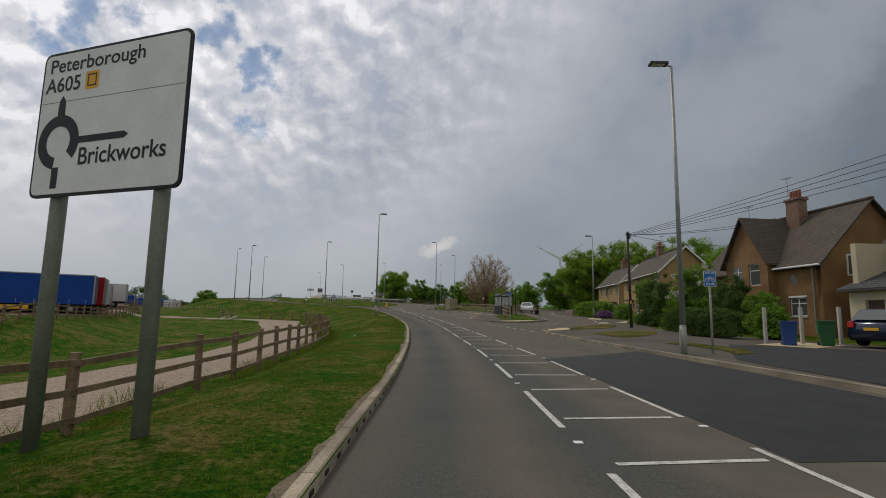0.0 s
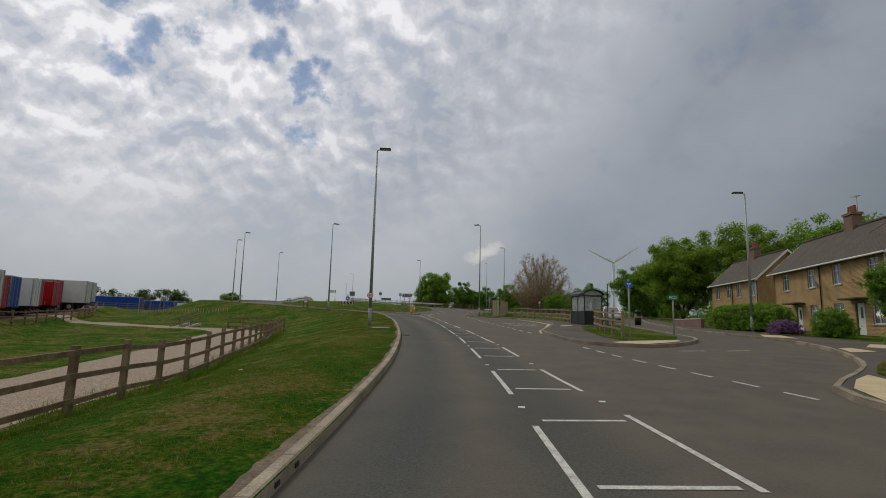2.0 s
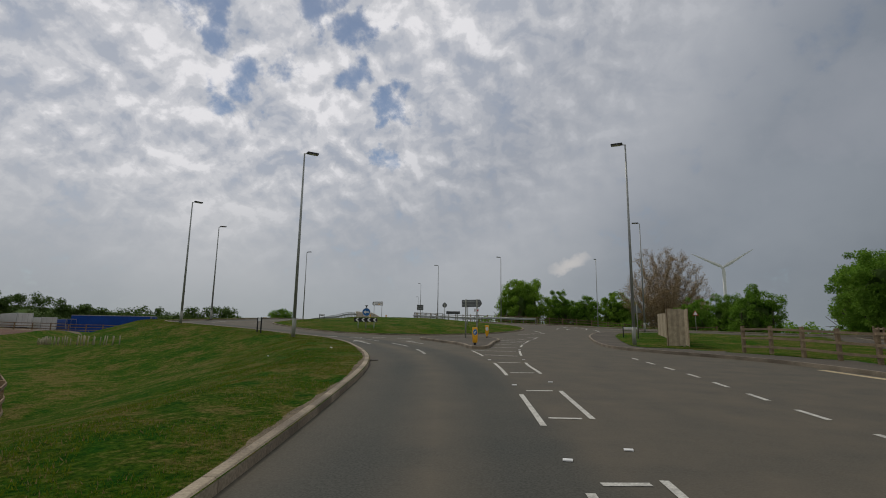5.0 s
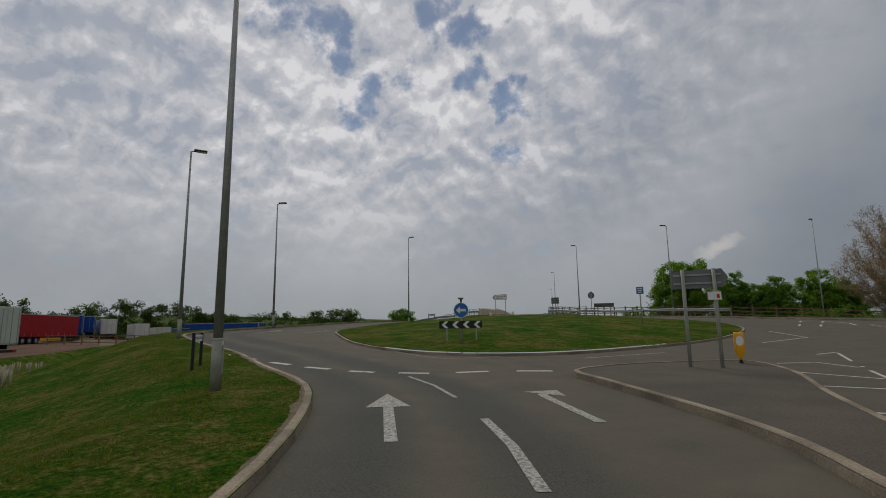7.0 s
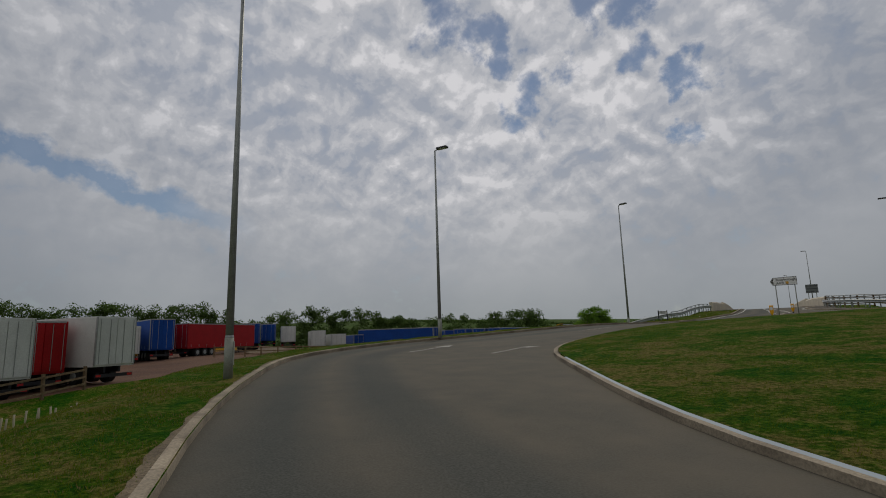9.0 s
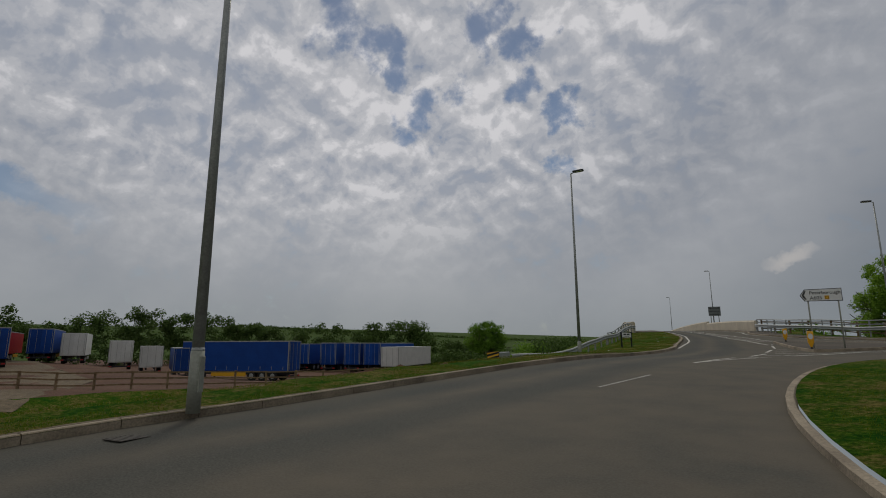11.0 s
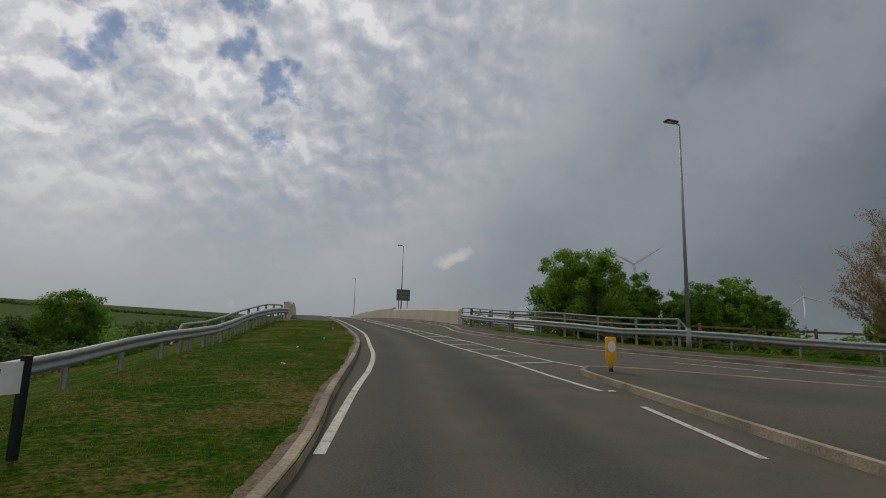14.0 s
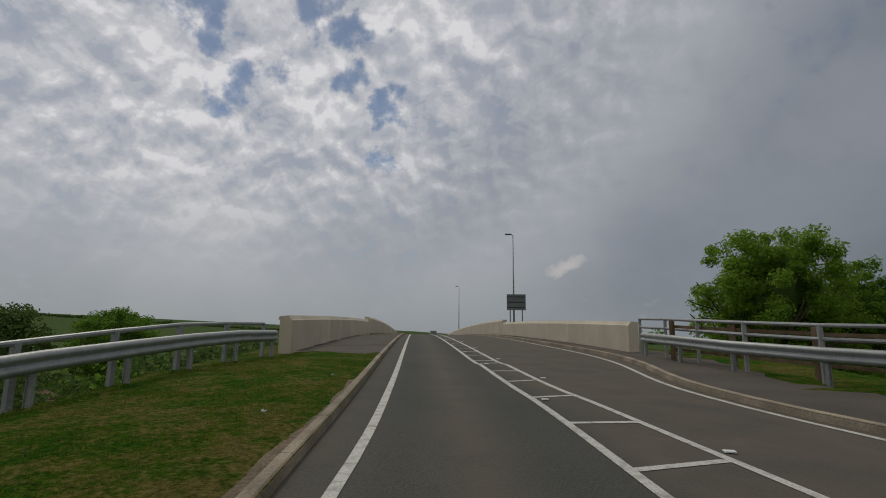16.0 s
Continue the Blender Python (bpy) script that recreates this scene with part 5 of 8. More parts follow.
def direction_sign():
    """The large map-type direction sign on two posts."""
    z0 = land(-3.8, 5.3)
    ob = thing("direction_sign", pose(-3.85, 5.55, z0, 0, 0, -18), "large white roundabout direction sign on two olive posts", "road sign")
    for x in (-0.78, 0.78):
        smooth(part("post", tubed((x, 0.10, -0.4), (x, 0.10, 4.2), 0.085, seg=20), SIGN_POST, ob))
    W, B, T = 2.27, 2.70, 4.50
    c = (B + T) / 2
    part("board", plate(bmesh.new(), rounded(W, T - B, 0.10, cz=c), -0.012, 0.012), DARK, ob, "sign board with a black rim")
    part("face", plate(bmesh.new(), rounded(W - 0.07, T - B - 0.07, 0.075, cz=c), -0.018, -0.012), WHITE, ob, "white reflective face")
    part("seam", boxed(-W / 2 + 0.05, W / 2 - 0.05, -0.0195, -0.018, c + 0.255, c + 0.262), GREY_BACK, ob)
    for h in (0.62, -0.62):
        part("mounting_rail", boxed(-W / 2 + 0.1, W / 2 - 0.1, 0.012, 0.04, c + h - 0.025, c + h + 0.025), GALV, ob)
    y = -0.021
    lettering("Peterborough", 0.245, DARK, ob, -1.02, y, T - 0.26, width=1.1)
    lettering("A605", 0.26, DARK, ob, -1.05, y, T - 0.51, width=1.02)
    patch = part("route_patch", plate(bmesh.new(), rounded(0.21, 0.22, 0.03, cx=-0.30, cz=T - 0.42), y, y + 0.002), AMBER, ob, "amber diversion symbol patch")
    bm = bmesh.new()
    for a, b, e, f in ((-0.37, -0.23, T - 0.495, T - 0.48), (-0.37, -0.23, T - 0.36, T - 0.345), (-0.37, -0.355, T - 0.495, T - 0.345), (-0.245, -0.23, T - 0.495, T - 0.345)):
        box(bm, a, b, y - 0.002, y, e, f)
    part("symbol", bm, DARK, patch)
    lettering("Brickworks", 0.29, DARK, ob, -0.40, y, B + 0.36, width=0.98)
    # the roundabout symbol: a broken ring with arms
    bm = bmesh.new()
    cx, cz, r0, r1 = -0.74, B + 0.66, 0.19, 0.33
    prev = None
    for a in np.linspace(-40, 262, 40):
        row = [bm.verts.new((cx + math.cos(radians(a)) * r, y, cz + math.sin(radians(a)) * r)) for r in (r0, r1)]
        if prev:
            bm.faces.new((prev[0], prev[1], row[1], row[0]))
        prev = row
    part("ring_symbol", bm, DARK, ob)
    part("arm_ahead", plate(bmesh.new(), [(cx - 0.06, cz + 0.30), (cx + 0.06, cz + 0.30), (cx + 0.05, cz + 0.50), (cx, cz + 0.57), (cx - 0.05, cz + 0.50)], y - 0.001, y + 0.001), DARK, ob)
    part("arm_entry", plate(bmesh.new(), [(cx - 0.05, cz - 0.56), (cx + 0.05, cz - 0.56), (cx + 0.05, cz - 0.31), (cx - 0.05, cz - 0.31)], y - 0.001, y + 0.001), DARK, ob)
    part("arm_right", plate(bmesh.new(), [(cx + 0.30, cz - 0.04), (cx + 1.02, cz - 0.04), (cx + 1.08, cz), (cx + 1.02, cz + 0.04), (cx + 0.30, cz + 0.04)], y - 0.001, y + 0.001), DARK, ob)


direction_sign()


def speed_disc(x, y, z, heading, radius=0.2):
    ob = thing("speed_limit_sign", pose(x, y, z, 0, 0, heading), "round white speed limit sign with red ring on a lamp column", "road sign")
    part("plate", plate(bmesh.new(), [(radius * math.cos(a), radius * math.sin(a)) for a in np.linspace(0, 2 * math.pi, 32, endpoint=False)], -0.004, 0.004), RED, ob)
    part("face", disc(bmesh.new(), radius * 0.76, -0.006), WHITE, ob)
    lettering("40", radius * 1.05, DARK, ob, 0, -0.008, -radius * 0.37, align="CENTER")
    part("clip", boxed(-0.03, 0.03, 0.0, 0.05, -0.03, 0.03), GALV, ob)


speed_disc(-6.42, 48.86, 3.15, 8, 0.16)


def bollard(x, y, heading, lit=False, label="amber traffic bollard with a blue arrow disc"):
    """A plastic traffic bollard: waisted body, pale or blue disc, dark flexible foot."""
    z = rz(x, y, 0.11)
    ob = thing("traffic_bollard", pose(x, y, z, 0, 0, heading) @ Matrix.Diagonal((0.58, 0.66, 0.79, 1)), label, "bollard", "traffic bollards")
    bm = bmesh.new()
    rows = []
    low = ((0.11, 0.05, 0.05), (0.15, 0.075, 0.07), (0.38, 0.205, 0.09)) if lit else ((0.12, 0.155, 0.07), (0.16, 0.19, 0.085), (0.40, 0.205, 0.095))
    for h, w, d in low + ((0.94, 0.205, 0.095), (0.99, 0.195, 0.085), (1.0, 0.175, 0.07)):
        rows.append([bm.verts.new((sx * w, sy * d, h)) for sx, sy in ((-1, -0.55), (-0.8, -1), (0.8, -1), (1, -0.55), (1, 0.55), (0.8, 1), (-0.8, 1), (-1, 0.55))])
    for p, q in zip(rows[:-1], rows[1:]):
        for i in range(8):
            bm.faces.new((p[i], p[(i + 1) % 8], q[(i + 1) % 8], q[i]))
    bm.faces.new(rows[0][::-1]); bm.faces.new(rows[-1])
    bmesh.ops.recalc_face_normals(bm, faces=bm.faces)
    smooth(part("body", bm, YELLOW, ob))
    part("foot", tubed((0, 0, 0), (0, 0, 0.13), 0.10, 0.045 if lit else 0.085, seg=16), RUBBER_AND_HOLE_SHADE, ob, "black rubber foot")
    face = part("disc", disc(bmesh.new(), 0.16, -0.098, z=0.72), WHITE if lit else BLUE, ob, "round face of the bollard")
    if not lit:
        part("rim", disc(bmesh.new(), 0.17, -0.097, z=0.72), WHITE, ob)
        bm = bmesh.new()
        d = Vector((-0.7, -0.7)); n = Vector((0.7, -0.7))
        t = Vector((0, 0.72))
        tip, neck, tail = t + d * 0.12, t + d * 0.02, t - d * 0.11
        for pts in ([tip, neck + n * 0.075, neck - n * 0.075], [neck + n * 0.025, tail + n * 0.025, tail - n * 0.025, neck - n * 0.025]):
            f = bm.faces.new([bm.verts.new((p.x, -0.1005, p.y)) for p in pts])
        bm.normal_update()
        for f in bm.faces:
            if f.normal.y > 0:
                f.normal_flip()
        part("arrow", bm, WHITE, face)
    return ob


bollard(-8.6, 77.75, 22)
bollard(-9.75, 87.6, 12, True, "amber traffic bollard with a pale disc on an island")
PALE_DISC = "amber traffic bollard with a pale round disc on an island"
bollard(-33.5, 124.75, 6, True, PALE_DISC)
bollard(-34.75, 134.5, 5, True, PALE_DISC)


def post_pair(ob, xs, h, r=0.045):
    for x in xs:
        smooth(part("post", tubed((x, 0.06, -0.3), (x, 0.06, h), r, seg=14), POLE_PAINT, ob))


def flag_sign(x, y, heading):
    """The white flag-shaped sign that points left."""
    ob = thing("direction_sign", pose(x, y, rz(x, y, 0.11), 0, 0, heading), "white flag direction sign pointing to a town", "road sign")
    post_pair(ob, (-0.55, 0.62), 2.75, 0.032)
    pts = [(-0.86, 2.47), (-0.70, 2.19), (0.78, 2.17), (0.78, 2.77), (-0.66, 2.75)]
    part("board", plate(bmesh.new(), pts, -0.01, 0.01), DARK, ob)
    inner = [(p[0] * 0.965, 2.47 + (p[1] - 2.47) * 0.90) for p in pts]
    part("face", plate(bmesh.new(), inner, -0.015, -0.010), WHITE, ob)
    bm = bmesh.new()
    for s in (1, -1):
        f = bm.faces.new([bm.verts.new((a, -0.017, 2.47 + s * b)) for a, b in ((-0.78, 0), (-0.70, 0), (-0.60, 0.20), (-0.67, 0.20))])
    bm.normal_update()
    for f in bm.faces:
        if f.normal.y > 0:
            f.normal_flip()
    part("pointer", bm, DARK, ob)
    lettering("Peterborough", 0.215, DARK, ob, -0.48, -0.018, 2.51, width=1.0)
    lettering("A605", 0.225, DARK, ob, -0.48, -0.018, 2.265, width=1.0)
    patch = part("route_patch", boxed(0.10, 0.28, -0.018, -0.016, 2.255, 2.435), AMBER, ob, "amber symbol patch")
    bm = bmesh.new()
    for a, b, e, f in ((0.125, 0.255, 2.28, 2.295), (0.125, 0.255, 2.395, 2.41), (0.125, 0.14, 2.28, 2.41), (0.24, 0.255, 2.28, 2.41)):
        box(bm, a, b, -0.020, -0.018, e, f)
    part("symbol", bm, DARK, patch)


flag_sign(-32.85, 126.0, 9)


def back_of_sign():
    ob = thing("direction_sign", pose(-10.5, 86.3, rz(-10.5, 86.3, 0.11), 0, 0, 8), "grey back of a flag road sign on two posts", "road sign")
    for x in (-0.36, 0.34):
        smooth(part("post", tubed((x, -0.06, -0.3), (x, -0.06, 2.4), 0.045, seg=14), POLE_PAINT, ob))
    part("board", plate(bmesh.new(), [(-0.62, 1.92), (0.52, 1.93), (0.66, 2.16), (0.53, 2.40), (-0.62, 2.36)], 0.0, 0.02), GREY_BACK, ob)
    for h in (2.05, 2.26):
        part("mounting_rail", boxed(-0.58, 0.5, -0.025, 0.0, h - 0.02, h + 0.02), GALV, ob)
    p = part("notice", boxed(0.16, 0.46, -0.13, -0.12, 1.62, 1.82), WHITE, ob, "small white notice")
    part("notice_mark", boxed(0.36, 0.42, -0.134, -0.13, 1.66, 1.76), RED, p)


back_of_sign()


def chevron_group():
    """The chevron board and the blue left-arrow disc on the roundabout."""
    x, y, h = -19.35, 90.3, 24
    z = rz(x, y, 0.0)
    ob = thing("chevron_board", pose(x, y, z, 0, 0, h), "black and white chevron board on two posts", "road sign")
    post_pair(ob, (-0.55, 0.62), 0.95, 0.03)
    part("board", plate(bmesh.new(), rounded(1.72, 0.30, 0.03, cz=0.92), -0.012, 0.004), DARK, ob)
    for k in range(4):
        cx = -0.76 + k * 0.43
        bm = bmesh.new()
        for s in (1, -1):
            bm.faces.new([bm.verts.new((cx + a, -0.014, 0.92 + s * b)) for a, b in ((0, 0), (0.13, 0), (0.27, 0.135), (0.14, 0.135))])
        bm.normal_update()
        for f in bm.faces:
            if f.normal.y > 0:
                f.normal_flip()
        part("chevron", bm, WHITE, ob)
    ob = thing("arrow_sign", pose(x, y, z, 0, 0, h) @ pose(0.02, 0.12, 0), "round blue sign with white arrow and lamp unit", "road sign")
    smooth(part("post", tubed((0, 0.06, -0.3), (0, 0.06, 1.98), 0.045, seg=14), POLE_PAINT, ob))
    R, c = 0.30, 1.50
    part("plate", plate(bmesh.new(), [(R * math.cos(a), c + R * math.sin(a)) for a in np.linspace(0, 2 * math.pi, 36, endpoint=False)], -0.008, 0.008), WHITE, ob)
    part("face", disc(bmesh.new(), R * 0.94, -0.011, z=c), BLUE, ob)
    bm = plate(bmesh.new(), [(-0.21, c), (-0.04, c - 0.14), (-0.04, c - 0.05), (0.2, c - 0.05), (0.2, c + 0.05), (-0.04, c + 0.05), (-0.04, c + 0.14)], -0.014, -0.012)
    part("arrow", bm, WHITE, ob)
    part("lamp_unit", boxed(-0.11, 0.11, -0.16, 0.06, 1.94, 2.0, bevel=0.01), GREY_BACK, ob, "grey lamp unit over the sign")


chevron_group()


def name_plate(x, y, heading, lines, width):
    z = land(x, y)
    ob = thing("street_name_plate", pose(x, y, z, 0, 0, heading), "white street name plate between two dark posts", "street sign", "street name plates")
    for s in (-1, 1):
        part("post", boxed(s * width / 2 - 0.03, s * width / 2 + 0.03, -0.03, 0.04, -0.2, 0.85, bevel=0.008), DARK, ob)
    hh = 0.16 if len(lines) == 1 else 0.26
    part("plate", boxed(-width / 2 + 0.03, width / 2 - 0.03, -0.015, 0.005, 0.80 - hh, 0.80), WHITE, ob, "white plate with black text")
    for i, w in enumerate(lines):
        zz = 0.80 - hh + (0.05 if len(lines) == 1 else 0.145 - i * 0.11)
        if w:
            lettering(w, 0.092, DARK, ob, 0, -0.018, zz, align="CENTER", width=min(1.15, (width - 0.2) / (0.062 * len(w))))
        else:
            for k in range(2):
                part("text_bar", boxed(-0.30 + k * 0.32, -0.04 + k * 0.34, -0.018, -0.015, zz, zz + 0.065), DARK, ob)
    return ob


name_plate(-21.5, 80.25, 135, ["PETERBOROUGH ROAD"], 1.05)
name_plate(-42.05, 126.2, 74, ["", "CAUSEWAY"], 1.0)
name_plate(-19.6, 136.4, 28, ["", "CAUSEWAY"], 1.2)
name_plate(-0.25, 95.6, 190, [""], 1.1)


def small_sign(x, y, heading, h, kind, label):
    """A slim post with one small sign plate."""
    z = rz(x, y, 0.11) if kind != "far" else land(x, y)
    ob = thing("road_sign", pose(x, y, z, 0, 0, heading), label, "road sign")
    smooth(part("post", tubed((0, 0.04, -0.3), (0, 0.04, h), 0.035, seg=12), POLE_PAINT, ob))
    if kind == "square_blue":
        part("plate", plate(bmesh.new(), rounded(0.40, 0.52, 0.03, cz=h - 0.30), -0.006, 0.006), WHITE, ob)
        part("face", plate(bmesh.new(), rounded(0.37, 0.49, 0.025, cz=h - 0.30), -0.010, -0.006), BLUE, ob)
        lettering("END OF", 0.085, WHITE, ob, 0, -0.012, h - 0.14, align="CENTER")
        lettering("ROUTE", 0.085, WHITE, ob, 0, -0.012, h - 0.51, align="CENTER")
        bm = bmesh.new()
        for cx in (-0.085, 0.085):
            for a in range(16):
                a0, a1 = 2 * math.pi * a / 16, 2 * math.pi * (a + 1) / 16
                bm.faces.new([bm.verts.new((cx + r * math.cos(t), -0.012, h - 0.335 + r * math.sin(t))) for r, t in ((0.05, a0), (0.065, a0), (0.065, a1), (0.05, a1))])
        for a, b in (((-0.085, -0.335), (-0.02, -0.25)), ((-0.02, -0.25), (0.085, -0.335)), ((-0.03, -0.25), (0.06, -0.245))):
            p, q = Vector((a[0], h + a[1])), Vector((b[0], h + b[1]))
            n = Vector((-(q - p).y, (q - p).x)).normalized() * 0.008
            bm.faces.new([bm.verts.new((v.x, -0.0125, v.y)) for v in (p + n, p - n, q - n, q + n)])
        part("cycle_symbol", bm, WHITE, ob)
    elif kind == "round_blue":
        part("plate", plate(bmesh.new(), [(0.16 * math.cos(a), h - 0.22 + 0.16 * math.sin(a)) for a in np.linspace(0, 2 * math.pi, 28, endpoint=False)], -0.006, 0.006), BLUE, ob)
        bm = bmesh.new()
        box(bm, -0.01, 0.01, -0.011, -0.007, h - 0.34, h - 0.22)
        box(bm, -0.07, 0.07, -0.011, -0.007, h - 0.20, h - 0.18)
        for cx in (-0.048, 0.048):
            disc(bm, 0.03, -0.011, 16, cx, h - 0.185)
        part("symbol", bm, WHITE, ob)
    elif kind == "green":
        part("plate", boxed(-0.26, 0.26, -0.008, 0.006, h - 0.26, h), GREEN_SIGN, ob)
        lettering("PCO", 0.17, WHITE, ob, 0, -0.011, h - 0.19, align="CENTER")
    elif kind == "round_back":
        part("plate", plate(bmesh.new(), [(0.34 * math.cos(a), h - 0.32 + 0.34 * math.sin(a)) for a in np.linspace(0, 2 * math.pi, 28, endpoint=False)], -0.01, 0.004), GREY_BACK, ob)
        part("lamp_unit", boxed(-0.1, 0.1, -0.1, 0.08, h, h + 0.07, bevel=0.01), GREY_BACK, ob)
    elif kind == "triangle_back":
        part("plate", plate(bmesh.new(), [(-0.38, h - 0.66), (0.38, h - 0.66), (0, h)], -0.008, 0.006), GREY_BACK, ob)
    elif kind == "triangle":
        part("plate", plate(bmesh.new(), [(-0.34, h - 0.6), (0.34, h - 0.6), (0, h)], -0.008, 0.006), RED, ob)
        part("face", plate(bmesh.new(), [(-0.24, h - 0.545), (0.24, h - 0.545), (0, h - 0.12)], -0.012, -0.009), WHITE, ob)
    elif kind == "panel_blue":
        part("plate", boxed(-0.2, 0.2, -0.008, 0.006, h - 0.42, h), BLUE, ob)
        for k in range(3):
            part("text_bar", boxed(-0.15 + 0.03 * k, 0.15 - 0.03 * k, -0.011, -0.008, h - 0.12 - k * 0.11, h - 0.07 - k * 0.11), WHITE, ob)
    elif kind == "panel_grey":
        part("plate", boxed(-0.34, 0.34, -0.008, 0.006, h - 0.42, h), GREY_BACK, ob)
    return ob


GREEN_SIGN = material("green_sign_sheet", (0.01, 0.20, 0.09), 0.45, spread=0.05, bump=0.02)
small_sign(8.85, 16.9, -3, 2.75, "square_blue", "blue END OF ROUTE cycle sign on a slim post")
small_sign(5.7, 43.6, -4, 2.5, "round_blue", "round blue shared path sign on a slim post")
small_sign(9.1, 48.4, -6, 2.0, "green", "small green direction sign on a slim post")
small_sign(-22.7, 126.6, 190, 2.6, "round_back", "grey back of a round sign beside the roundabout")
small_sign(-14.5, 104.0, 12, 2.45, "panel_blue", "small blue notice on a slim post")
small_sign(-0.05, 92.9, 190, 2.5, "triangle_back", "grey back of a triangular sign on a post")
small_sign(9.5, 121.3, 5, 2.4, "triangle", "red and white triangular warning sign on a post")


def advance_sign(x, y, heading, w, h0, h1, label):
    z = land(x, y)
    ob = thing("direction_sign", pose(x, y, z, 0, 0, heading), label, "road sign")
    post_pair(ob, (-w * 0.32, w * 0.32), h1 - 0.1, 0.06)
    part("board", boxed(-w / 2, w / 2, -0.02, 0.01, h0, h1), GREY_BACK, ob)
    for k in range(3):
        part("mounting_rail", boxed(-w / 2 + 0.05, w / 2 - 0.05, -0.045, -0.02, h0 + (h1 - h0) * (k + 0.5) / 3 - 0.03, h0 + (h1 - h0) * (k + 0.5) / 3 + 0.03), DARK, ob)


dz = 9.72 - land(-45.5, 188)
advance_sign(-45.5, 188.0, 15, 1.75, dz, dz + 1.46, "dark back of a large road sign on two posts")
advance_sign(-21.5, 126.9, 15, 2.0, 1.15, 1.55, "low wide sign back beside the roundabout")


# ---------------------------------------------------------------- trailers in the yard
def trailer(x, y, heading, mat, label, length=13.6, height=4.0, box_body=False):
    """A parked semi-trailer, its rear at the origin and its body ahead along +y."""
    z = land(x, y)
    ob = thing("semi_trailer", pose(x, y, z, 0, 0, heading), label, "semi-trailer", "parked trailers")
    w, floor = 1.26, 1.05 if not box_body else 1.1
    part("body", boxed(-w, w, 0.02, length, floor, height, bevel=0.025), mat, ob)
    part("roof_edge", boxed(-w - 0.015, w + 0.015, 0.0, length + 0.01, height - 0.09, height + 0.02, bevel=0.015), GALV if not box_body else TRAILER_WHITE, ob)
    part("side_rail", boxed(-w - 0.012, w + 0.012, 0.03, length - 0.02, floor - 0.05, floor + 0.09), mat, ob)
    for s in (-1, 1):
        d = part("rear_door", boxed(s * 0.02, s * (w - 0.03), -0.03, 0.03, floor + 0.06, height - 0.12, bevel=0.01), mat if not box_body else TRAILER_WHITE, ob)
        for k in (0.35, 0.85):
            part("lock_bar", tubed((s * k * w, -0.05, floor + 0.1), (s * k * w, -0.05, height - 0.15), 0.018, seg=6), GALV, d)
        part("corner_post", boxed(s * w - 0.05, s * w + 0.015, -0.04, 0.08, floor, height), GALV if mat is not TRAILER_RED else mat, ob)
        part("chassis_beam", boxed(s * 0.42, s * 0.55, 0.2, length - 0.6, floor - 0.42, floor - 0.03), CHASSIS, ob)
        part("side_guard", boxed(s * (w - 0.04), s * (w - 0.0), 5.2, 9.6, 0.45, 0.85), AMBER if not box_body else GALV, ob, "amber side guard")
        part("landing_leg", boxed(s * 0.75, s * 0.87, length - 3.0, length - 2.85, 0.0, floor), CHASSIS, ob)
        for k in range(3):
            wy = 1.9 + k * 1.31
            whl = part("wheel", tubed((s * 0.78, wy, 0.5), (s * 1.2, wy, 0.5), 0.5, seg=20), RUBBER_AND_HOLE_SHADE, ob)
            part("rim", tubed((s * 1.19, wy, 0.5), (s * 1.215, wy, 0.5), 0.29, 0.24, seg=16), GALV, whl)
    part("bumper", boxed(-1.2, 1.2, -0.02, 0.1, 0.42, 0.62), CHASSIS, ob)
    for s in (-1, 1):
        part("tail_lamp", boxed(s * 0.85, s * 1.15, -0.035, -0.02, 0.46, 0.58), RED, ob)
    if not box_body:
        for k in range(9):
            yy = 0.6 + k * (length - 1.0) / 9
            for s in (-1, 1):
                part("curtain_strap", boxed(s * (w + 0.002), s * (w + 0.012), yy, yy + 0.045, floor + 0.02, floor + 0.42), GALV, ob)
    return ob


BLUE_T = "blue curtain-sided semi-trailer parked on bare earth"
RED_T = "red curtain-sided semi-trailer parked on bare earth"
WHITE_T = "white box semi-trailer parked on bare earth"
KINDS = {"b": (TRAILER_BLUE, BLUE_T), "r": (TRAILER_RED, RED_T), "w": (TRAILER_WHITE, WHITE_T)}
protos = {}


def put_trailer(c, x, y, heading, height=4.0, wide=0.9):
    mat, label = KINDS[c]
    if c not in protos:
        protos[c] = trailer(x, y, heading, mat, label, box_body=c == "w")
    else:
        copy_thing(protos[c], pose(x, y, land(x, y), 0, 0, heading) @ Matrix.Diagonal((wide, wide, height / 4.0, 1)))


# a long row, rear doors to the road
ROW = "brwrbbwrbrrbwrw"
STAGGER = (0, 0.5, 0.5, 0, 0, -3, 0, -0.5, -3, -0.5, -0.8, -2, 1, -1, 0.5)
row_line = cut(spline([(-36.5, 53.5), (-41, 61.8), (-45.7, 70.4), (-49.8, 77.8), (-54, 85.4), (-58.5, 93.5), (-62, 100)], 1.0), 2.85)
for i, c in enumerate(ROW):
    p, q = row_line[i], row_line[i + 1]
    d = (q - p).normalized()
    p = p + Vector((d.y, -d.x)) * STAGGER[i]
    put_trailer(c, p.x, p.y, math.degrees(math.atan2(d.y, d.x)) + random.uniform(-2, 2), 3.7 + random.uniform(-0.15, 0.15))
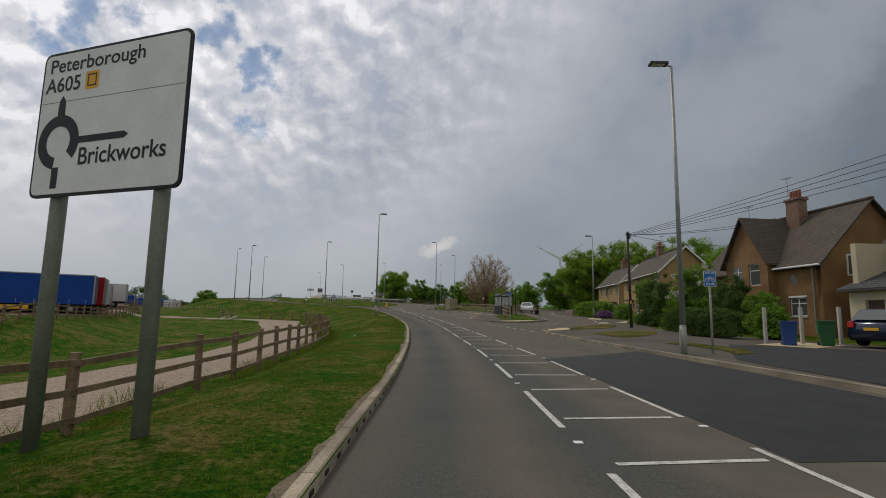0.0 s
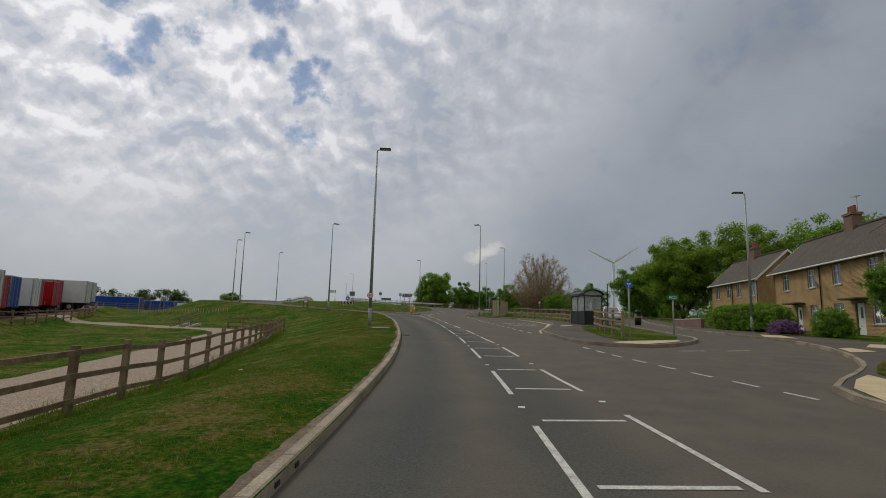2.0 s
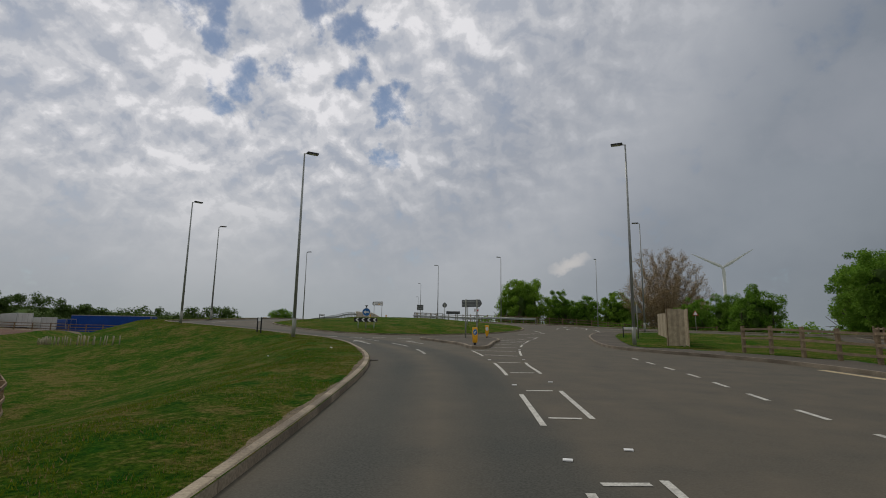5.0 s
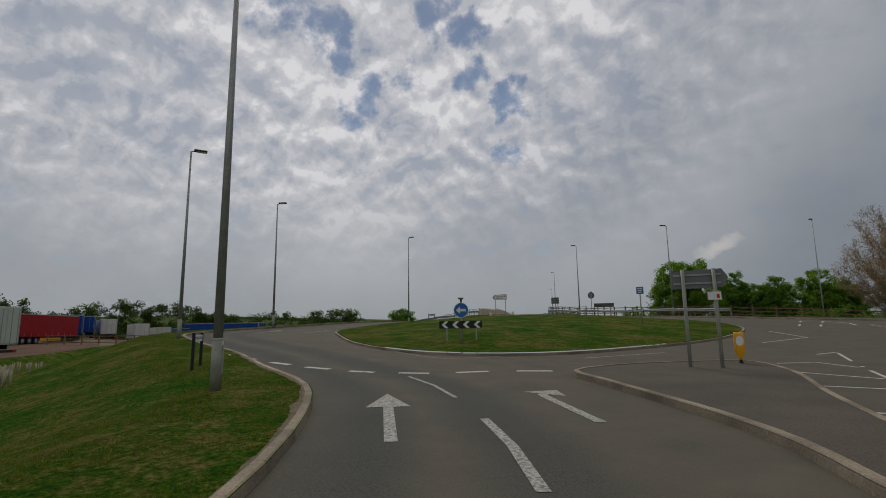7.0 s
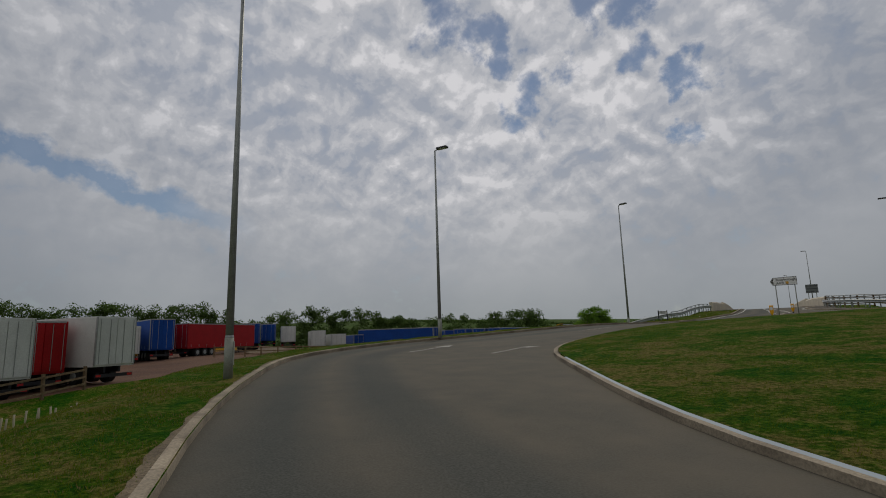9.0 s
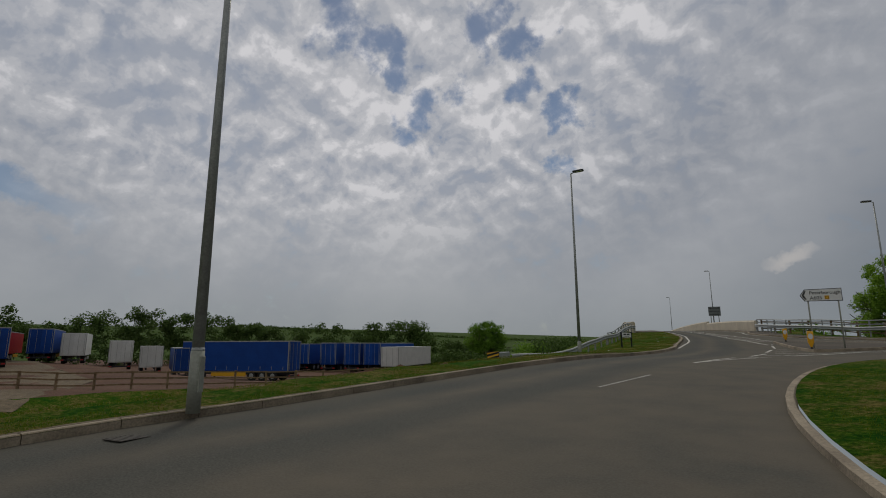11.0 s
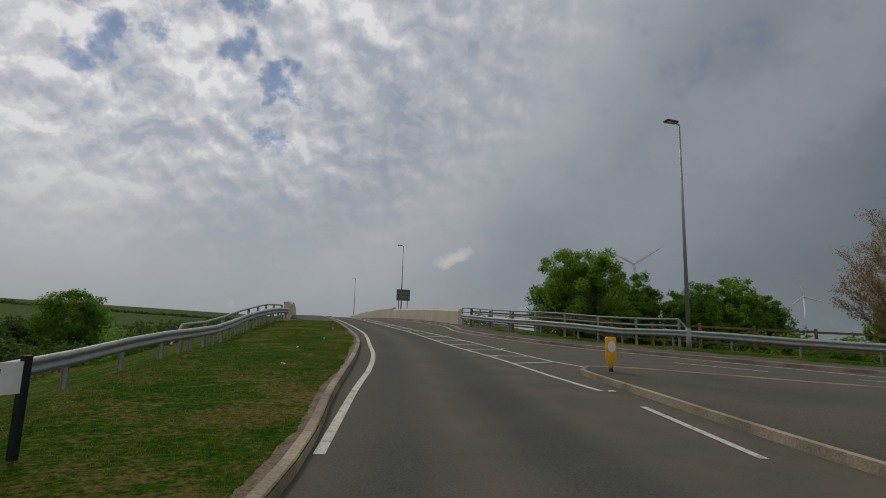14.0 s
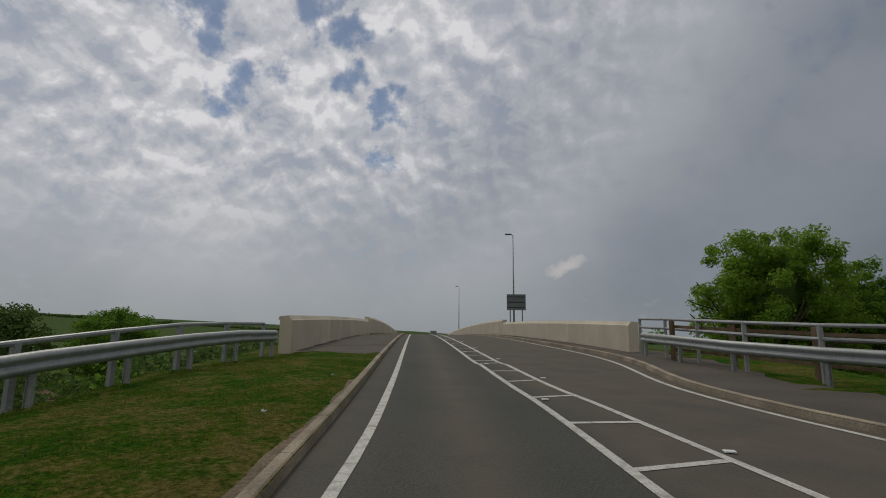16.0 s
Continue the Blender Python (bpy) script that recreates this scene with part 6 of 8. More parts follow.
for c, x, y, h, tall in (("r", -84.5, 99.2, 34.5, 3.7), ("w", -79, 93.2, 90, 3.6), ("w", -79, 90.3, 90, 3.6), ("b", -80.5, 96.6, 92, 4.2), ("w", -92.5, 99.2, 88, 3.6), ("b", -93, 110.5, 76, 3.7),
                         ("w", -101, 119.5, 67, 3.4), ("b", -103, 117, 67, 3.6), ("w", -97.5, 123, 66, 3.3), ("w", -94.5, 125, 66, 3.2), ("b", -92, 127.5, 65, 3.5), ("r", -105, 113.6, 69, 3.2), ("b", -107, 110.5, 69, 3.5), ("w", -108, 107, 70, 3.5), ("b", -109, 103.5, 72, 3.5), ("b", -110, 99.5, 74, 3.6),
                         ("b", -80.6, 133.8, 112, 4.0), ("w", -80.4, 149.6, 18, 3.2), ("b", -85.0, 151.0, 18, 3.8), ("b", -88.4, 150.4, 18, 3.8), ("b", -92.4, 149.4, 19, 3.9), ("b", -97, 148.2, 21, 3.7), ("w", -93, 141, 60, 3.6)):
    put_trailer(c, x, y, h, tall + (0.35 if y > 130 else 0), 1.0 if y > 130 else 0.9)
surface_patch("yard_track", [(-62, 104), (-75, 112), (-110, 118), (-150, 122), (-150, 116), (-112, 111), (-78, 106), (-63, 99)], SOIL, "paler vehicle track across the yard", 0.03, land_z)


# ---------------------------------------------------------------- plants
def leaf_material(name, a, b, sheen=0.25):
    """Leaves: each one its own shade, and letting a little light through."""
    m = bpy.data.materials.new(name)
    m.use_nodes = True
    nt = m.node_tree
    N, Lk = nt.nodes.new, nt.links.new
    bs, out = nt.nodes["Principled BSDF"], nt.nodes["Material Output"]
    bs.inputs["Roughness"].default_value, bs.inputs["Specular IOR Level"].default_value = 0.7, 0.08
    geo = N("ShaderNodeNewGeometry")
    big = N("ShaderNodeTexNoise")
    big.inputs["Scale"].default_value, big.inputs["Detail"].default_value = 0.35, 3
    Lk(geo.outputs["Position"], big.inputs["Vector"])
    mixv = N("ShaderNodeMath"); mixv.operation = "MULTIPLY_ADD"
    Lk(geo.outputs["Random Per Island"], mixv.inputs[0]); mixv.inputs[1].default_value = 0.55
    Lk(big.outputs[0], mixv.inputs[2])
    r = N("ShaderNodeValToRGB")
    r.color_ramp.elements[0].position, r.color_ramp.elements[1].position = 0.35, 1.0
    r.color_ramp.elements[0].color, r.color_ramp.elements[1].color = (*a, 1), (*b, 1)
    Lk(mixv.outputs[0], r.inputs[0])
    Lk(r.outputs[0], bs.inputs["Base Color"])
    tr = N("ShaderNodeBsdfTranslucent")
    Lk(r.outputs[0], tr.inputs[0])
    mx = N("ShaderNodeMixShader")
    mx.inputs[0].default_value = sheen
    Lk(bs.outputs[0], mx.inputs[1]); Lk(tr.outputs[0], mx.inputs[2]); Lk(mx.outputs[0], out.inputs[0])
    return m


LEAF = leaf_material("green_leaves", (0.08, 0.185, 0.018), (0.195, 0.335, 0.045), 0.46)
LEAF_LIGHT = leaf_material("spring_leaves", (0.11, 0.23, 0.020), (0.25, 0.39, 0.052), 0.5)
LEAF_OLIVE = leaf_material("olive_spring_leaves", (0.12, 0.23, 0.022), (0.28, 0.39, 0.06), 0.5)
# dark-leaved plants; also the painted shade inside crowns, shrubs and hedges
LEAF_DARK_AND_SHADE = leaf_material("dark_leaves_and_inner_shade", (0.0427, 0.0854, 0.0195), (0.1037, 0.1647, 0.0427), 0.35)
TWIG_LEAF = leaf_material("brown_buds", (0.25, 0.175, 0.10), (0.46, 0.35, 0.215), 0.35)
BLOSSOM = leaf_material("white_blossom", (0.45, 0.45, 0.38), (0.7, 0.7, 0.62), 0.2)
PURPLE = leaf_material("purple_blossom", (0.12, 0.06, 0.14), (0.26, 0.14, 0.28), 0.2)
BARK_PALE = material("pale_bark", (0.20, 0.15, 0.10), 0.9, spread=0.3, scale=3, fine=20, bump=0.6, dist=0.03)
BARK = material("bark", (0.11, 0.085, 0.06), 0.9, spread=0.35, scale=3, fine=20, bump=0.8, dist=0.03)


def leaf_cloud(centres, radii, count, size, seed):
    """Vertices and faces of many small leaf blades scattered round the centres."""
    rng = np.random.default_rng(seed)
    which = rng.integers(0, len(centres), count)
    d = rng.normal(size=(count, 3))
    d /= np.linalg.norm(d, axis=1)[:, None]
    rad = radii[which][:, None] * (rng.random(count)[:, None] ** 0.45)
    p = centres[which] + d * rad * np.array([1, 1, 0.8])
    face = d * 0.8 + np.array([0, 0, 0.45]) + rng.normal(size=(count, 3)) * 0.55
    u = np.cross(face, rng.normal(size=(count, 3)))
    u /= np.linalg.norm(u, axis=1)[:, None]
    w = np.cross(face, u)
    w /= np.linalg.norm(w, axis=1)[:, None]
    s = size * rng.uniform(0.6, 1.5, count)[:, None]
    a, b, c, e = p - u * s, p + w * s * 0.55, p + u * s, p - w * s * 0.55
    V = np.stack([a, b, c, e], 1).reshape(-1, 3)
    F = np.arange(count * 4).reshape(-1, 4)
    return V, F


def mesh_from(name, V, F, mat, parent=None, label=""):
    me = bpy.data.meshes.new(name)
    me.from_pydata(V.tolist(), [], F.tolist())
    me.materials.append(mat)
    ob = new(name, me)
    if parent:
        ob.parent = parent
    if label:
        ob["label"] = label
    return ob


def branches(rng, start, direction, length, radius, depth, out, spread=0.55, kids=3):
    """A limb and the smaller limbs that grow from it."""
    steps = 3
    p, d = Vector(start), Vector(direction).normalized()
    for k in range(steps):
        q = p + d * (length / steps)
        out.append((p.copy(), q.copy(), radius * (1 - 0.25 * k / steps), radius * (1 - 0.25 * (k + 1) / steps), depth))
        p = q
        d = (d + Vector(rng.normal(size=3)) * 0.12 + Vector((0, 0, 0.05))).normalized()
        if depth > 0 and k >= 1 or depth > 0 and k == steps - 1:
            for _ in range(kids if k == steps - 1 else 1):
                t = (d + Vector(rng.normal(size=3)) * spread).normalized()
                t.z = max(t.z, -0.05)
                branches(rng, p, t, length * rng.uniform(0.6, 0.8), radius * 0.55, depth - 1, out, spread, kids)


def limb_mesh(segs, sides=5):
    V, F = [], []
    for a, b, r0, r1, _ in segs:
        d = (b - a).normalized()
        x = d.orthogonal().normalized()
        y = d.cross(x)
        s = len(V)
        for c, r in ((a, r0), (b, r1)):
            for k in range(sides):
                t = 2 * math.pi * k / sides
                V.append(tuple(c + x * (r * math.cos(t)) + y * (r * math.sin(t))))
        for k in range(sides):
            F.append((s + k, s + (k + 1) % sides, s + sides + (k + 1) % sides, s + sides + k))
    return np.array(V), np.array(F)


def tree(x, y, z, height, spread, label, leaf, seed, count=7000, size=0.22, stout=1.0, low=0.12):
    """A tapered trunk with limbs and a lumpy crown of single leaf blades."""
    rng = np.random.default_rng(seed)
    ob = thing("tree", pose(x, y, z), label, "tree", "roadside trees")
    segs = []
    top = height * low
    segs.append((Vector((0, 0, -0.5)), Vector((0, 0, top)), (height * 0.022 + 0.08) * stout, (height * 0.017 + 0.05) * stout, 9))
    for k in range(6):
        a = k * 1.05 + rng.uniform(-0.3, 0.3)
        branches(rng, (0, 0, top * rng.uniform(0.7, 1.0)), (math.cos(a) * spread / height * 1.3, math.sin(a) * spread / height * 1.3, 1.0), height * 0.3, (height * 0.010 + 0.03) * stout, 2, segs, 0.5, 2)
    V, F = limb_mesh(segs)
    mesh_from("trunk", V, F, BARK, ob, "grey-brown trunk and limbs")
    n = 240
    dirs = rng.normal(size=(n, 3)); dirs /= np.linalg.norm(dirs, axis=1)[:, None]
    rr = rng.uniform(0.42, 0.92, n)[:, None]
    mid = np.array([0, 0, height * (0.5 + low * 0.42)])
    semi = np.array([spread, spread, height * (0.5 - low * 0.42)])
    swell = np.array([1 + 0.30 * noise.noise(Vector(q * 1.4) + Vector((seed, 0, 0))) for q in dirs])[:, None]
    lumps = mid + dirs * rr * semi * swell
    keep = (lumps[:, 2] > height * low * 0.8) & (lumps[:, 2] < height * 0.95)
    centres = lumps[keep]
    radii = rng.uniform(0.11, 0.22, len(centres)) * spread
    V, F = leaf_cloud(centres, radii, int(count * 4.2), size * 0.62, seed + 1)
    mesh_from("crown", V, F, leaf, ob, "uneven crown of small leaves")
    # closed dark shell: the crown's inner shade put into colour, not real leaves
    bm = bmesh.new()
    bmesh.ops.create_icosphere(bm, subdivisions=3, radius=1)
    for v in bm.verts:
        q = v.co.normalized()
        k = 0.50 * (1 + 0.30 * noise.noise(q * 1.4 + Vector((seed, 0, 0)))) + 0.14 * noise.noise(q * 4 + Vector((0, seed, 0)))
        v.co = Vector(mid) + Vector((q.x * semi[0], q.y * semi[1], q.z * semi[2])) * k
    part("inner_foliage", bm, LEAF_DARK_AND_SHADE, ob)
    return ob


def bare_tree(x, y, z, height, spread, label, seed):
    """A low-forking tree: a fan of slender limbs under a round dome of fine twigs."""
    rng = np.random.default_rng(seed)
    ob = thing("tree", pose(x, y, z), label, "tree", "roadside trees")
    fork, mid, up = height * 0.09, height * 0.50, height * 0.50
    segs = [(Vector((0, 0, -0.5)), Vector((0, 0, fork * 1.2)), 0.42, 0.34, 9)]
    twigs = []
    for k in range(46):
        a = k * 2.39996 + rng.uniform(-0.2, 0.2)
        e = math.acos(1 - 1.12 * (k + 0.5) / 46)                # from the top of the dome down to its sides
        tip = Vector((math.cos(a) * math.sin(e) * spread, math.sin(a) * math.sin(e) * spread, mid + math.cos(e) * up)) * rng.uniform(0.9, 1.0)
        root = Vector((0, 0, fork * rng.uniform(0.6, 1.3)))
        knee = root.lerp(tip, 0.45) + Vector((tip.x * -0.10, tip.y * -0.10, height * 0.03))
        n, last, r = 9, root, rng.uniform(0.055, 0.10)
        for i in range(1, n + 1):
            t = i / n
            p = root.lerp(knee, t).lerp(knee.lerp(tip, t), t) + Vector(rng.normal(size=3)) * 0.12
            segs.append((last, p, r * (1 - 0.85 * (t - 1 / n)), r * (1 - 0.85 * t), 2))
            if i > 2:
                for _ in range(5):
                    d = ((p - last).normalized() + Vector(rng.normal(size=3)) * 0.42 + Vector((0, 0, 0.15))).normalized()
                    branches(rng, p, d, height * rng.uniform(0.045, 0.085), 0.022, 1, twigs, 0.45, 2)
            last = p
    V, F = limb_mesh(segs, 5)
    mesh_from("trunk", V, F, BARK_PALE, ob, "bare grey-brown trunk and limbs")
    V, F = limb_mesh([(a, b, max(r0, 0.014), max(r1, 0.012), d) for a, b, r0, r1, d in twigs], 3)
    mesh_from("twig_dome", V, F, BARK_PALE, ob, "dome of fine pale tan twigs")
    ends = np.array([tuple(q[1]) for q in twigs])
    V, F = leaf_cloud(ends, np.full(len(ends), 0.6), 110000, 0.085, seed)
    mesh_from("crown", V, F, TWIG_LEAF, ob, "thin haze of brown buds")
    return ob


def bush(name, x, y, z, rx, ry, h, leaf, label, seed, count=2500, size=0.09, heading=0.0, square=False, extra=None):
    """A shrub or clipped hedge: leaf blades round a solid filler coloured as inner shade."""
    rng = np.random.default_rng(seed)
    ob = thing(name, pose(x, y, z, 0, 0, heading), label, "hedge" if square else "shrub")
    n = 900 if square else 240
    if square:
        c = np.column_stack([rng.uniform(-rx, rx, n), rng.uniform(-ry, ry, n), rng.uniform(0.05, h - 0.12, n)])
        side = rng.integers(0, 4, n)
        c[side == 0, 1] = -ry; c[side == 1, 2] = h - 0.1; c[side == 2, 1] = ry
        c[:, 2] -= 0.22 * h * (np.abs(c[:, 0] / rx) ** 6 + np.abs(c[:, 1] / ry) ** 4) * (c[:, 2] > h * 0.7)
        radii = rng.uniform(0.1, 0.24, n)
    else:
        d = rng.normal(size=(n, 3)); d[:, 2] = np.abs(d[:, 2]); d /= np.linalg.norm(d, axis=1)[:, None]
        c = d * rng.uniform(0.45, 0.95, (n, 1)) * np.array([rx, ry, h * 0.92]) + np.array([0, 0, 0.08])
        radii = rng.uniform(0.10, 0.26, n) * min(rx, ry, h)
    V, F = leaf_cloud(c, radii, int(count * 2.2), size * 0.78, seed + 5)
    V[:, 2] = np.maximum(V[:, 2], 0.0)
    mesh_from("foliage", V, F, leaf, ob)
    # solid dark filler stands in for the shade between the leaves
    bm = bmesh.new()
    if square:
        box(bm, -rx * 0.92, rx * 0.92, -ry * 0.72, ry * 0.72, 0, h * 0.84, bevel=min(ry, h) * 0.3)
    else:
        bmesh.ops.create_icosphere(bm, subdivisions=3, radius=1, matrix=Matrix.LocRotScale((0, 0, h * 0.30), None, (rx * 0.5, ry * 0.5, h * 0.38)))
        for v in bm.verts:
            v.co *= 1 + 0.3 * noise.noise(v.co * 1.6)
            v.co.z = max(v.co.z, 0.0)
    part("core", bm, LEAF_DARK_AND_SHADE, ob)
    if extra:
        V, F = leaf_cloud(c[c[:, 2] > h * 0.35][::3] + np.array([-rx * 0.12, 0, 0]), np.full(len(c[c[:, 2] > h * 0.35][::3]), 0.22), 1300, 0.075, seed + 9)
        mesh_from("blossom", V, F, extra, ob, "sprays of small flowers")
    return ob


for i, (x, y, h, s, lf, label, n, sz) in enumerate((
        (-19.5, 203, 19.0, 8.0, LEAF_LIGHT, "large fresh green broadleaf tree behind the road", 16000, 0.26),
        (-9, 207, 15.0, 5.2, LEAF, "dark green broadleaf tree", 8000, 0.24), (-2, 203, 13.2, 5.0, LEAF, "dark green broadleaf tree", 8000, 0.24),
        (6, 206, 14.0, 5.0, LEAF_LIGHT, "fresh green broadleaf tree", 8000, 0.24), (11, 207, 12.0, 5.0, LEAF, "dark green broadleaf tree", 8000, 0.24), (26, 199, 11.5, 5.0, LEAF_LIGHT, "fresh green broadleaf tree", 8000, 0.24),
        (30, 188, 12.0, 5.0, LEAF, "dark green broadleaf tree", 7000, 0.24), (18, 165, 9.0, 3.8, LEAF, "dark green broadleaf tree", 6000, 0.2), (25, 152, 10.5, 4.5, LEAF, "dark green broadleaf tree", 7000, 0.2),
        (27.5, 98, 12.8, 6.2, LEAF_OLIVE, "spreading tree in young olive-green leaf", 16000, 0.19), (34, 91, 13.2, 6.5, LEAF_OLIVE, "spreading tree in young olive-green leaf", 14000, 0.2),
        (25.5, 112, 9.6, 4.6, LEAF, "dark green broadleaf tree beside a lane", 9000, 0.2), (39, 82, 13.0, 6.0, LEAF_LIGHT, "fresh green tree behind houses", 12000, 0.2), (41, 68, 11.5, 5.5, LEAF_LIGHT, "fresh green tree behind houses", 11000, 0.2),
        (31, 128, 12, 5, LEAF, "dark green broadleaf tree", 7000, 0.22), (38, 140, 13, 5.5, LEAF, "dark green broadleaf tree", 7000, 0.22), (44, 158, 12, 5, LEAF_LIGHT, "fresh green broadleaf tree", 7000, 0.22))):
    z = land(x, y)
    tree(x, y, z, h + (2.5 - z if y > 118 else 0), s, label, lf, 20 + i, n, sz, low=0.04)
bare_tree(15.5, 181, land(15.5, 181), 22.6 - land(15.5, 181), 8.3, "bare-branched brown tree just coming into bud", 77)
for i, (x, y, h, s, lf) in enumerate(((-84, 182, 9.6, 4.6, LEAF), (-90.5, 190, 6.5, 3.6, LEAF_DARK_AND_SHADE), (-101, 196, 6.0, 4.0, LEAF_DARK_AND_SHADE))):
    tree(x, y, land(x, y), h, s, "scrubby tree beside farm fields", lf, 140 + i, 7000, 0.17, low=0.15)


def hedgerow(name, line, low, high, leaf, label, seed, per=90, size=0.3, width=3.0):
    """A far, uneven belt of scrub and small trees."""
    rng = np.random.default_rng(seed)
    pts = cut(spline(line, 4), 3.0)
    zs = land_z([p.x for p in pts], [p.y for p in pts])
    C, R = [], []
    for p, z in zip(pts, zs):
        h = low + (high - low) * min(1.2, max(0, 0.5 + 1.1 * noise.noise(Vector((p.x * 0.06, p.y * 0.06, seed))) + 0.5 * noise.noise(Vector((p.x * 0.2, p.y * 0.2, seed)))))
        for k in range(16):
            f = rng.random() ** 0.85
            C.append((p.x + rng.normal() * width * 0.45, p.y + rng.normal() * width * 0.45, z + max(0.1, h - width * 0.3) * f))
            R.append(width * rng.uniform(0.28, 0.42))
    V, F = leaf_cloud(np.array(C), np.array(R), per * len(pts), size, seed)
    return tagged(mesh_from(name, V, F, leaf), label, "hedgerow", kind="stuff")


hedgerow("hedgerow", [(-104, 190), (-125, 184), (-140, 165), (-148, 140), (-150, 110), (-146, 70), (-135, 30), (-115, 0)], 8.0, 13.0, LEAF_DARK_AND_SHADE, "dark uneven hedgerow and scrub behind the yard", 5, 1900, 0.24, 4.5)
hedgerow("hedgerow", [(-76, 168), (-90, 172), (-106, 172), (-122, 164), (-136, 148)], 2.6, 5.0, LEAF_DARK_AND_SHADE, "dark scrub behind the parked trailers", 15, 800, 0.2, 3.6)
hedgerow("hedgerow", [(-64, 166), (-69, 182), (-76, 205), (-92, 250)], 1.4, 2.6, LEAF_DARK_AND_SHADE, "low dark scrub below the road bank", 6, 360, 0.2, 3.0)
hedgerow("hedgerow", [(-68, 170), (-80, 182), (-98, 190)], 2.0, 3.8, LEAF, "green scrub below the road bank", 7, 600, 0.2, 3.5)
hedgerow("wood", [(48, 120), (52, 150), (46, 185), (20, 225), (-30, 240), (-34, 225)], 6, 9.5, LEAF, "belt of green woodland behind the road", 8, 700, 0.32, 5.0)
hedgerow("hedgerow", [(-16, 199), (-4, 199), (10, 196), (24, 189), (34, 180)], 5.5, 8.5, LEAF, "belt of mixed green scrub behind the timber fence", 21, 900, 0.24, 4.0)
hedgerow("hedgerow", [(-1800, 1200), (-1200, 1500), (-600, 1700), (0, 1750), (600, 1600)], 6, 12, LEAF_DARK_AND_SHADE, "distant line of trees across the fields", 9, 10, 3.0, 10)
hedgerow("hedgerow", [(-900, 300), (-700, 600), (-500, 700), (-250, 760)], 4, 8, LEAF_DARK_AND_SHADE, "distant hedge across the fields", 10, 16, 1.6, 7)

# gardens
for i, (x, y, rx, ry, h, head) in enumerate(((13.9, 26.8, 1.7, 0.5, 1.4, -78), (14.6, 30.6, 1.6, 0.5, 1.5, -80))):
    bush("garden_hedge", x, y, land(x, y), rx, ry, h, LEAF_DARK_AND_SHADE, "clipped green garden hedge beside the footway", 200 + i, 5200, 0.06, head, True)
bush("flowering_bush", 17.0, 34.6, land(17, 34.6), 1.9, 2.4, 5.4, LEAF, "tall bush with sprays of white blossom", 210, 9000, 0.08, 0, False, BLOSSOM)
bush("tall_shrub", 16.3, 38.6, land(16.3, 38.6), 1.7, 2.4, 4.5, LEAF_DARK_AND_SHADE, "tall dark evergreen shrub", 211, 8000, 0.08)
bush("tall_shrub", 17.6, 31.2, land(17.6, 31.2), 1.5, 1.8, 3.9, LEAF_DARK_AND_SHADE, "tall dark evergreen shrub", 212, 7000, 0.08)
bush("garden_shrub", 16.2, 25.2, land(16.2, 25.2), 0.85, 0.9, 2.0, LEAF, "rounded green garden shrub beside a drive", 230, 6000, 0.06)
bush("tall_shrub", 17.9, 28.6, land(17.9, 28.6), 1.3, 1.5, 2.8, LEAF, "dark green garden shrub", 213, 6000, 0.07)
bush("garden_hedge", 16.9, 57.2, land(16.9, 57.2), 3.0, 0.8, 1.75, LEAF_LIGHT, "clipped bright green garden hedge", 214, 9000, 0.06, -76, True)
bush("garden_hedge", 18.3, 44.9, land(18.3, 44.9), 1.6, 0.5, 0.85, LEAF_OLIVE, "low yellow-green garden hedge", 215, 3500, 0.05, -65, True)
bush("garden_shrub", 16.5, 52.4, land(16.5, 52.4), 0.95, 1.0, 0.8, PURPLE, "low shrub covered in purple flowers", 216, 3500, 0.05)
bush("garden_shrub", 17.9, 50.6, land(17.9, 50.6), 1.1, 1.1, 1.7, LEAF, "leafy green garden shrub", 217, 3500, 0.06)
bush("garden_shrub", 16.2, 40.6, land(16.2, 40.6), 1.6, 1.5, 1.0, LEAF, "low leafy shrub beside the footway", 218, 4000, 0.06)
tree(19.0, 48.2, land(19, 48.2), 4.2, 1.1, "slim young garden tree", LEAF, 219, 2600, 0.07, 0.3, low=0.3)


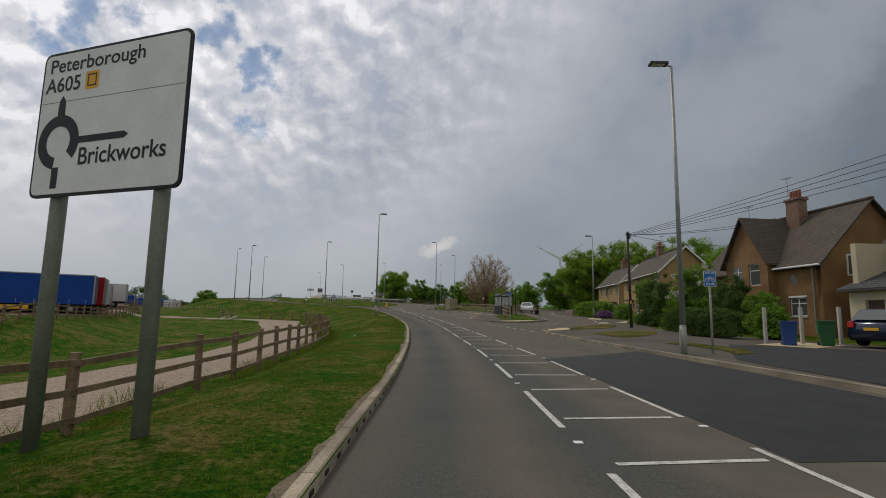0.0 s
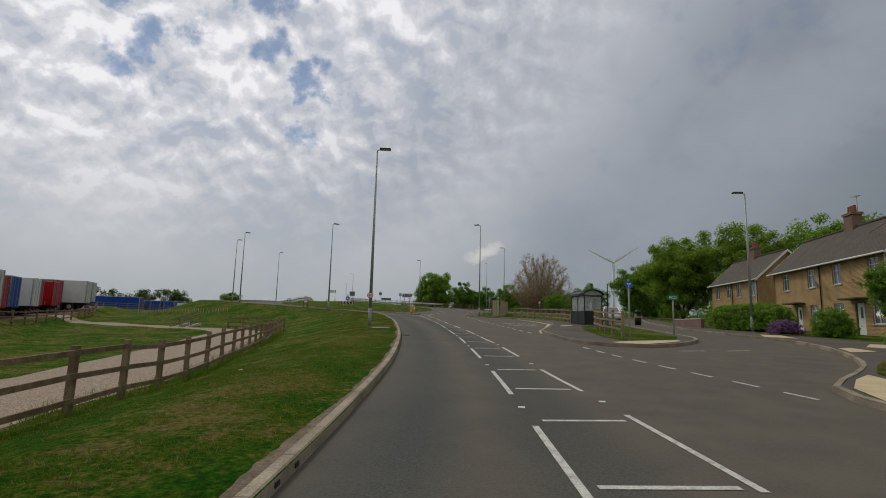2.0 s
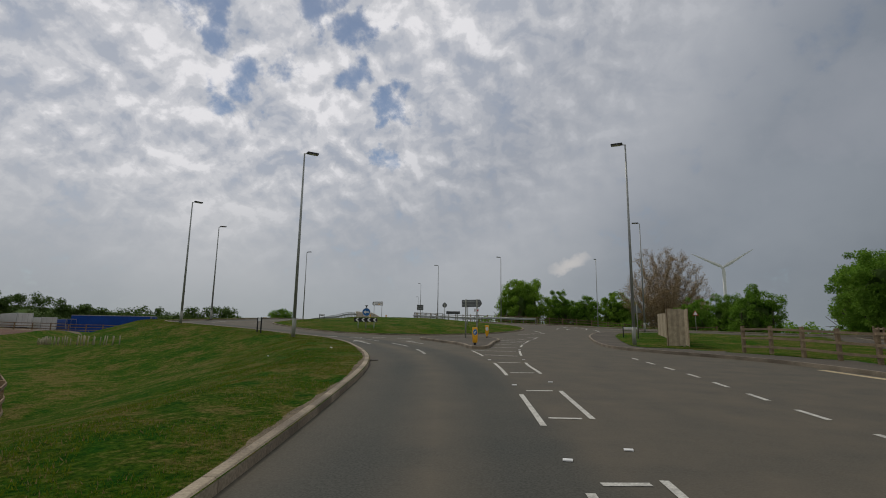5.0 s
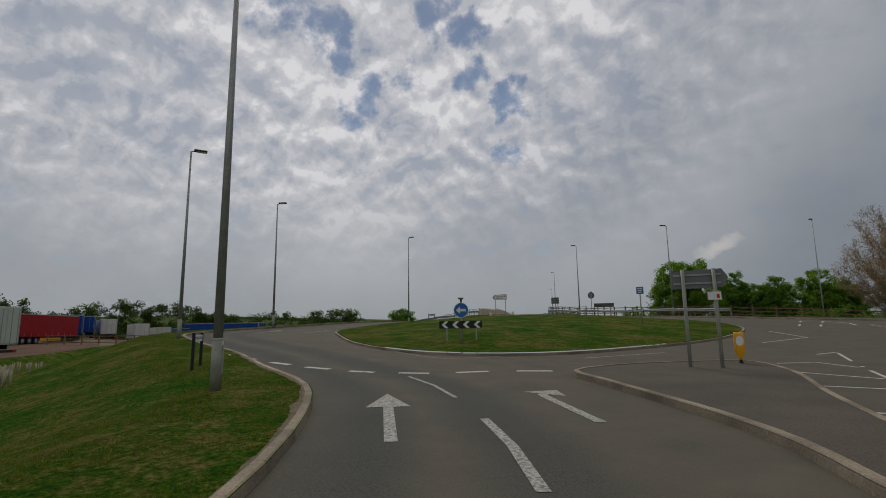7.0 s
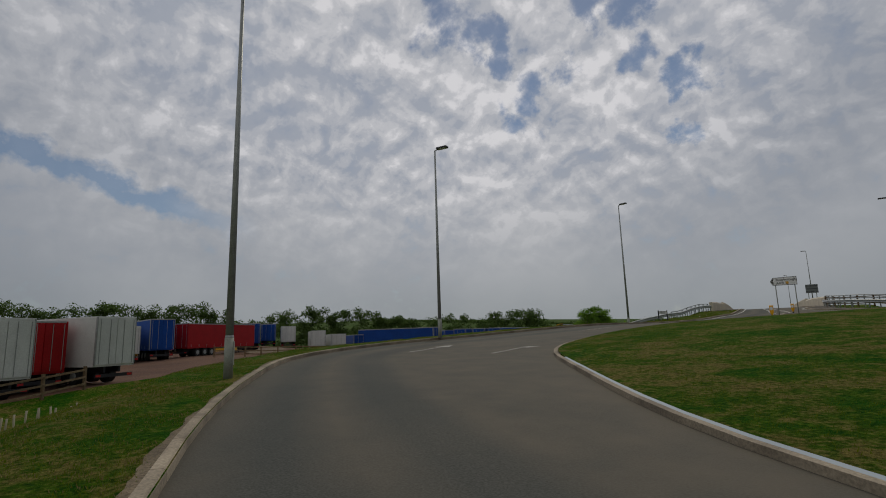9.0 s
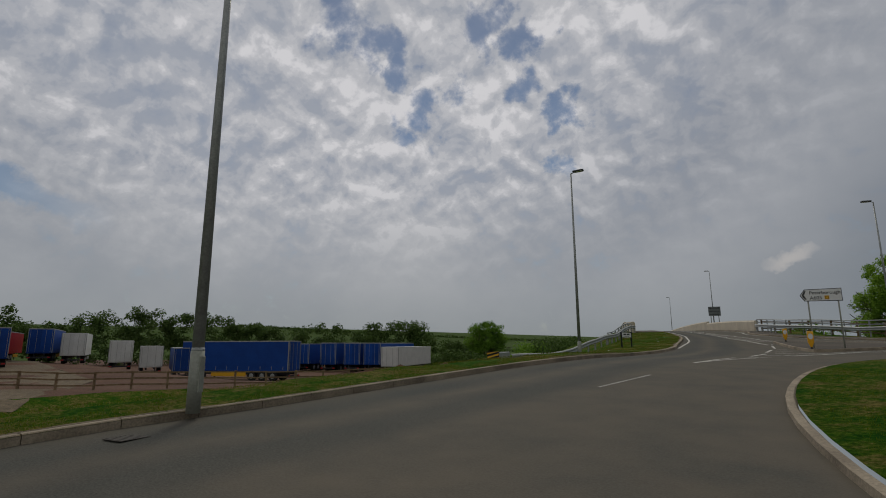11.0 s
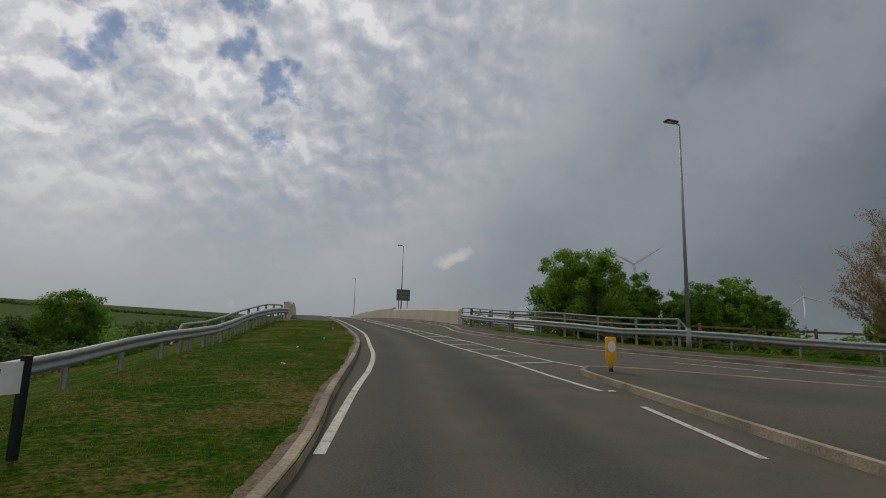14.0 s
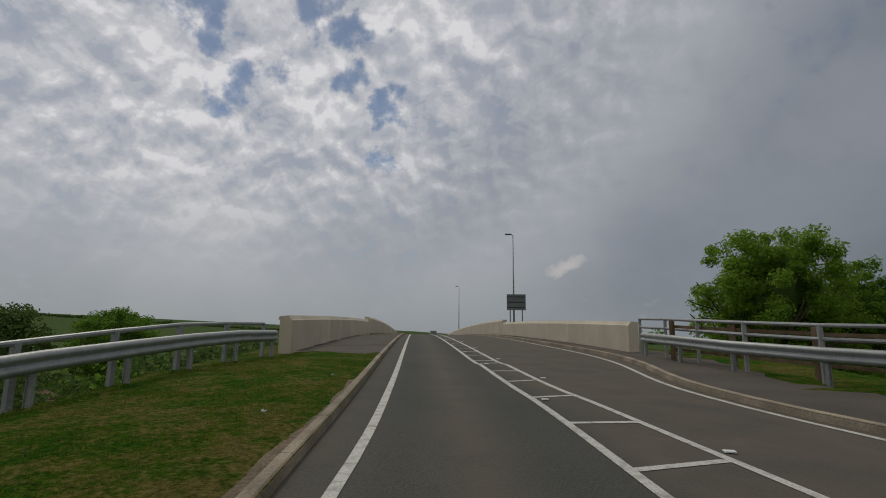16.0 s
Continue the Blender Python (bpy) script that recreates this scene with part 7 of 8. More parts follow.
# ---------------------------------------------------------------- houses
def brick_material(name, a, b, mortar, scale=1.0):
    m = bpy.data.materials.new(name)
    m.use_nodes = True
    nt = m.node_tree
    N, Lk = nt.nodes.new, nt.links.new
    bs = nt.nodes["Principled BSDF"]
    bs.inputs["Roughness"].default_value = 0.9
    co = N("ShaderNodeTexCoord")
    sep, comb = N("ShaderNodeSeparateXYZ"), N("ShaderNodeCombineXYZ")
    Lk(co.outputs["Object"], sep.inputs[0])
    ad = N("ShaderNodeMath"); ad.operation = "ADD"
    Lk(sep.outputs[0], ad.inputs[0]); Lk(sep.outputs[1], ad.inputs[1])
    Lk(ad.outputs[0], comb.inputs[0]); Lk(sep.outputs[2], comb.inputs[1])
    br = N("ShaderNodeTexBrick")
    br.inputs["Color1"].default_value, br.inputs["Color2"].default_value, br.inputs["Mortar"].default_value = (*a, 1), (*b, 1), (*mortar, 1)
    br.inputs["Scale"].default_value, br.inputs["Mortar Size"].default_value = scale, 0.016
    br.inputs["Brick Width"].default_value, br.inputs["Row Height"].default_value = 0.225, 0.075
    Lk(comb.outputs[0], br.inputs["Vector"])
    nz = N("ShaderNodeTexNoise")
    nz.inputs["Scale"].default_value, nz.inputs["Detail"].default_value = 1.4, 6
    Lk(co.outputs["Object"], nz.inputs["Vector"])
    mr = N("ShaderNodeMapRange")
    mr.inputs["To Min"].default_value, mr.inputs["To Max"].default_value = 0.6, 1.35
    Lk(nz.outputs[0], mr.inputs["Value"])
    hs = N("ShaderNodeHueSaturation")
    Lk(br.outputs["Color"], hs.inputs["Color"]); Lk(mr.outputs[0], hs.inputs["Value"])
    Lk(hs.outputs[0], bs.inputs["Base Color"])
    bp = N("ShaderNodeBump")
    bp.inputs["Strength"].default_value, bp.inputs["Distance"].default_value = 0.6, 0.01
    Lk(br.outputs["Fac"], bp.inputs["Height"]); bp.invert = True
    Lk(bp.outputs[0], bs.inputs["Normal"])
    return m


BRICK = brick_material("buff_brick", (0.58, 0.38, 0.15), (0.44, 0.28, 0.115), (0.20, 0.14, 0.08))
BRICK_RED = brick_material("red_brick", (0.20, 0.075, 0.045), (0.15, 0.06, 0.04), (0.22, 0.18, 0.14))
RENDER_BROWN = material("brown_render", (0.27, 0.155, 0.065), 0.92, spread=0.2, scale=0.8, fine=30, bump=0.4, second=(0.20, 0.11, 0.05))
RENDER_CREAM = material("cream_render", (0.55, 0.48, 0.33), 0.9, spread=0.08, scale=1.0, fine=35, bump=0.2)
ROOF_TILE = brick_material("concrete_roof_tile", (0.105, 0.082, 0.062), (0.085, 0.067, 0.052), (0.055, 0.045, 0.036), 0.8)
SLATE = brick_material("grey_slate", (0.085, 0.085, 0.09), (0.065, 0.066, 0.07), (0.03, 0.03, 0.03), 0.6)
FRAME_WHITE = material("white_window_frame", (0.72, 0.72, 0.70), 0.45, spread=0.05, bump=0.02)
POT = material("terracotta_pot", (0.28, 0.09, 0.06), 0.85, spread=0.2, bump=0.2)
DOOR_DARK = material("dark_timber_door", (0.07, 0.03, 0.02), 0.5, spread=0.15, bump=0.1)


def glass_material():
    m = bpy.data.materials.new("window_glass")
    m.use_nodes = True
    b = m.node_tree.nodes["Principled BSDF"]
    b.inputs["Base Color"].default_value = (0.09, 0.10, 0.10, 1)
    b.inputs["Roughness"].default_value, b.inputs["Specular IOR Level"].default_value = 0.05, 0.8
    return m


GLASS = glass_material()


def clear_glass():
    m = bpy.data.materials.new("clear_glazing")
    m.use_nodes = True
    nt = m.node_tree
    out, b = nt.nodes["Material Output"], nt.nodes["Principled BSDF"]
    b.inputs["Base Color"].default_value = (0.5, 0.55, 0.55, 1)
    b.inputs["Roughness"].default_value = 0.08
    t = nt.nodes.new("ShaderNodeBsdfTransparent")
    mx = nt.nodes.new("ShaderNodeMixShader")
    mx.inputs[0].default_value = 0.3
    nt.links.new(t.outputs[0], mx.inputs[1]); nt.links.new(b.outputs[0], mx.inputs[2]); nt.links.new(mx.outputs[0], out.inputs[0])
    return m


CLEAR = clear_glass()


def wall_panel(length, height, thick, holes):
    """A wall along x, its face at y = 0, with real openings (x0, x1, z0, z1)."""
    xs = sorted({0, length, *[h[0] for h in holes], *[h[1] for h in holes]})
    zs = sorted({-0.4, height, *[h[2] for h in holes], *[h[3] for h in holes]})
    bm = bmesh.new()
    for x0, x1 in zip(xs[:-1], xs[1:]):
        for z0, z1 in zip(zs[:-1], zs[1:]):
            cx, cz = (x0 + x1) / 2, (z0 + z1) / 2
            if not any(h[0] < cx < h[1] and h[2] < cz < h[3] for h in holes):
                box(bm, x0, x1, 0, thick, z0, z1)
    bmesh.ops.remove_doubles(bm, verts=bm.verts, dist=1e-4)
    return bm


def window(parent, x0, x1, z0, z1, sashes=2, y=0.08):
    """A casement: white frame, mullions, panes and sill."""
    w = part("window", boxed(x0, x1, y, y + 0.05, z0, z0 + 0.06), FRAME_WHITE, parent, "white framed window")
    bm = bmesh.new()
    box(bm, x0, x1, y, y + 0.05, z1 - 0.06, z1)
    for k in range(sashes + 1):
        xx = x0 + (x1 - x0 - 0.06) * k / sashes
        box(bm, xx, xx + 0.06, y - 0.003, y + 0.053, z0, z1)
    box(bm, x0, x1, y, y + 0.05, z0 + (z1 - z0) * 0.68, z0 + (z1 - z0) * 0.68 + 0.045)
    part("frame", bm, FRAME_WHITE, w)
    for k in range(sashes):
        a = x0 + (x1 - x0) * k / sashes
        part("pane", boxed(a + 0.03, a + (x1 - x0) / sashes - 0.03, y + 0.02, y + 0.03, z0 + 0.03, z1 - 0.03), GLASS, w)
    part("sill", boxed(x0 - 0.06, x1 + 0.06, -0.05, y + 0.05, z0 - 0.07, z0), CONCRETE if parent.get("category") else CONCRETE, w)


def gable_roof(length, depth, eave, ridge, over=0.3, thick=0.12):
    """Two roof slopes with real thickness, ridge along x."""
    bm = bmesh.new()
    mid = depth / 2
    k = (ridge - eave) / mid
    for s in (0, 1):
        ye = -over if s == 0 else depth + over
        ze = eave - k * over
        vs = []
        for x in (-over, length + over):
            vs.append([(x, ye, ze), (x, mid, ridge), (x, mid, ridge + thick), (x, ye, ze + thick)])
        a = [bm.verts.new(p) for p in vs[0]]
        b = [bm.verts.new(p) for p in vs[1]]
        for i in range(4):
            bm.faces.new((a[i], a[(i + 1) % 4], b[(i + 1) % 4], b[i]))
        bm.faces.new(a[::-1]); bm.faces.new(b)
    bmesh.ops.recalc_face_normals(bm, faces=bm.faces)
    return bm


def gable_wall(x, depth, eave, ridge, thick):
    bm = bmesh.new()
    pts = [(0.0, -0.4), (depth, -0.4), (depth, eave), (depth / 2, ridge), (0.0, eave)]
    a = [bm.verts.new((x, y, z)) for y, z in pts]
    b = [bm.verts.new((x + thick, y, z)) for y, z in pts]
    bm.faces.new(a); bm.faces.new(b[::-1])
    for i in range(5):
        bm.faces.new((a[i], b[i], b[(i + 1) % 5], a[(i + 1) % 5]))
    bmesh.ops.recalc_face_normals(bm, faces=bm.faces)
    return bm


def chimney(parent, x, y, z0, z1, pots=3):
    c = part("chimney", boxed(x - 0.5, x + 0.5, y - 0.32, y + 0.32, z0, z1), BRICK_RED, parent, "red brick chimney stack")
    part("chimney_cap", boxed(x - 0.58, x + 0.58, y - 0.4, y + 0.4, z1 - 0.2, z1 - 0.02, bevel=0.02), BRICK_RED, c)
    for k in range(pots):
        px = x - 0.32 + 0.64 * k / max(1, pots - 1)
        part("chimney_pot", tubed((px, y, z1 - 0.02), (px, y, z1 + 0.5), 0.12, 0.095, seg=12), POT, c)


def aerial(parent, x, y, z0, h):
    bm = tubed((x, y, z0), (x, y, z0 + h), 0.02, seg=6)
    for k in range(5):
        tube(bm, (x - 0.3 + 0.15 * k, y - 0.25 + 0.02 * k, z0 + h), (x - 0.3 + 0.15 * k, y + 0.25 - 0.02 * k, z0 + h), 0.01, seg=5)
    tube(bm, (x - 0.4, y, z0 + h), (x + 0.4, y, z0 + h), 0.012, seg=5)
    part("aerial", bm, GALV, parent)


def semi_pair(x, y, heading, length, label, z):
    """A pair of two-storey brick houses under one roof; the front looks along local -y."""
    depth, eave, ridge = 5.3, 5.0, 7.5
    k = length / 14.3
    ob = thing("house", pose(x, y, z, 0, 0, heading), label, "house", "brick houses")
    h = length / 2
    ups = [(k * u - 0.5, k * u + 0.5, 3.35, 4.65) for u in (2.1, 5.9, 9.1, 12.9)]
    downs = [(k * u - 0.55, k * u + 0.55, 0.75, 2.1) for u in (2.1, 6.1, 9.1, 13.0)]
    doors = [(k * u - 0.46, k * u + 0.46, 0.05, 2.1) for u in (3.9, 11.3)]
    part("wall", wall_panel(length, eave, 0.28, ups + downs + doors), BRICK, ob, "buff brick front wall")
    bm = boxed(0, length, depth - 0.28, depth, -0.4, eave)
    part("wall", bm, BRICK, ob)
    part("wall", gable_wall(-0.004, depth, eave, ridge, 0.28), BRICK, ob, "buff brick gable end")
    part("wall", gable_wall(length - 0.276, depth, eave, ridge, 0.28), BRICK, ob, "buff brick gable end")
    for o in ups + downs:
        window(ob, *o)
    part("inner_floor", boxed(0.3, length - 0.3, 0.3, depth - 0.3, 2.5, 2.6), CONCRETE, ob)
    for o in doors:
        d = part("door", boxed(o[0] + 0.06, o[1] - 0.06, 0.1, 0.15, 0.05, 2.04), FRAME_WHITE, ob, "white front door")
        part("pane", boxed(o[0] + 0.35, o[1] - 0.35, 0.09, 0.10, 1.1, 1.8), GLASS, d)
        part("canopy", boxed(o[0] - 0.45, o[1] + 0.45, -0.75, 0.0, 2.22, 2.34, bevel=0.03), ROOF_TILE, ob, "brown door canopy")
    part("roof", gable_roof(length, depth, eave, ridge), ROOF_TILE, ob, "brown concrete tiled roof")
    part("ridge", boxed(-0.3, length + 0.3, depth / 2 - 0.14, depth / 2 + 0.14, ridge + 0.05, ridge + 0.19, bevel=0.04), ROOF_TILE, ob)
    part("gutter", tubed((-0.3, -0.36, eave - 0.22), (length + 0.3, -0.36, eave - 0.22), 0.06, seg=8), FRAME_WHITE, ob)
    for px in (h, length - 0.2):
        part("downpipe", tubed((px, -0.06, 0), (px, -0.06, eave - 0.2), 0.04, seg=8), DARK if px == h else FRAME_WHITE, ob)
    for s in (-0.31, length + 0.28):
        for a, b in ((-0.3, depth / 2), (depth + 0.3, depth / 2)):
            za, zb = eave - 0.28, ridge
            bm = bmesh.new()
            vs = [bm.verts.new(p) for p in ((s, a, za - 0.1), (s, b, zb - 0.08), (s, b, zb + 0.13), (s, a, za + 0.12))]
            ws = [bm.verts.new((v.co.x + 0.03, v.co.y, v.co.z)) for v in vs]
            bm.faces.new(vs); bm.faces.new(ws[::-1])
            for i in range(4):
                bm.faces.new((vs[i], ws[i], ws[(i + 1) % 4], vs[(i + 1) % 4]))
            bmesh.ops.recalc_face_normals(bm, faces=bm.faces)
            part("barge_board", bm, FRAME_WHITE, ob)
    chimney(ob, h - 0.6, depth / 2, ridge - 0.6, ridge + 1.15, 4)
    aerial(ob, h - 0.3, depth / 2 + 0.2, ridge + 1.0, 1.3)
    dish = part("satellite_dish", tubed((h + 0.4, -0.45, 3.4), (h + 0.42, -0.38, 3.42), 0.28, 0.12, seg=16), GREY_BACK, ob)
    return ob


semi_pair(23.54, 66.61, -95.3, 14.3, "pair of buff brick houses with a brown tiled roof", 1.6)
semi_pair(24.85, 81.7, -91.5, 10.4, "farther pair of buff brick houses with a grey-brown roof", 1.7)


def old_house():
    """The brown rendered house with a front gable and a tall chimney."""
    x, y = 19.44, 37.6
    z = land(19, 33)
    ob = thing("house", pose(x, y, z, 0, 0, -83), "brown rendered house with front gable and brick chimney", "house")
    L, D, eave, ridge = 9.9, 6.6, 4.0, 7.5
    holes = [(7.6, 8.8, 0.95, 2.0)]
    part("wall", wall_panel(L, eave, 0.3, holes), RENDER_BROWN, ob, "brown rendered front wall")
    part("wall", boxed(0, L, D - 0.3, D, -0.4, eave), RENDER_BROWN, ob)
    part("wall", gable_wall(-0.004, D, eave, ridge, 0.3), RENDER_BROWN, ob)
    part("wall", gable_wall(L - 0.296, D, eave, ridge, 0.3), RENDER_BROWN, ob, "brown rendered gable end")
    part("roof", gable_roof(L, D, eave, ridge, 0.32), ROOF_TILE, ob, "weathered brown tiled roof")
    part("ridge", boxed(-0.3, L + 0.3, D / 2 - 0.14, D / 2 + 0.14, ridge + 0.05, ridge + 0.2, bevel=0.04), ROOF_TILE, ob)
    window(ob, *holes[0])
    part("window_arch", boxed(7.55, 8.85, -0.02, 0.1, 2.0, 2.12, bevel=0.03), FRAME_WHITE, ob)
    # front gable wing
    gx0, gx1, gz = 3.0, 6.7, 7.2
    wing_holes = [(0.6, 1.5, 2.95, 4.15), (2.1, 3.05, 2.85, 4.2)]
    wall = part("wall", wall_panel(gx1 - gx0, 4.4, 0.3, wing_holes), RENDER_BROWN, ob, "brown rendered gable wing")
    wall.matrix_basis = Matrix.Translation((gx0, -0.55, 0))
    bm = bmesh.new()
    pts = [(gx0, 4.4), (gx1, 4.4), ((gx0 + gx1) / 2, gz)]
    a = [bm.verts.new((p, -0.55, q)) for p, q in pts]
    b = [bm.verts.new((p, -0.25, q)) for p, q in pts]
    bm.faces.new(a); bm.faces.new(b[::-1])
    for i in range(3):
        bm.faces.new((a[i], b[i], b[(i + 1) % 3], a[(i + 1) % 3]))
    bmesh.ops.recalc_face_normals(bm, faces=bm.faces)
    part("gable", bm, RENDER_BROWN, ob)
    for s in (gx0, gx1 - 0.3):
        part("wall", boxed(s, s + 0.3, -0.25, 0.4, -0.4, 4.4), RENDER_BROWN, ob)
    bm = bmesh.new()
    for s in (-1, 1):
        c = (gx0 + gx1) / 2
        e = gx0 - 0.25 if s < 0 else gx1 + 0.25
        ze = 4.4 - 0.25 * (gz - 4.4) / ((gx1 - gx0) / 2)
        vs = [[bm.verts.new((xx, yy, zz + t)) for xx, zz in ((e, ze), (c, gz))] for yy in (-0.85, D / 2) for t in (0, 0.13)]
        p0, p1, q0, q1 = vs
        for f in ((p0[0], p0[1], q0[1], q0[0]), (p1[0], q1[0], q1[1], p1[1]), (p0[0], p1[0], p1[1], p0[1]), (p0[0], q0[0], q1[0], p1[0])):
            bm.faces.new(f)
    bmesh.ops.recalc_face_normals(bm, faces=bm.faces)
    part("roof", bm, ROOF_TILE, ob, "tiled roof of the front gable")
    for o in wing_holes:
        window(ob, o[0] + gx0, o[1] + gx0, o[2], o[3], 2 if o[0] < 1 else 1, y=-0.47)
    chimney(ob, 5.6, D / 2 - 0.6, 6.3, 8.6, 4)
    aerial(ob, 5.0, D / 2 - 0.6, 8.8, 1.3)
    aerial(ob, 0.6, D / 2, 7.6, 1.5)
    part("gutter", tubed((gx1 + 0.2, -0.38, eave - 0.25), (L + 0.3, -0.38, eave - 0.25), 0.06, seg=8), FRAME_WHITE, ob)
    part("downpipe", tubed((L - 0.5, -0.07, 0), (L - 0.5, -0.07, eave - 0.2), 0.04, seg=8), POLE_PAINT, ob)
    part("satellite_dish", tubed((L - 1.3, -0.5, 3.0), (L - 1.28, -0.42, 3.02), 0.3, 0.12, seg=18), GREY_BACK, ob)
    # windows of the gable end
    for zz in (3.2, 0.9):
        w = part("window", boxed(L, L + 0.05, 1.6, 2.5, zz, zz + 1.2), FRAME_WHITE, ob)
        part("pane", boxed(L + 0.04, L + 0.06, 1.68, 2.42, zz + 0.08, zz + 1.12), GLASS, w)


old_house()


def cream_house():
    z = land(22, 18)
    ob = thing("house", pose(20.5, 25.8, z, 0, 0, -86), "cream rendered house with a slate porch roof", "house")
    part("wall", wall_panel(9, 2.7, 0.3, [(0.9, 1.9, 0.05, 2.1), (4, 5.6, 0.9, 2.1)]), RENDER_CREAM, ob)
    part("door", boxed(0.96, 1.84, 0.12, 0.18, 0.05, 2.06), DOOR_DARK, ob, "dark framed glazed door")
    window(ob, 4, 5.6, 0.9, 2.1)
    part("wall", boxed(-0.004, 0.3, 0.3, 7, -0.4, 5.0), RENDER_CREAM, ob)
    part("wall", boxed(0.3, 9, 2.3, 2.6, 2.6, 5.0), RENDER_CREAM, ob)
    bm = bmesh.new()
    vs = [[bm.verts.new((xx, yy, zz + t)) for yy, zz in ((-0.4, 2.55), (2.3, 3.7))] for xx in (-0.3, 9.3) for t in (0, 0.12)]
    for f in ((vs[0][0], vs[0][1], vs[2][1], vs[2][0]), (vs[1][0], vs[3][0], vs[3][1], vs[1][1]), (vs[0][0], vs[2][0], vs[3][0], vs[1][0]), (vs[0][0], vs[1][0], vs[1][1], vs[0][1])):
        bm.faces.new(f)
    bmesh.ops.recalc_face_normals(bm, faces=bm.faces)
    part("porch_roof", bm, SLATE, ob, "grey slate porch roof")
    roof = part("roof", gable_roof(9, 5.5, 5.0, 7.4), SLATE, ob, "grey slate main roof")
    roof.matrix_basis = Matrix.Translation((0, 2.3, 0))


cream_house()


# ---------------------------------------------------------------- street furniture and clutter
def bus_shelter():
    """A black steel shelter with a barrel roof, glazed upper panels and a bench."""
    x, y = 8.05, 59.8
    z = rz(x, y, 0.11)
    ob = thing("bus_shelter", pose(x, y, z, 0, 0, 102), "black bus shelter with curved roof and glazed sides", "bus shelter")
    L, D, H = 2.5, 1.3, 2.15
    for a in (0, L / 2, L):
        for b in (0, D):
            part("post", boxed(a - 0.035, a + 0.035, b - 0.035, b + 0.035, -0.1, H), DARK, ob)
    bm = bmesh.new()
    prev = None
    for k in range(13):
        t = math.pi * k / 12
        yy, zz = D / 2 - math.cos(t) * (D / 2 + 0.12), H + math.sin(t) * 0.36
        row = [bm.verts.new((xx, yy, zz + tt)) for xx in (-0.1, L + 0.1) for tt in (0, 0.03)]
        if prev:
            for i, j in ((0, 2), (3, 1), (1, 0), (2, 3)):
                bm.faces.new((prev[i], prev[j], row[j], row[i]))
        prev = row
    bmesh.ops.recalc_face_normals(bm, faces=bm.faces)
    smooth(part("roof", bm, DARK, ob, "black barrel roof"))
    for k in range(5):
        bm = bmesh.new()
        prev = None
        xx = -0.1 + (L + 0.2) * k / 4
        for i in range(13):
            t = math.pi * i / 12
            p = Vector((xx, D / 2 - math.cos(t) * (D / 2 + 0.13), H + 0.03 + math.sin(t) * 0.37))
            if prev:
                tube(bm, prev, p, 0.02, seg=6)
            prev = p
        part("roof_rib", bm, DARK, ob)
    for name, args in (("panel", (0, L, D - 0.015, D + 0.015, 0.05, 1.0)), ("panel", (-0.015, 0.015, 0, D, 0.05, 1.0)), ("panel", (L - 0.015, L + 0.015, 0, D, 0.05, 1.0)), ("panel", (0, L * 0.33, -0.015, 0.015, 0.05, 1.0)), ("panel", (L * 0.67, L, -0.015, 0.015, 0.05, 1.0))):
        part(name, boxed(*args), DARK, ob, "solid black lower panel")
    for args in ((0.03, L - 0.03, D - 0.006, D + 0.006, 1.02, H - 0.1), (-0.006, 0.006, 0.03, D - 0.03, 1.02, H - 0.1), (L - 0.006, L + 0.006, 0.03, D - 0.03, 1.02, H - 0.1), (0.03, L * 0.33, -0.006, 0.006, 1.02, H - 0.1), (L * 0.67, L - 0.03, -0.006, 0.006, 1.02, H - 0.1)):
        part("glazing", boxed(*args), CLEAR, ob, "clear glazing panel").visible_shadow = False
    part("top_beam", boxed(0, L, -0.03, 0.03, H - 0.08, H), DARK, ob)
    part("top_beam", boxed(0, L, D - 0.03, D + 0.03, H - 0.08, H), DARK, ob)
    for a in (0, L):
        part("end_beam", boxed(a - 0.03, a + 0.03, 0, D, H - 0.08, H), DARK, ob)
        bm = plate(bmesh.new(), [(D / 2 - math.cos(math.pi * k / 12) * D / 2, H + math.sin(math.pi * k / 12) * 0.34) for k in range(13)], a - 0.004, a + 0.004)
        g = part("end_arch", bm, CLEAR, ob)
        g.matrix_basis = Matrix(((0, 1, 0, 0), (1, 0, 0, 0), (0, 0, 1, 0), (0, 0, 0, 1)))
        g.visible_shadow = False
    part("bench", boxed(0.3, L - 0.3, D - 0.45, D - 0.12, 0.42, 0.47, bevel=0.01), DARK, ob)
    part("timetable_case", boxed(L * 0.72, L * 0.9, -0.04, -0.02, 1.15, 1.75), WHITE, ob, "white timetable panel")
    part("stop_pole", tubed((-0.2, -0.35, -0.1), (-0.2, -0.35, 3.0), 0.035, seg=10), DARK, ob)


bus_shelter()


def litter_bin(x, y):
    ob = thing("litter_bin", pose(x, y, land(x, y)), "black cylindrical litter bin beside a lane", "litter bin")
    smooth(part("body", tubed((0, 0, 0), (0, 0, 0.85), 0.24, 0.26, seg=18), DARK, ob))
    smooth(part("hood", tubed((0, 0, 0.95), (0, 0, 1.15), 0.27, 0.18, seg=18), DARK, ob))
    for a in (0.8, 2.4, 4.0, 5.5):
        part("strut", tubed((0.22 * math.cos(a), 0.22 * math.sin(a), 0.85), (0.22 * math.cos(a), 0.22 * math.sin(a), 0.96), 0.02, seg=6), DARK, ob)
    part("band", tubed((0, 0, 0.6), (0, 0, 0.66), 0.262, seg=18), AMBER, ob)


litter_bin(11.6, 63.5)

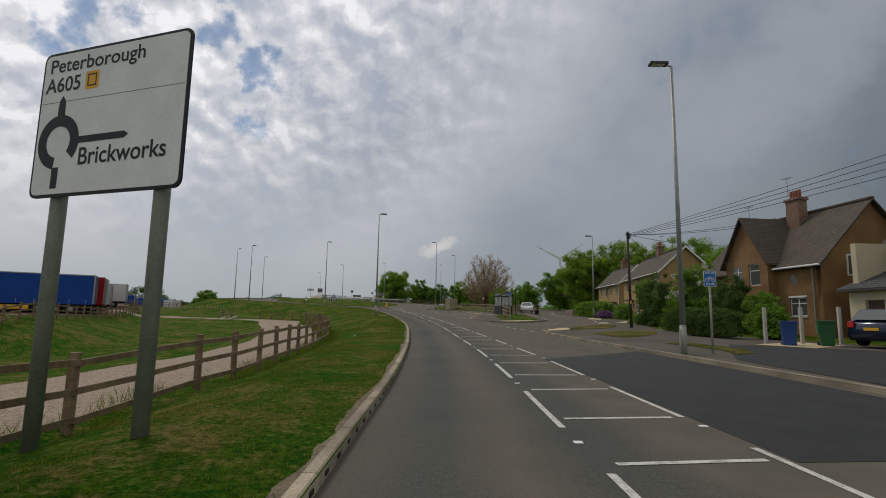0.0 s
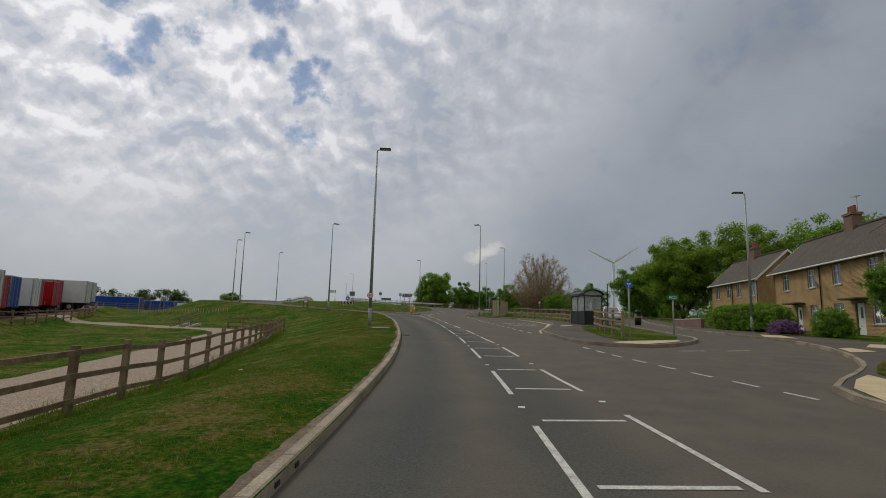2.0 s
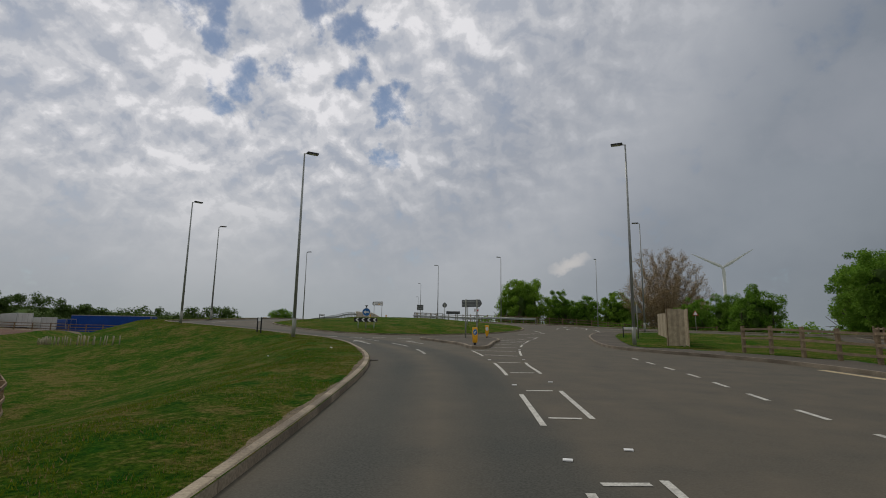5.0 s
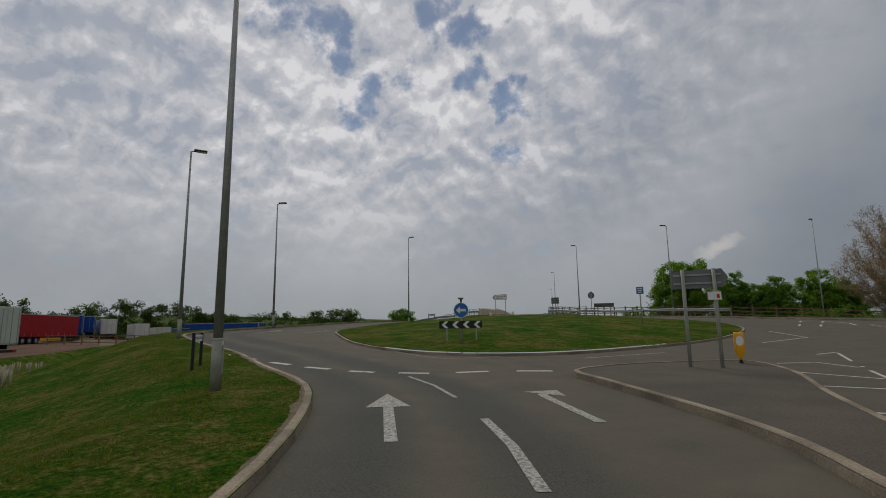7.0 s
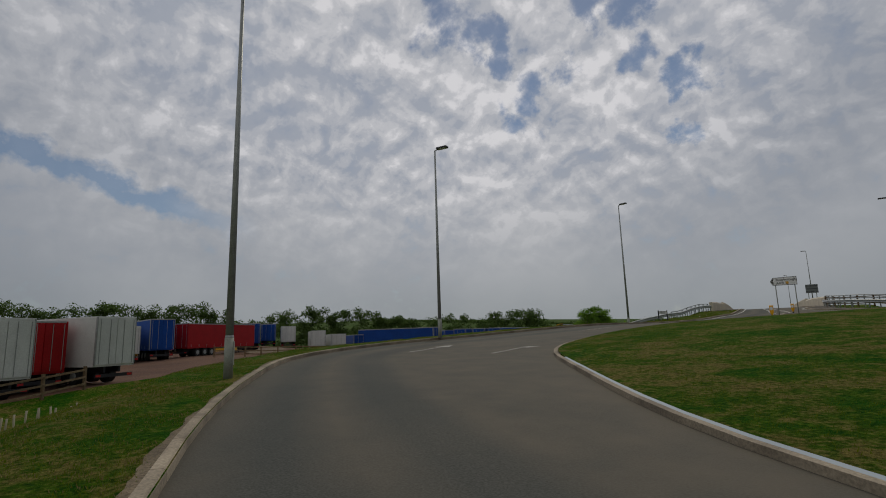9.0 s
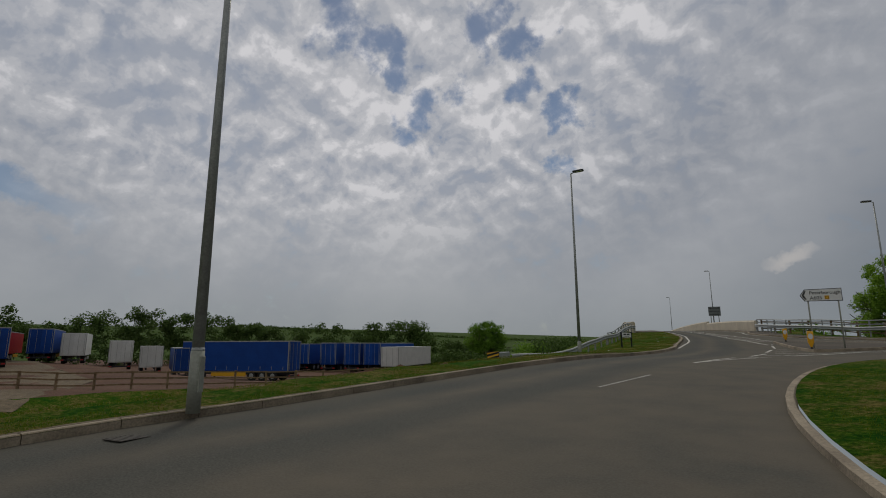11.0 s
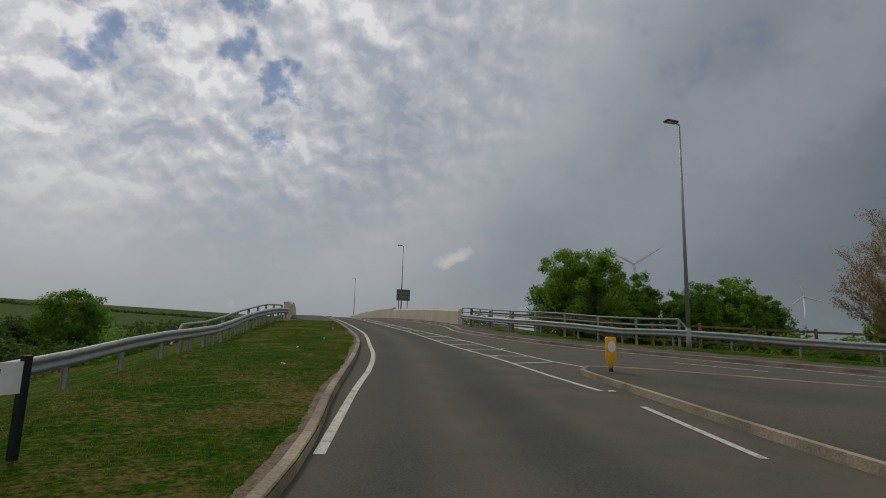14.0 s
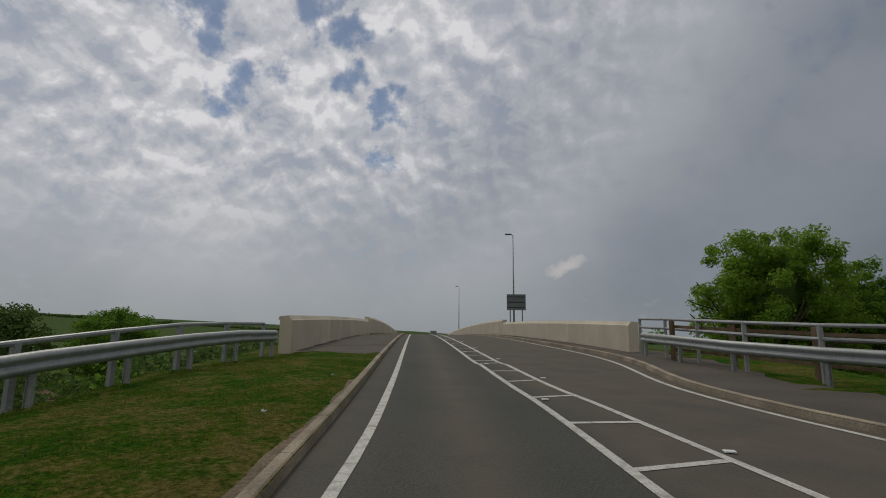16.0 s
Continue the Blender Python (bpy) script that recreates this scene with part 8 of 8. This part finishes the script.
WHEELIE_BLUE = material("blue_bin_plastic", (0.02, 0.06, 0.22), 0.5, spread=0.1, bump=0.05)
WHEELIE_GREEN = material("green_bin_plastic", (0.02, 0.10, 0.035), 0.5, spread=0.1, bump=0.05)


def wheelie_bin(x, y, heading, mat, label):
    ob = thing("wheelie_bin", pose(x, y, land(x, y), 0, 0, heading), label, "wheelie bin", "wheelie bins")
    bm = bmesh.new()
    rows = [[bm.verts.new((sx * w, sy * d, h)) for sx, sy in ((-1, -1), (1, -1), (1, 1), (-1, 1))] for h, w, d in ((0.06, 0.22, 0.26), (0.9, 0.28, 0.34), (1.0, 0.30, 0.36))]
    for p, q in zip(rows[:-1], rows[1:]):
        for i in range(4):
            bm.faces.new((p[i], p[(i + 1) % 4], q[(i + 1) % 4], q[i]))
    bm.faces.new(rows[0][::-1])
    bmesh.ops.bevel(bm, geom=bm.edges[:], offset=0.015, segments=1, affect="EDGES")
    part("body", bm, mat, ob)
    part("lid", boxed(-0.31, 0.31, -0.38, 0.37, 1.0, 1.07, bevel=0.025), mat, ob)
    for s in (-1, 1):
        part("wheel", tubed((s * 0.22, 0.30, 0.1), (s * 0.28, 0.30, 0.1), 0.1, seg=14), RUBBER_AND_HOLE_SHADE, ob)
    part("handle", tubed((-0.25, 0.41, 0.98), (0.25, 0.41, 0.98), 0.018, seg=8), mat, ob)


wheelie_bin(14.3, 21.3, -30, WHEELIE_BLUE, "blue wheelie bin with closed lid beside a hedge")
wheelie_bin(15.7, 21.1, -30, WHEELIE_GREEN, "green wheelie bin with closed lid beside a hedge")
for x, y in ((13.9, 22.2), (15.4, 22.1), (16.9, 21.9)):
    ob = thing("gate_post", pose(x, y, land(x, y)), "grey concrete gate post at a drive", "gate post", "gate posts")
    part("shaft", boxed(-0.06, 0.06, -0.06, 0.06, -0.2, 1.6, bevel=0.015), CONCRETE, ob)


def car(x, y, heading, mat, label, van=False, z=None):
    """A parked car built from a lofted body, glasshouse, wheels, lamps and mirrors; it faces +y."""
    z = (land(x, y) if z is None else z)
    ob = thing("van" if van else "car", pose(x, y, z, 0, 0, heading), label, "van" if van else "car")
    L, w = (5.3, 0.98) if van else (4.35, 0.88)
    side = [(-L / 2, 0.42), (-L / 2 + 0.05, 0.85), (-L / 2 + 0.15, 1.0), (L / 2 - 1.15, 0.98), (L / 2 - 0.15, 0.80), (L / 2, 0.62), (L / 2 - 0.02, 0.35)]
    roof = [(-L / 2 + 0.12, 0.98), (-L / 2 + 0.55, 1.44), (-0.2, 1.50), (0.35, 1.45), (L / 2 - 1.1, 0.97)]
    if van:
        side = [(-L / 2, 0.45), (-L / 2, 1.1), (L / 2 - 0.9, 1.15), (L / 2 - 0.1, 1.0), (L / 2, 0.7), (L / 2 - 0.02, 0.4)]
        roof = [(-L / 2, 1.1), (-L / 2 + 0.08, 2.25), (0.9, 2.28), (1.2, 2.2), (L / 2 - 0.85, 1.13)]

    def loft(outline, half, taper, base_z):
        bm = bmesh.new()
        pts = [(p, q) for p, q in outline]
        rows = []
        for s in (-1, -0.96, 0.96, 1):
            rows.append([bm.verts.new((s * (half - (taper * (q - base_z) if q > base_z else 0)), p * (0.985 if abs(s) == 1 else 1), q)) for p, q in pts])
        for a, b in zip(rows[:-1], rows[1:]):
            for i in range(len(pts) - 1):
                bm.faces.new((a[i], a[i + 1], b[i + 1], b[i]))
            bm.faces.new((a[-1], a[0], b[0], b[-1]))
        bm.faces.new(rows[0]); bm.faces.new(rows[-1][::-1])
        bmesh.ops.recalc_face_normals(bm, faces=bm.faces)
        return bm

    full = [(-L / 2 + 0.1, 0.22)] + side + [(L / 2 - 0.15, 0.22)]
    bm = loft(full, w, 0.0, 9)
    bmesh.ops.bevel(bm, geom=[e for e in bm.edges if e.calc_face_angle(0) > 0.5], offset=0.04, segments=2, affect="EDGES")
    smooth(part("body", bm, mat, ob, "painted car body"))
    part("roof", loft(roof, w - 0.06, 0.28, 0.98), mat, ob)
    mid = [(p * 0.93 + 0.0, q if i in (0, 4) else q - 0.07) for i, (p, q) in enumerate(roof)]
    part("window_band", loft(mid if not van else [(1.15, 1.2), (1.2, 2.05), (1.3, 2.05), (L / 2 - 0.95, 1.2)], w - 0.045, 0.28, 0.98), GLASS, ob, "dark side windows")
    ws = [(roof[3][0] + 0.06, roof[3][1] - 0.03), (roof[4][0] + 0.02, roof[4][1] + 0.03)]
    for (p0, q0), (p1, q1), nm in ((ws[0], ws[1], "windscreen"), ((roof[1][0] - 0.06, roof[1][1] - 0.04), (roof[0][0] - 0.03, roof[0][1] + 0.05), "rear_window")):
        bm = bmesh.new()
        bm.faces.new([bm.verts.new(v) for v in ((-w + 0.30, p0, q0), (w - 0.30, p0, q0), (w - 0.17, p1, q1), (-w + 0.17, p1, q1))])
        part(nm, bm, GLASS, ob)
    for s in (-1, 1):
        for wy in (-L / 2 + 0.8, L / 2 - 0.85):
            wh = part("wheel", tubed((s * (w - 0.2), wy, 0.31), (s * (w + 0.005), wy, 0.31), 0.31, seg=20), RUBBER_AND_HOLE_SHADE, ob)
            part("rim", tubed((s * (w + 0.0), wy, 0.31), (s * (w + 0.012), wy, 0.31), 0.21, 0.17, seg=14), GALV, wh)
        part("headlight", boxed(s * 0.5, s * 0.82, L / 2 - 0.12, L / 2 + 0.0, 0.62, 0.78, bevel=0.03), WHITE, ob)
        part("tail_lamp", boxed(s * 0.62, s * 0.84, -L / 2 - 0.005, -L / 2 + 0.1, 0.72, 0.95, bevel=0.02), RED, ob)
        part("mirror", boxed(s * (w + 0.0), s * (w + 0.18), roof[4][0] - 0.35, roof[4][0] - 0.22, 0.95, 1.1, bevel=0.03), mat, ob)
    part("number_plate", boxed(-0.26, 0.26, -L / 2 - 0.012, -L / 2, 0.62, 0.73), AMBER, ob, "plain yellow number plate")
    part("number_plate", boxed(-0.26, 0.26, L / 2, L / 2 + 0.012, 0.42, 0.53), WHITE, ob, "plain white number plate")
    return ob


PAINT_NAVY = material("navy_car_paint", (0.012, 0.018, 0.045), 0.3, 0.3, spread=0.05, bump=0.0, coat=0.8)
PAINT_GREY = material("dark_grey_car_paint", (0.05, 0.055, 0.06), 0.3, 0.4, spread=0.05, bump=0.0, coat=0.8)
PAINT_WHITE = material("white_car_paint", (0.68, 0.68, 0.68), 0.35, spread=0.03, bump=0.0, coat=0.6)
car(18.4, 20.4, -70, PAINT_NAVY, "navy blue hatchback parked on a drive")
car(19.3, 45.6, 150, PAINT_GREY, "dark grey hatchback parked in front of houses")
car(12.4, 76, 172, PAINT_WHITE, "white estate car standing on a side lane")
vx, vy = at_bridge(125, 4.0)
car(vx, vy, 197, PAINT_WHITE, "white panel van on the far bridge carriageway", True, rz(vx, vy))
vx, vy = at_bridge(165, 0.6)
car(vx, vy, 17, PAINT_GREY, "dark car far ahead on the bridge", False, rz(vx, vy))


def telegraph_pole(x, y, h):
    z = land(x, y)
    ob = thing("telegraph_pole", pose(x, y, z, 1.0, -1.0, 0), "dark creosoted wooden telegraph pole", "telegraph pole")
    smooth(part("pole", tubed((0, 0, -0.5), (0, 0, h), 0.105, 0.075, seg=14), BARK_DARK, ob))
    part("junction_box", boxed(-0.11, 0.11, -0.17, -0.05, h - 0.55, h - 0.1, bevel=0.02), DARK, ob)
    part("top_ring", tubed((0, 0, h - 0.22), (0, 0, h - 0.16), 0.15, seg=12), DARK, ob)
    part("plate", boxed(-0.05, 0.05, -0.115, -0.095, 1.6, 1.8), AMBER, ob)
    part("band", tubed((0, 0, 1.4), (0, 0, 1.46), 0.108, seg=14), TIMBER, ob)
    for k in range(5):
        part("step", tubed((-0.2 if k % 2 else 0.06, 0, 3.2 + k * 0.5), (-0.06 if k % 2 else 0.2, 0, 3.2 + k * 0.5), 0.012, seg=6), GALV, ob)
    return Vector((x, y, z + h))


BARK_DARK = material("creosoted_timber", (0.06, 0.04, 0.028), 0.9, spread=0.3, scale=3, fine=25, bump=0.5)
ptop = telegraph_pole(12.9, 35.2, 6.6)
ntop = Vector((27.0, -14.0, 11.0))


def overhead_wire(a, b, sag, label="thin black overhead telephone wire"):
    cu = bpy.data.curves.new("overhead_wire", "CURVE")
    cu.dimensions, cu.bevel_depth, cu.bevel_resolution = "3D", 0.014, 1
    sp = cu.splines.new("POLY")
    n = 24
    sp.points.add(n)
    for i in range(n + 1):
        t = i / n
        p = a.lerp(b, t) - Vector((0, 0, sag * 4 * t * (1 - t)))
        sp.points[i].co = (*p, 1)
    cu.materials.append(DARK)
    tagged(new("overhead_wire", cu), label, "wire", "overhead wires")


for k in range(4):
    overhead_wire(ptop + Vector((0, 0, -0.15 - 0.06 * k)), ntop + Vector((0, 0, 0.5 - 0.45 * k)), 0.7 + 0.12 * k)
for a in ((22.2, 33.4, 8.4), (22.6, 33.2, 8.2), (22, 38.5, 7.3)):
    overhead_wire(ptop + Vector((0, 0, -0.2)), Vector(a), 0.25)
overhead_wire(ptop + Vector((0, 0, -0.25)), Vector((24.5, 57, 8.3)), 0.3)


def turbine(x, y, hub, blade, yaw, spin, label):
    """A three-bladed wind turbine on a tapered tower, at rest."""
    z0 = -6.0
    ob = thing("wind_turbine", pose(x, y, z0, 0, 0, yaw), label, "wind turbine", "wind turbines")
    h = hub - z0
    smooth(part("tower", tubed((0, 0, 0), (0, 0, h), blade * 0.05, blade * 0.028, seg=16), WHITE, ob))
    smooth(part("nacelle", boxed(-blade * 0.04, blade * 0.04, -blade * 0.05, blade * 0.16, h - blade * 0.03, h + blade * 0.05, bevel=blade * 0.012), WHITE, ob))
    smooth(part("hub", tubed((0, -blade * 0.10, h), (0, -blade * 0.03, h), blade * 0.02, blade * 0.045, seg=14), WHITE, ob))
    for k in range(3):
        a = radians(spin + 120 * k)
        bm = bmesh.new()
        prev = None
        for t, c in ((0.02, 0.025), (0.12, 0.05), (0.3, 0.045), (0.6, 0.028), (0.9, 0.014), (1.0, 0.004)):
            p = Vector((math.cos(a) * t, 0, math.sin(a) * t)) * blade
            n = Vector((-math.sin(a), 0, math.cos(a))) * c * blade
            q = Vector((0, c * blade * 0.28, 0))
            row = [bm.verts.new(p + Vector((0, -blade * 0.07, h)) + v) for v in (n, q, -n, -q)]
            if prev:
                for i in range(4):
                    bm.faces.new((prev[i], prev[(i + 1) % 4], row[(i + 1) % 4], row[i]))
            prev = row
        bmesh.ops.recalc_face_normals(bm, faces=bm.faces)
        part("blade", bm, WHITE, ob)


turbine(164.7, 718.7, 87, 38, -8, 32, "white three-bladed wind turbine far across the fields")
turbine(820, 1420, 110, 55, -35, 100, "white three-bladed wind turbine far across the fields")


# low brick wall and litter
ob = thing("garden_wall", pose(15.6, 61.3, land(15.6, 61.3), 0, 0, 82), "low red brick garden wall", "garden wall")
part("wall", boxed(0, 9.5, -0.11, 0.11, -0.2, 0.65), BRICK_RED, ob)
part("coping", boxed(-0.05, 9.55, -0.14, 0.14, 0.65, 0.72, bevel=0.01), CONCRETE, ob)
SCRAPS = [(-4.2, 24.6), (-5.1, 32.2), (-42.0, 133.4), (-43.2, 141.2), (-44.2, 146.5), (-42.9, 137.2), (-45.1, 150.2), (-41.6, 121.5), (-12.3, 71.0), (-14.2, 70.2), (-23.3, 82.6), (-16.4, 91.0)]
for i, (x, y) in enumerate(SCRAPS):
    bm = bmesh.new()
    bmesh.ops.create_grid(bm, x_segments=4, y_segments=4, size=0.02 + 0.025 * random.random())
    for v in bm.verts:
        v.co.z = 0.01 + 0.03 * random.random()
    ob = part("litter_scrap", bm, WHITE)
    ob.matrix_basis = pose(x, y, land(x, y) + 0.02, random.uniform(-20, 20), random.uniform(-20, 20), random.uniform(0, 360))
    tagged(ob, "crumpled white paper scrap lying on the grass", "litter", "litter")


# ---------------------------------------------------------------- grass blades and soil along the verges
def grass_tufts(name, line, near, far, y0, y1, density, seed, side, label, tall=0.022, leaf=None):
    """Loose blades of grass scattered over a verge; side +1: right of the line's travel."""
    rng = np.random.default_rng(seed)
    pts = [p for p in cut(line, 0.5) if y0 < p.y < y1]
    P = np.array([(p.x, p.y) for p in pts])
    D = np.gradient(P, axis=0)
    D /= np.linalg.norm(D, axis=1)[:, None]
    n = int(len(pts) * 0.5 * (far - near) * density)
    k = rng.integers(0, len(pts), n)
    off_ = near + (far - near) * rng.random(n) ** 1.5
    nrm = np.column_stack([D[:, 1], -D[:, 0]]) * side
    xy = P[k] + nrm[k] * off_[:, None] + rng.normal(size=(n, 2)) * 0.25
    clump = np.array([noise.noise(Vector((a * 0.8, b * 0.8, 5.0))) for a, b in xy])
    xy = xy[clump > -0.12]
    dist = line_distance(line, xy[:, 0], xy[:, 1])
    road_side = inside(ROAD_POLY, xy[:, 0], xy[:, 1]) & ~inside(ring, xy[:, 0], xy[:, 1])
    xy = xy[(dist > 0.18) & ~road_side]
    n = len(xy)
    z = land_z(xy[:, 0], xy[:, 1]) if name != "island_grass" else road_z(xy[:, 0], xy[:, 1]) + 0.11 + np.clip(line_distance(list(ring) + [ring[0]], xy[:, 0], xy[:, 1]) / 7, 0, 1) * 0.42
    h = tall * rng.uniform(0.5, 1.6, n)
    a = rng.uniform(0, 2 * math.pi, n)
    w = 0.004 + 0.005 * rng.random(n)
    lean = rng.normal(size=(n, 2)) * 0.5 * h[:, None]
    base = np.column_stack([xy, z - 0.01])
    dx = np.column_stack([np.cos(a) * w, np.sin(a) * w, np.zeros(n)])
    tip = base + np.column_stack([lean, h + 0.01])
    V = np.stack([base - dx, base + dx, tip], 1).reshape(-1, 3)
    F = np.arange(n * 3).reshape(-1, 3)
    return tagged(mesh_from(name, V, F, leaf or BLADE, None), label, "grass", kind="stuff")


BLADE = leaf_material("grass_blades", (0.04, 0.11, 0.004), (0.135, 0.16, 0.012), 0.5)
BLADE_DRY = leaf_material("dry_grass_blades", (0.10, 0.085, 0.025), (0.27, 0.20, 0.09), 0.3)
grass_tufts("verge_grass", lineL, 0.2, 5.0, -2, 80, 420, 31, -1, "short rough grass on the roadside verge")
grass_tufts("verge_grass", lineL, 0.2, 4.5, 80, 156, 380, 32, -1, "short rough grass on the bank beside the roundabout")
grass_tufts("verge_grass", lineL, 0.15, 4.5, -2, 80, 100, 41, -1, "dry straw-coloured blades in the verge", 0.026, BLADE_DRY)
grass_tufts("verge_grass", lineL, 0.15, 4.0, 80, 156, 100, 42, -1, "dry straw-coloured blades on the bank", 0.026, BLADE_DRY)
grass_tufts("island_grass", list(ring) + [ring[0]], 0.2, 4.0, 86, 112, 200, 33, 1, "short rough grass on the roundabout island")
grass_tufts("fence_grass", fence_line, -0.35, 0.35, 0, 60, 420, 34, 1, "long green grass along the foot of a fence", 0.2)


def soil_patch(x, y, rx, ry, heading, label="bare dry soil patch in the verge"):
    pts = []
    for k in range(44):
        a = 2 * math.pi * k / 44
        q = Vector((math.cos(a) * 1.7 + x, math.sin(a) * 1.7, y))
        r = 1 + 0.45 * noise.noise(q) + 0.30 * noise.noise(q * 3.1)
        u, v = rx * r * math.cos(a), ry * r * math.sin(a)
        c, s = math.cos(radians(heading)), math.sin(radians(heading))
        pts.append((x + u * c - v * s, y + u * s + v * c))
    return surface_patch("soil_patch", pts, SOIL, label, 0.004, land_z)


for x, y, rx, ry, h in ((-40.12, 117.3, 0.2, 1.3, 2), (-40.3, 114.9, 0.26, 1.1, 4), (-40.45, 112.6, 0.2, 0.8, 4), (-41.0, 115.2, 0.16, 0.3, 0)):
    soil_patch(x, y, rx, ry, h)


def clods(name, x0, x1, y0, y1, n, size, mat, label, seed):
    """Many loose clods and stones lying on the ground."""
    rng = np.random.default_rng(seed)
    bm = bmesh.new()
    bmesh.ops.create_icosphere(bm, subdivisions=1, radius=1)
    base = np.array([v.co[:] for v in bm.verts])
    tri_ = np.array([[v.index for v in f.verts] for f in bm.faces])
    bm.free()
    xs, ys = rng.uniform(x0, x1, n), rng.uniform(y0, y1, n)
    zs = land_z(xs, ys)
    V, F = [], []
    for k in range(n):
        sc = size * rng.uniform(0.3, 1.3) * np.array([1, rng.uniform(0.6, 1.2), rng.uniform(0.4, 0.8)])
        F.append(tri_ + len(V) * len(base))
        V.append(base * (1 + rng.uniform(-0.25, 0.25, (len(base), 1))) * sc + np.array([xs[k], ys[k], zs[k] + sc[2] * 0.4]))
    tagged(mesh_from(name, np.concatenate(V), np.concatenate(F), mat), label, "soil", kind="stuff")


clods("soil_clods", -40.55, -40.05, 112.0, 118.6, 520, 0.024, SOIL, "loose soil clods and stones behind the kerb", 61)


def earth_heap(x, y, r, h, seed, mat=DIRT):
    ob = thing("earth_heap", pose(x, y, land(x, y) - 0.05), "rough heap of red-brown earth and rubble", "earth heap", "earth heaps")
    bm = bmesh.new()
    bmesh.ops.create_grid(bm, x_segments=28, y_segments=28, size=r)
    for v in bm.verts:
        d = min(1.0, v.co.length / r)
        q = Vector((v.co.x, v.co.y, seed))
        v.co.z = h * (1 - d * d) ** 1.5 * (1 + 0.8 * noise.noise(q * 0.7)) + (0.16 * noise.noise(q * 2.6) + 0.1 * noise.noise(q * 6)) * (1 - d) - 0.1 * d
    part("mound", bm, mat, ob)


for k, (x, y, r, h) in enumerate(((-71, 141.5, 2.6, 0.9), (-69.5, 146.5, 2.4, 0.9), (-75, 139.5, 2.6, 0.8), (-70.5, 151.5, 2.2, 0.5))):
    earth_heap(x, y, r, h, k + 3)


def traffic_cone(x, y):
    ob = thing("traffic_cone", pose(x, y, land(x, y)), "orange traffic cone with a white band", "traffic cone")
    part("base", boxed(-0.18, 0.18, -0.18, 0.18, 0, 0.04, bevel=0.01), RUBBER_AND_HOLE_SHADE, ob)
    smooth(part("cone", tubed((0, 0, 0.04), (0, 0, 0.72), 0.13, 0.03, seg=16), CONE_ORANGE, ob))
    smooth(part("band", tubed((0, 0, 0.36), (0, 0, 0.52), 0.088, 0.065, seg=16), WHITE, ob))


CONE_ORANGE = material("orange_cone_plastic", (0.75, 0.11, 0.015), 0.5, spread=0.1, bump=0.05)
traffic_cone(-57.3, 129.5)


def soil_edge(line, y0, y1, side, label):
    """An uneven strip of bare crumbly soil just behind the kerb."""
    pts = [p for p in cut(line, 0.09) if y0 < p.y < y1]
    P = np.array([(p.x, p.y) for p in pts])
    D = np.gradient(P, axis=0)
    D /= np.linalg.norm(D, axis=1)[:, None]
    nrm = np.column_stack([D[:, 1], -D[:, 0]]) * side
    w = np.array([0.075 + 0.12 * noise.noise(Vector((a * 0.35, b * 0.35, 1))) + 0.06 * noise.noise(Vector((a * 1.6, b * 1.6, 2))) + 0.035 * noise.noise(Vector((a * 6, b * 6, 3))) for a, b in P])
    w = np.maximum(0.015, w)[:, None]
    A, B = P + nrm * 0.135, P + nrm * (0.135 + w)
    V = np.vstack([np.column_stack([A, land_z(A[:, 0], A[:, 1]) + 0.016]), np.column_stack([B, land_z(B[:, 0], B[:, 1]) + 0.008])])
    n = len(P)
    F = np.array([(i, i + 1, n + i + 1, n + i) for i in range(n - 1)])
    tagged(mesh_from("soil_edge", V, F, SOIL), label, "soil", kind="stuff")


soil_edge(lineL, -2, 90, -1, "crumbly bare soil along the back of the kerb")
soil_edge(lineL, 90, 150, -1, "crumbly bare soil along the back of the kerb")
GUARD = material("buff_plastic_tube", (0.36, 0.32, 0.23), 0.7, spread=0.15, bump=0.05, random=0.2)
# inspection cover and marker posts by the lamp column
surface_patch("access_cover", [(-5.75, 46.6), (-4.95, 46.9), (-5.1, 47.9), (-5.95, 47.6)], KERB, "pale concrete access cover in the verge", 0.015, land_z)
stakes = cut(spline([(-31, 80), (-36, 81.6), (-41, 83.8), (-48, 88.2)]), 0.45)
for p in stakes:
    x, y = p.x + random.uniform(-0.15, 0.15), p.y + random.uniform(-0.15, 0.15)
    ob = thing("tree_guard", pose(x, y, land(x, y), random.uniform(-5, 5), random.uniform(-5, 5), 0), "pale buff sapling guard tube on the bank", "tree guard", "tree guards")
    smooth(part("tube", tubed((0, 0, -0.05), (0, 0, random.uniform(0.45, 0.65)), 0.028, seg=8), GUARD, ob))
# the small footbridge rails on the path
ob = thing("culvert_rails", pose(-28.5, 68.0, land(-28.5, 68.0), 0, -12, 82), "pale timber handrails on a concrete culvert slab", "handrail")
for s in (-0.6, 0.6):
    part("slab", boxed(-1.3, 1.3, s - 0.1, s + 0.1, -0.3, 0.12), CONCRETE, ob)
    for k in range(3):
        part("post", boxed(-1.19 + k * 1.15, -1.11 + k * 1.15, s - 0.04, s + 0.04, 0.0, 0.95, bevel=0.008), TIMBER_PALE, ob)
    for h in (0.55, 0.95):
        part("rail", boxed(-1.25, 1.25, s + 0.041, s + 0.08, h - 0.05, h + 0.05), TIMBER_PALE, ob)
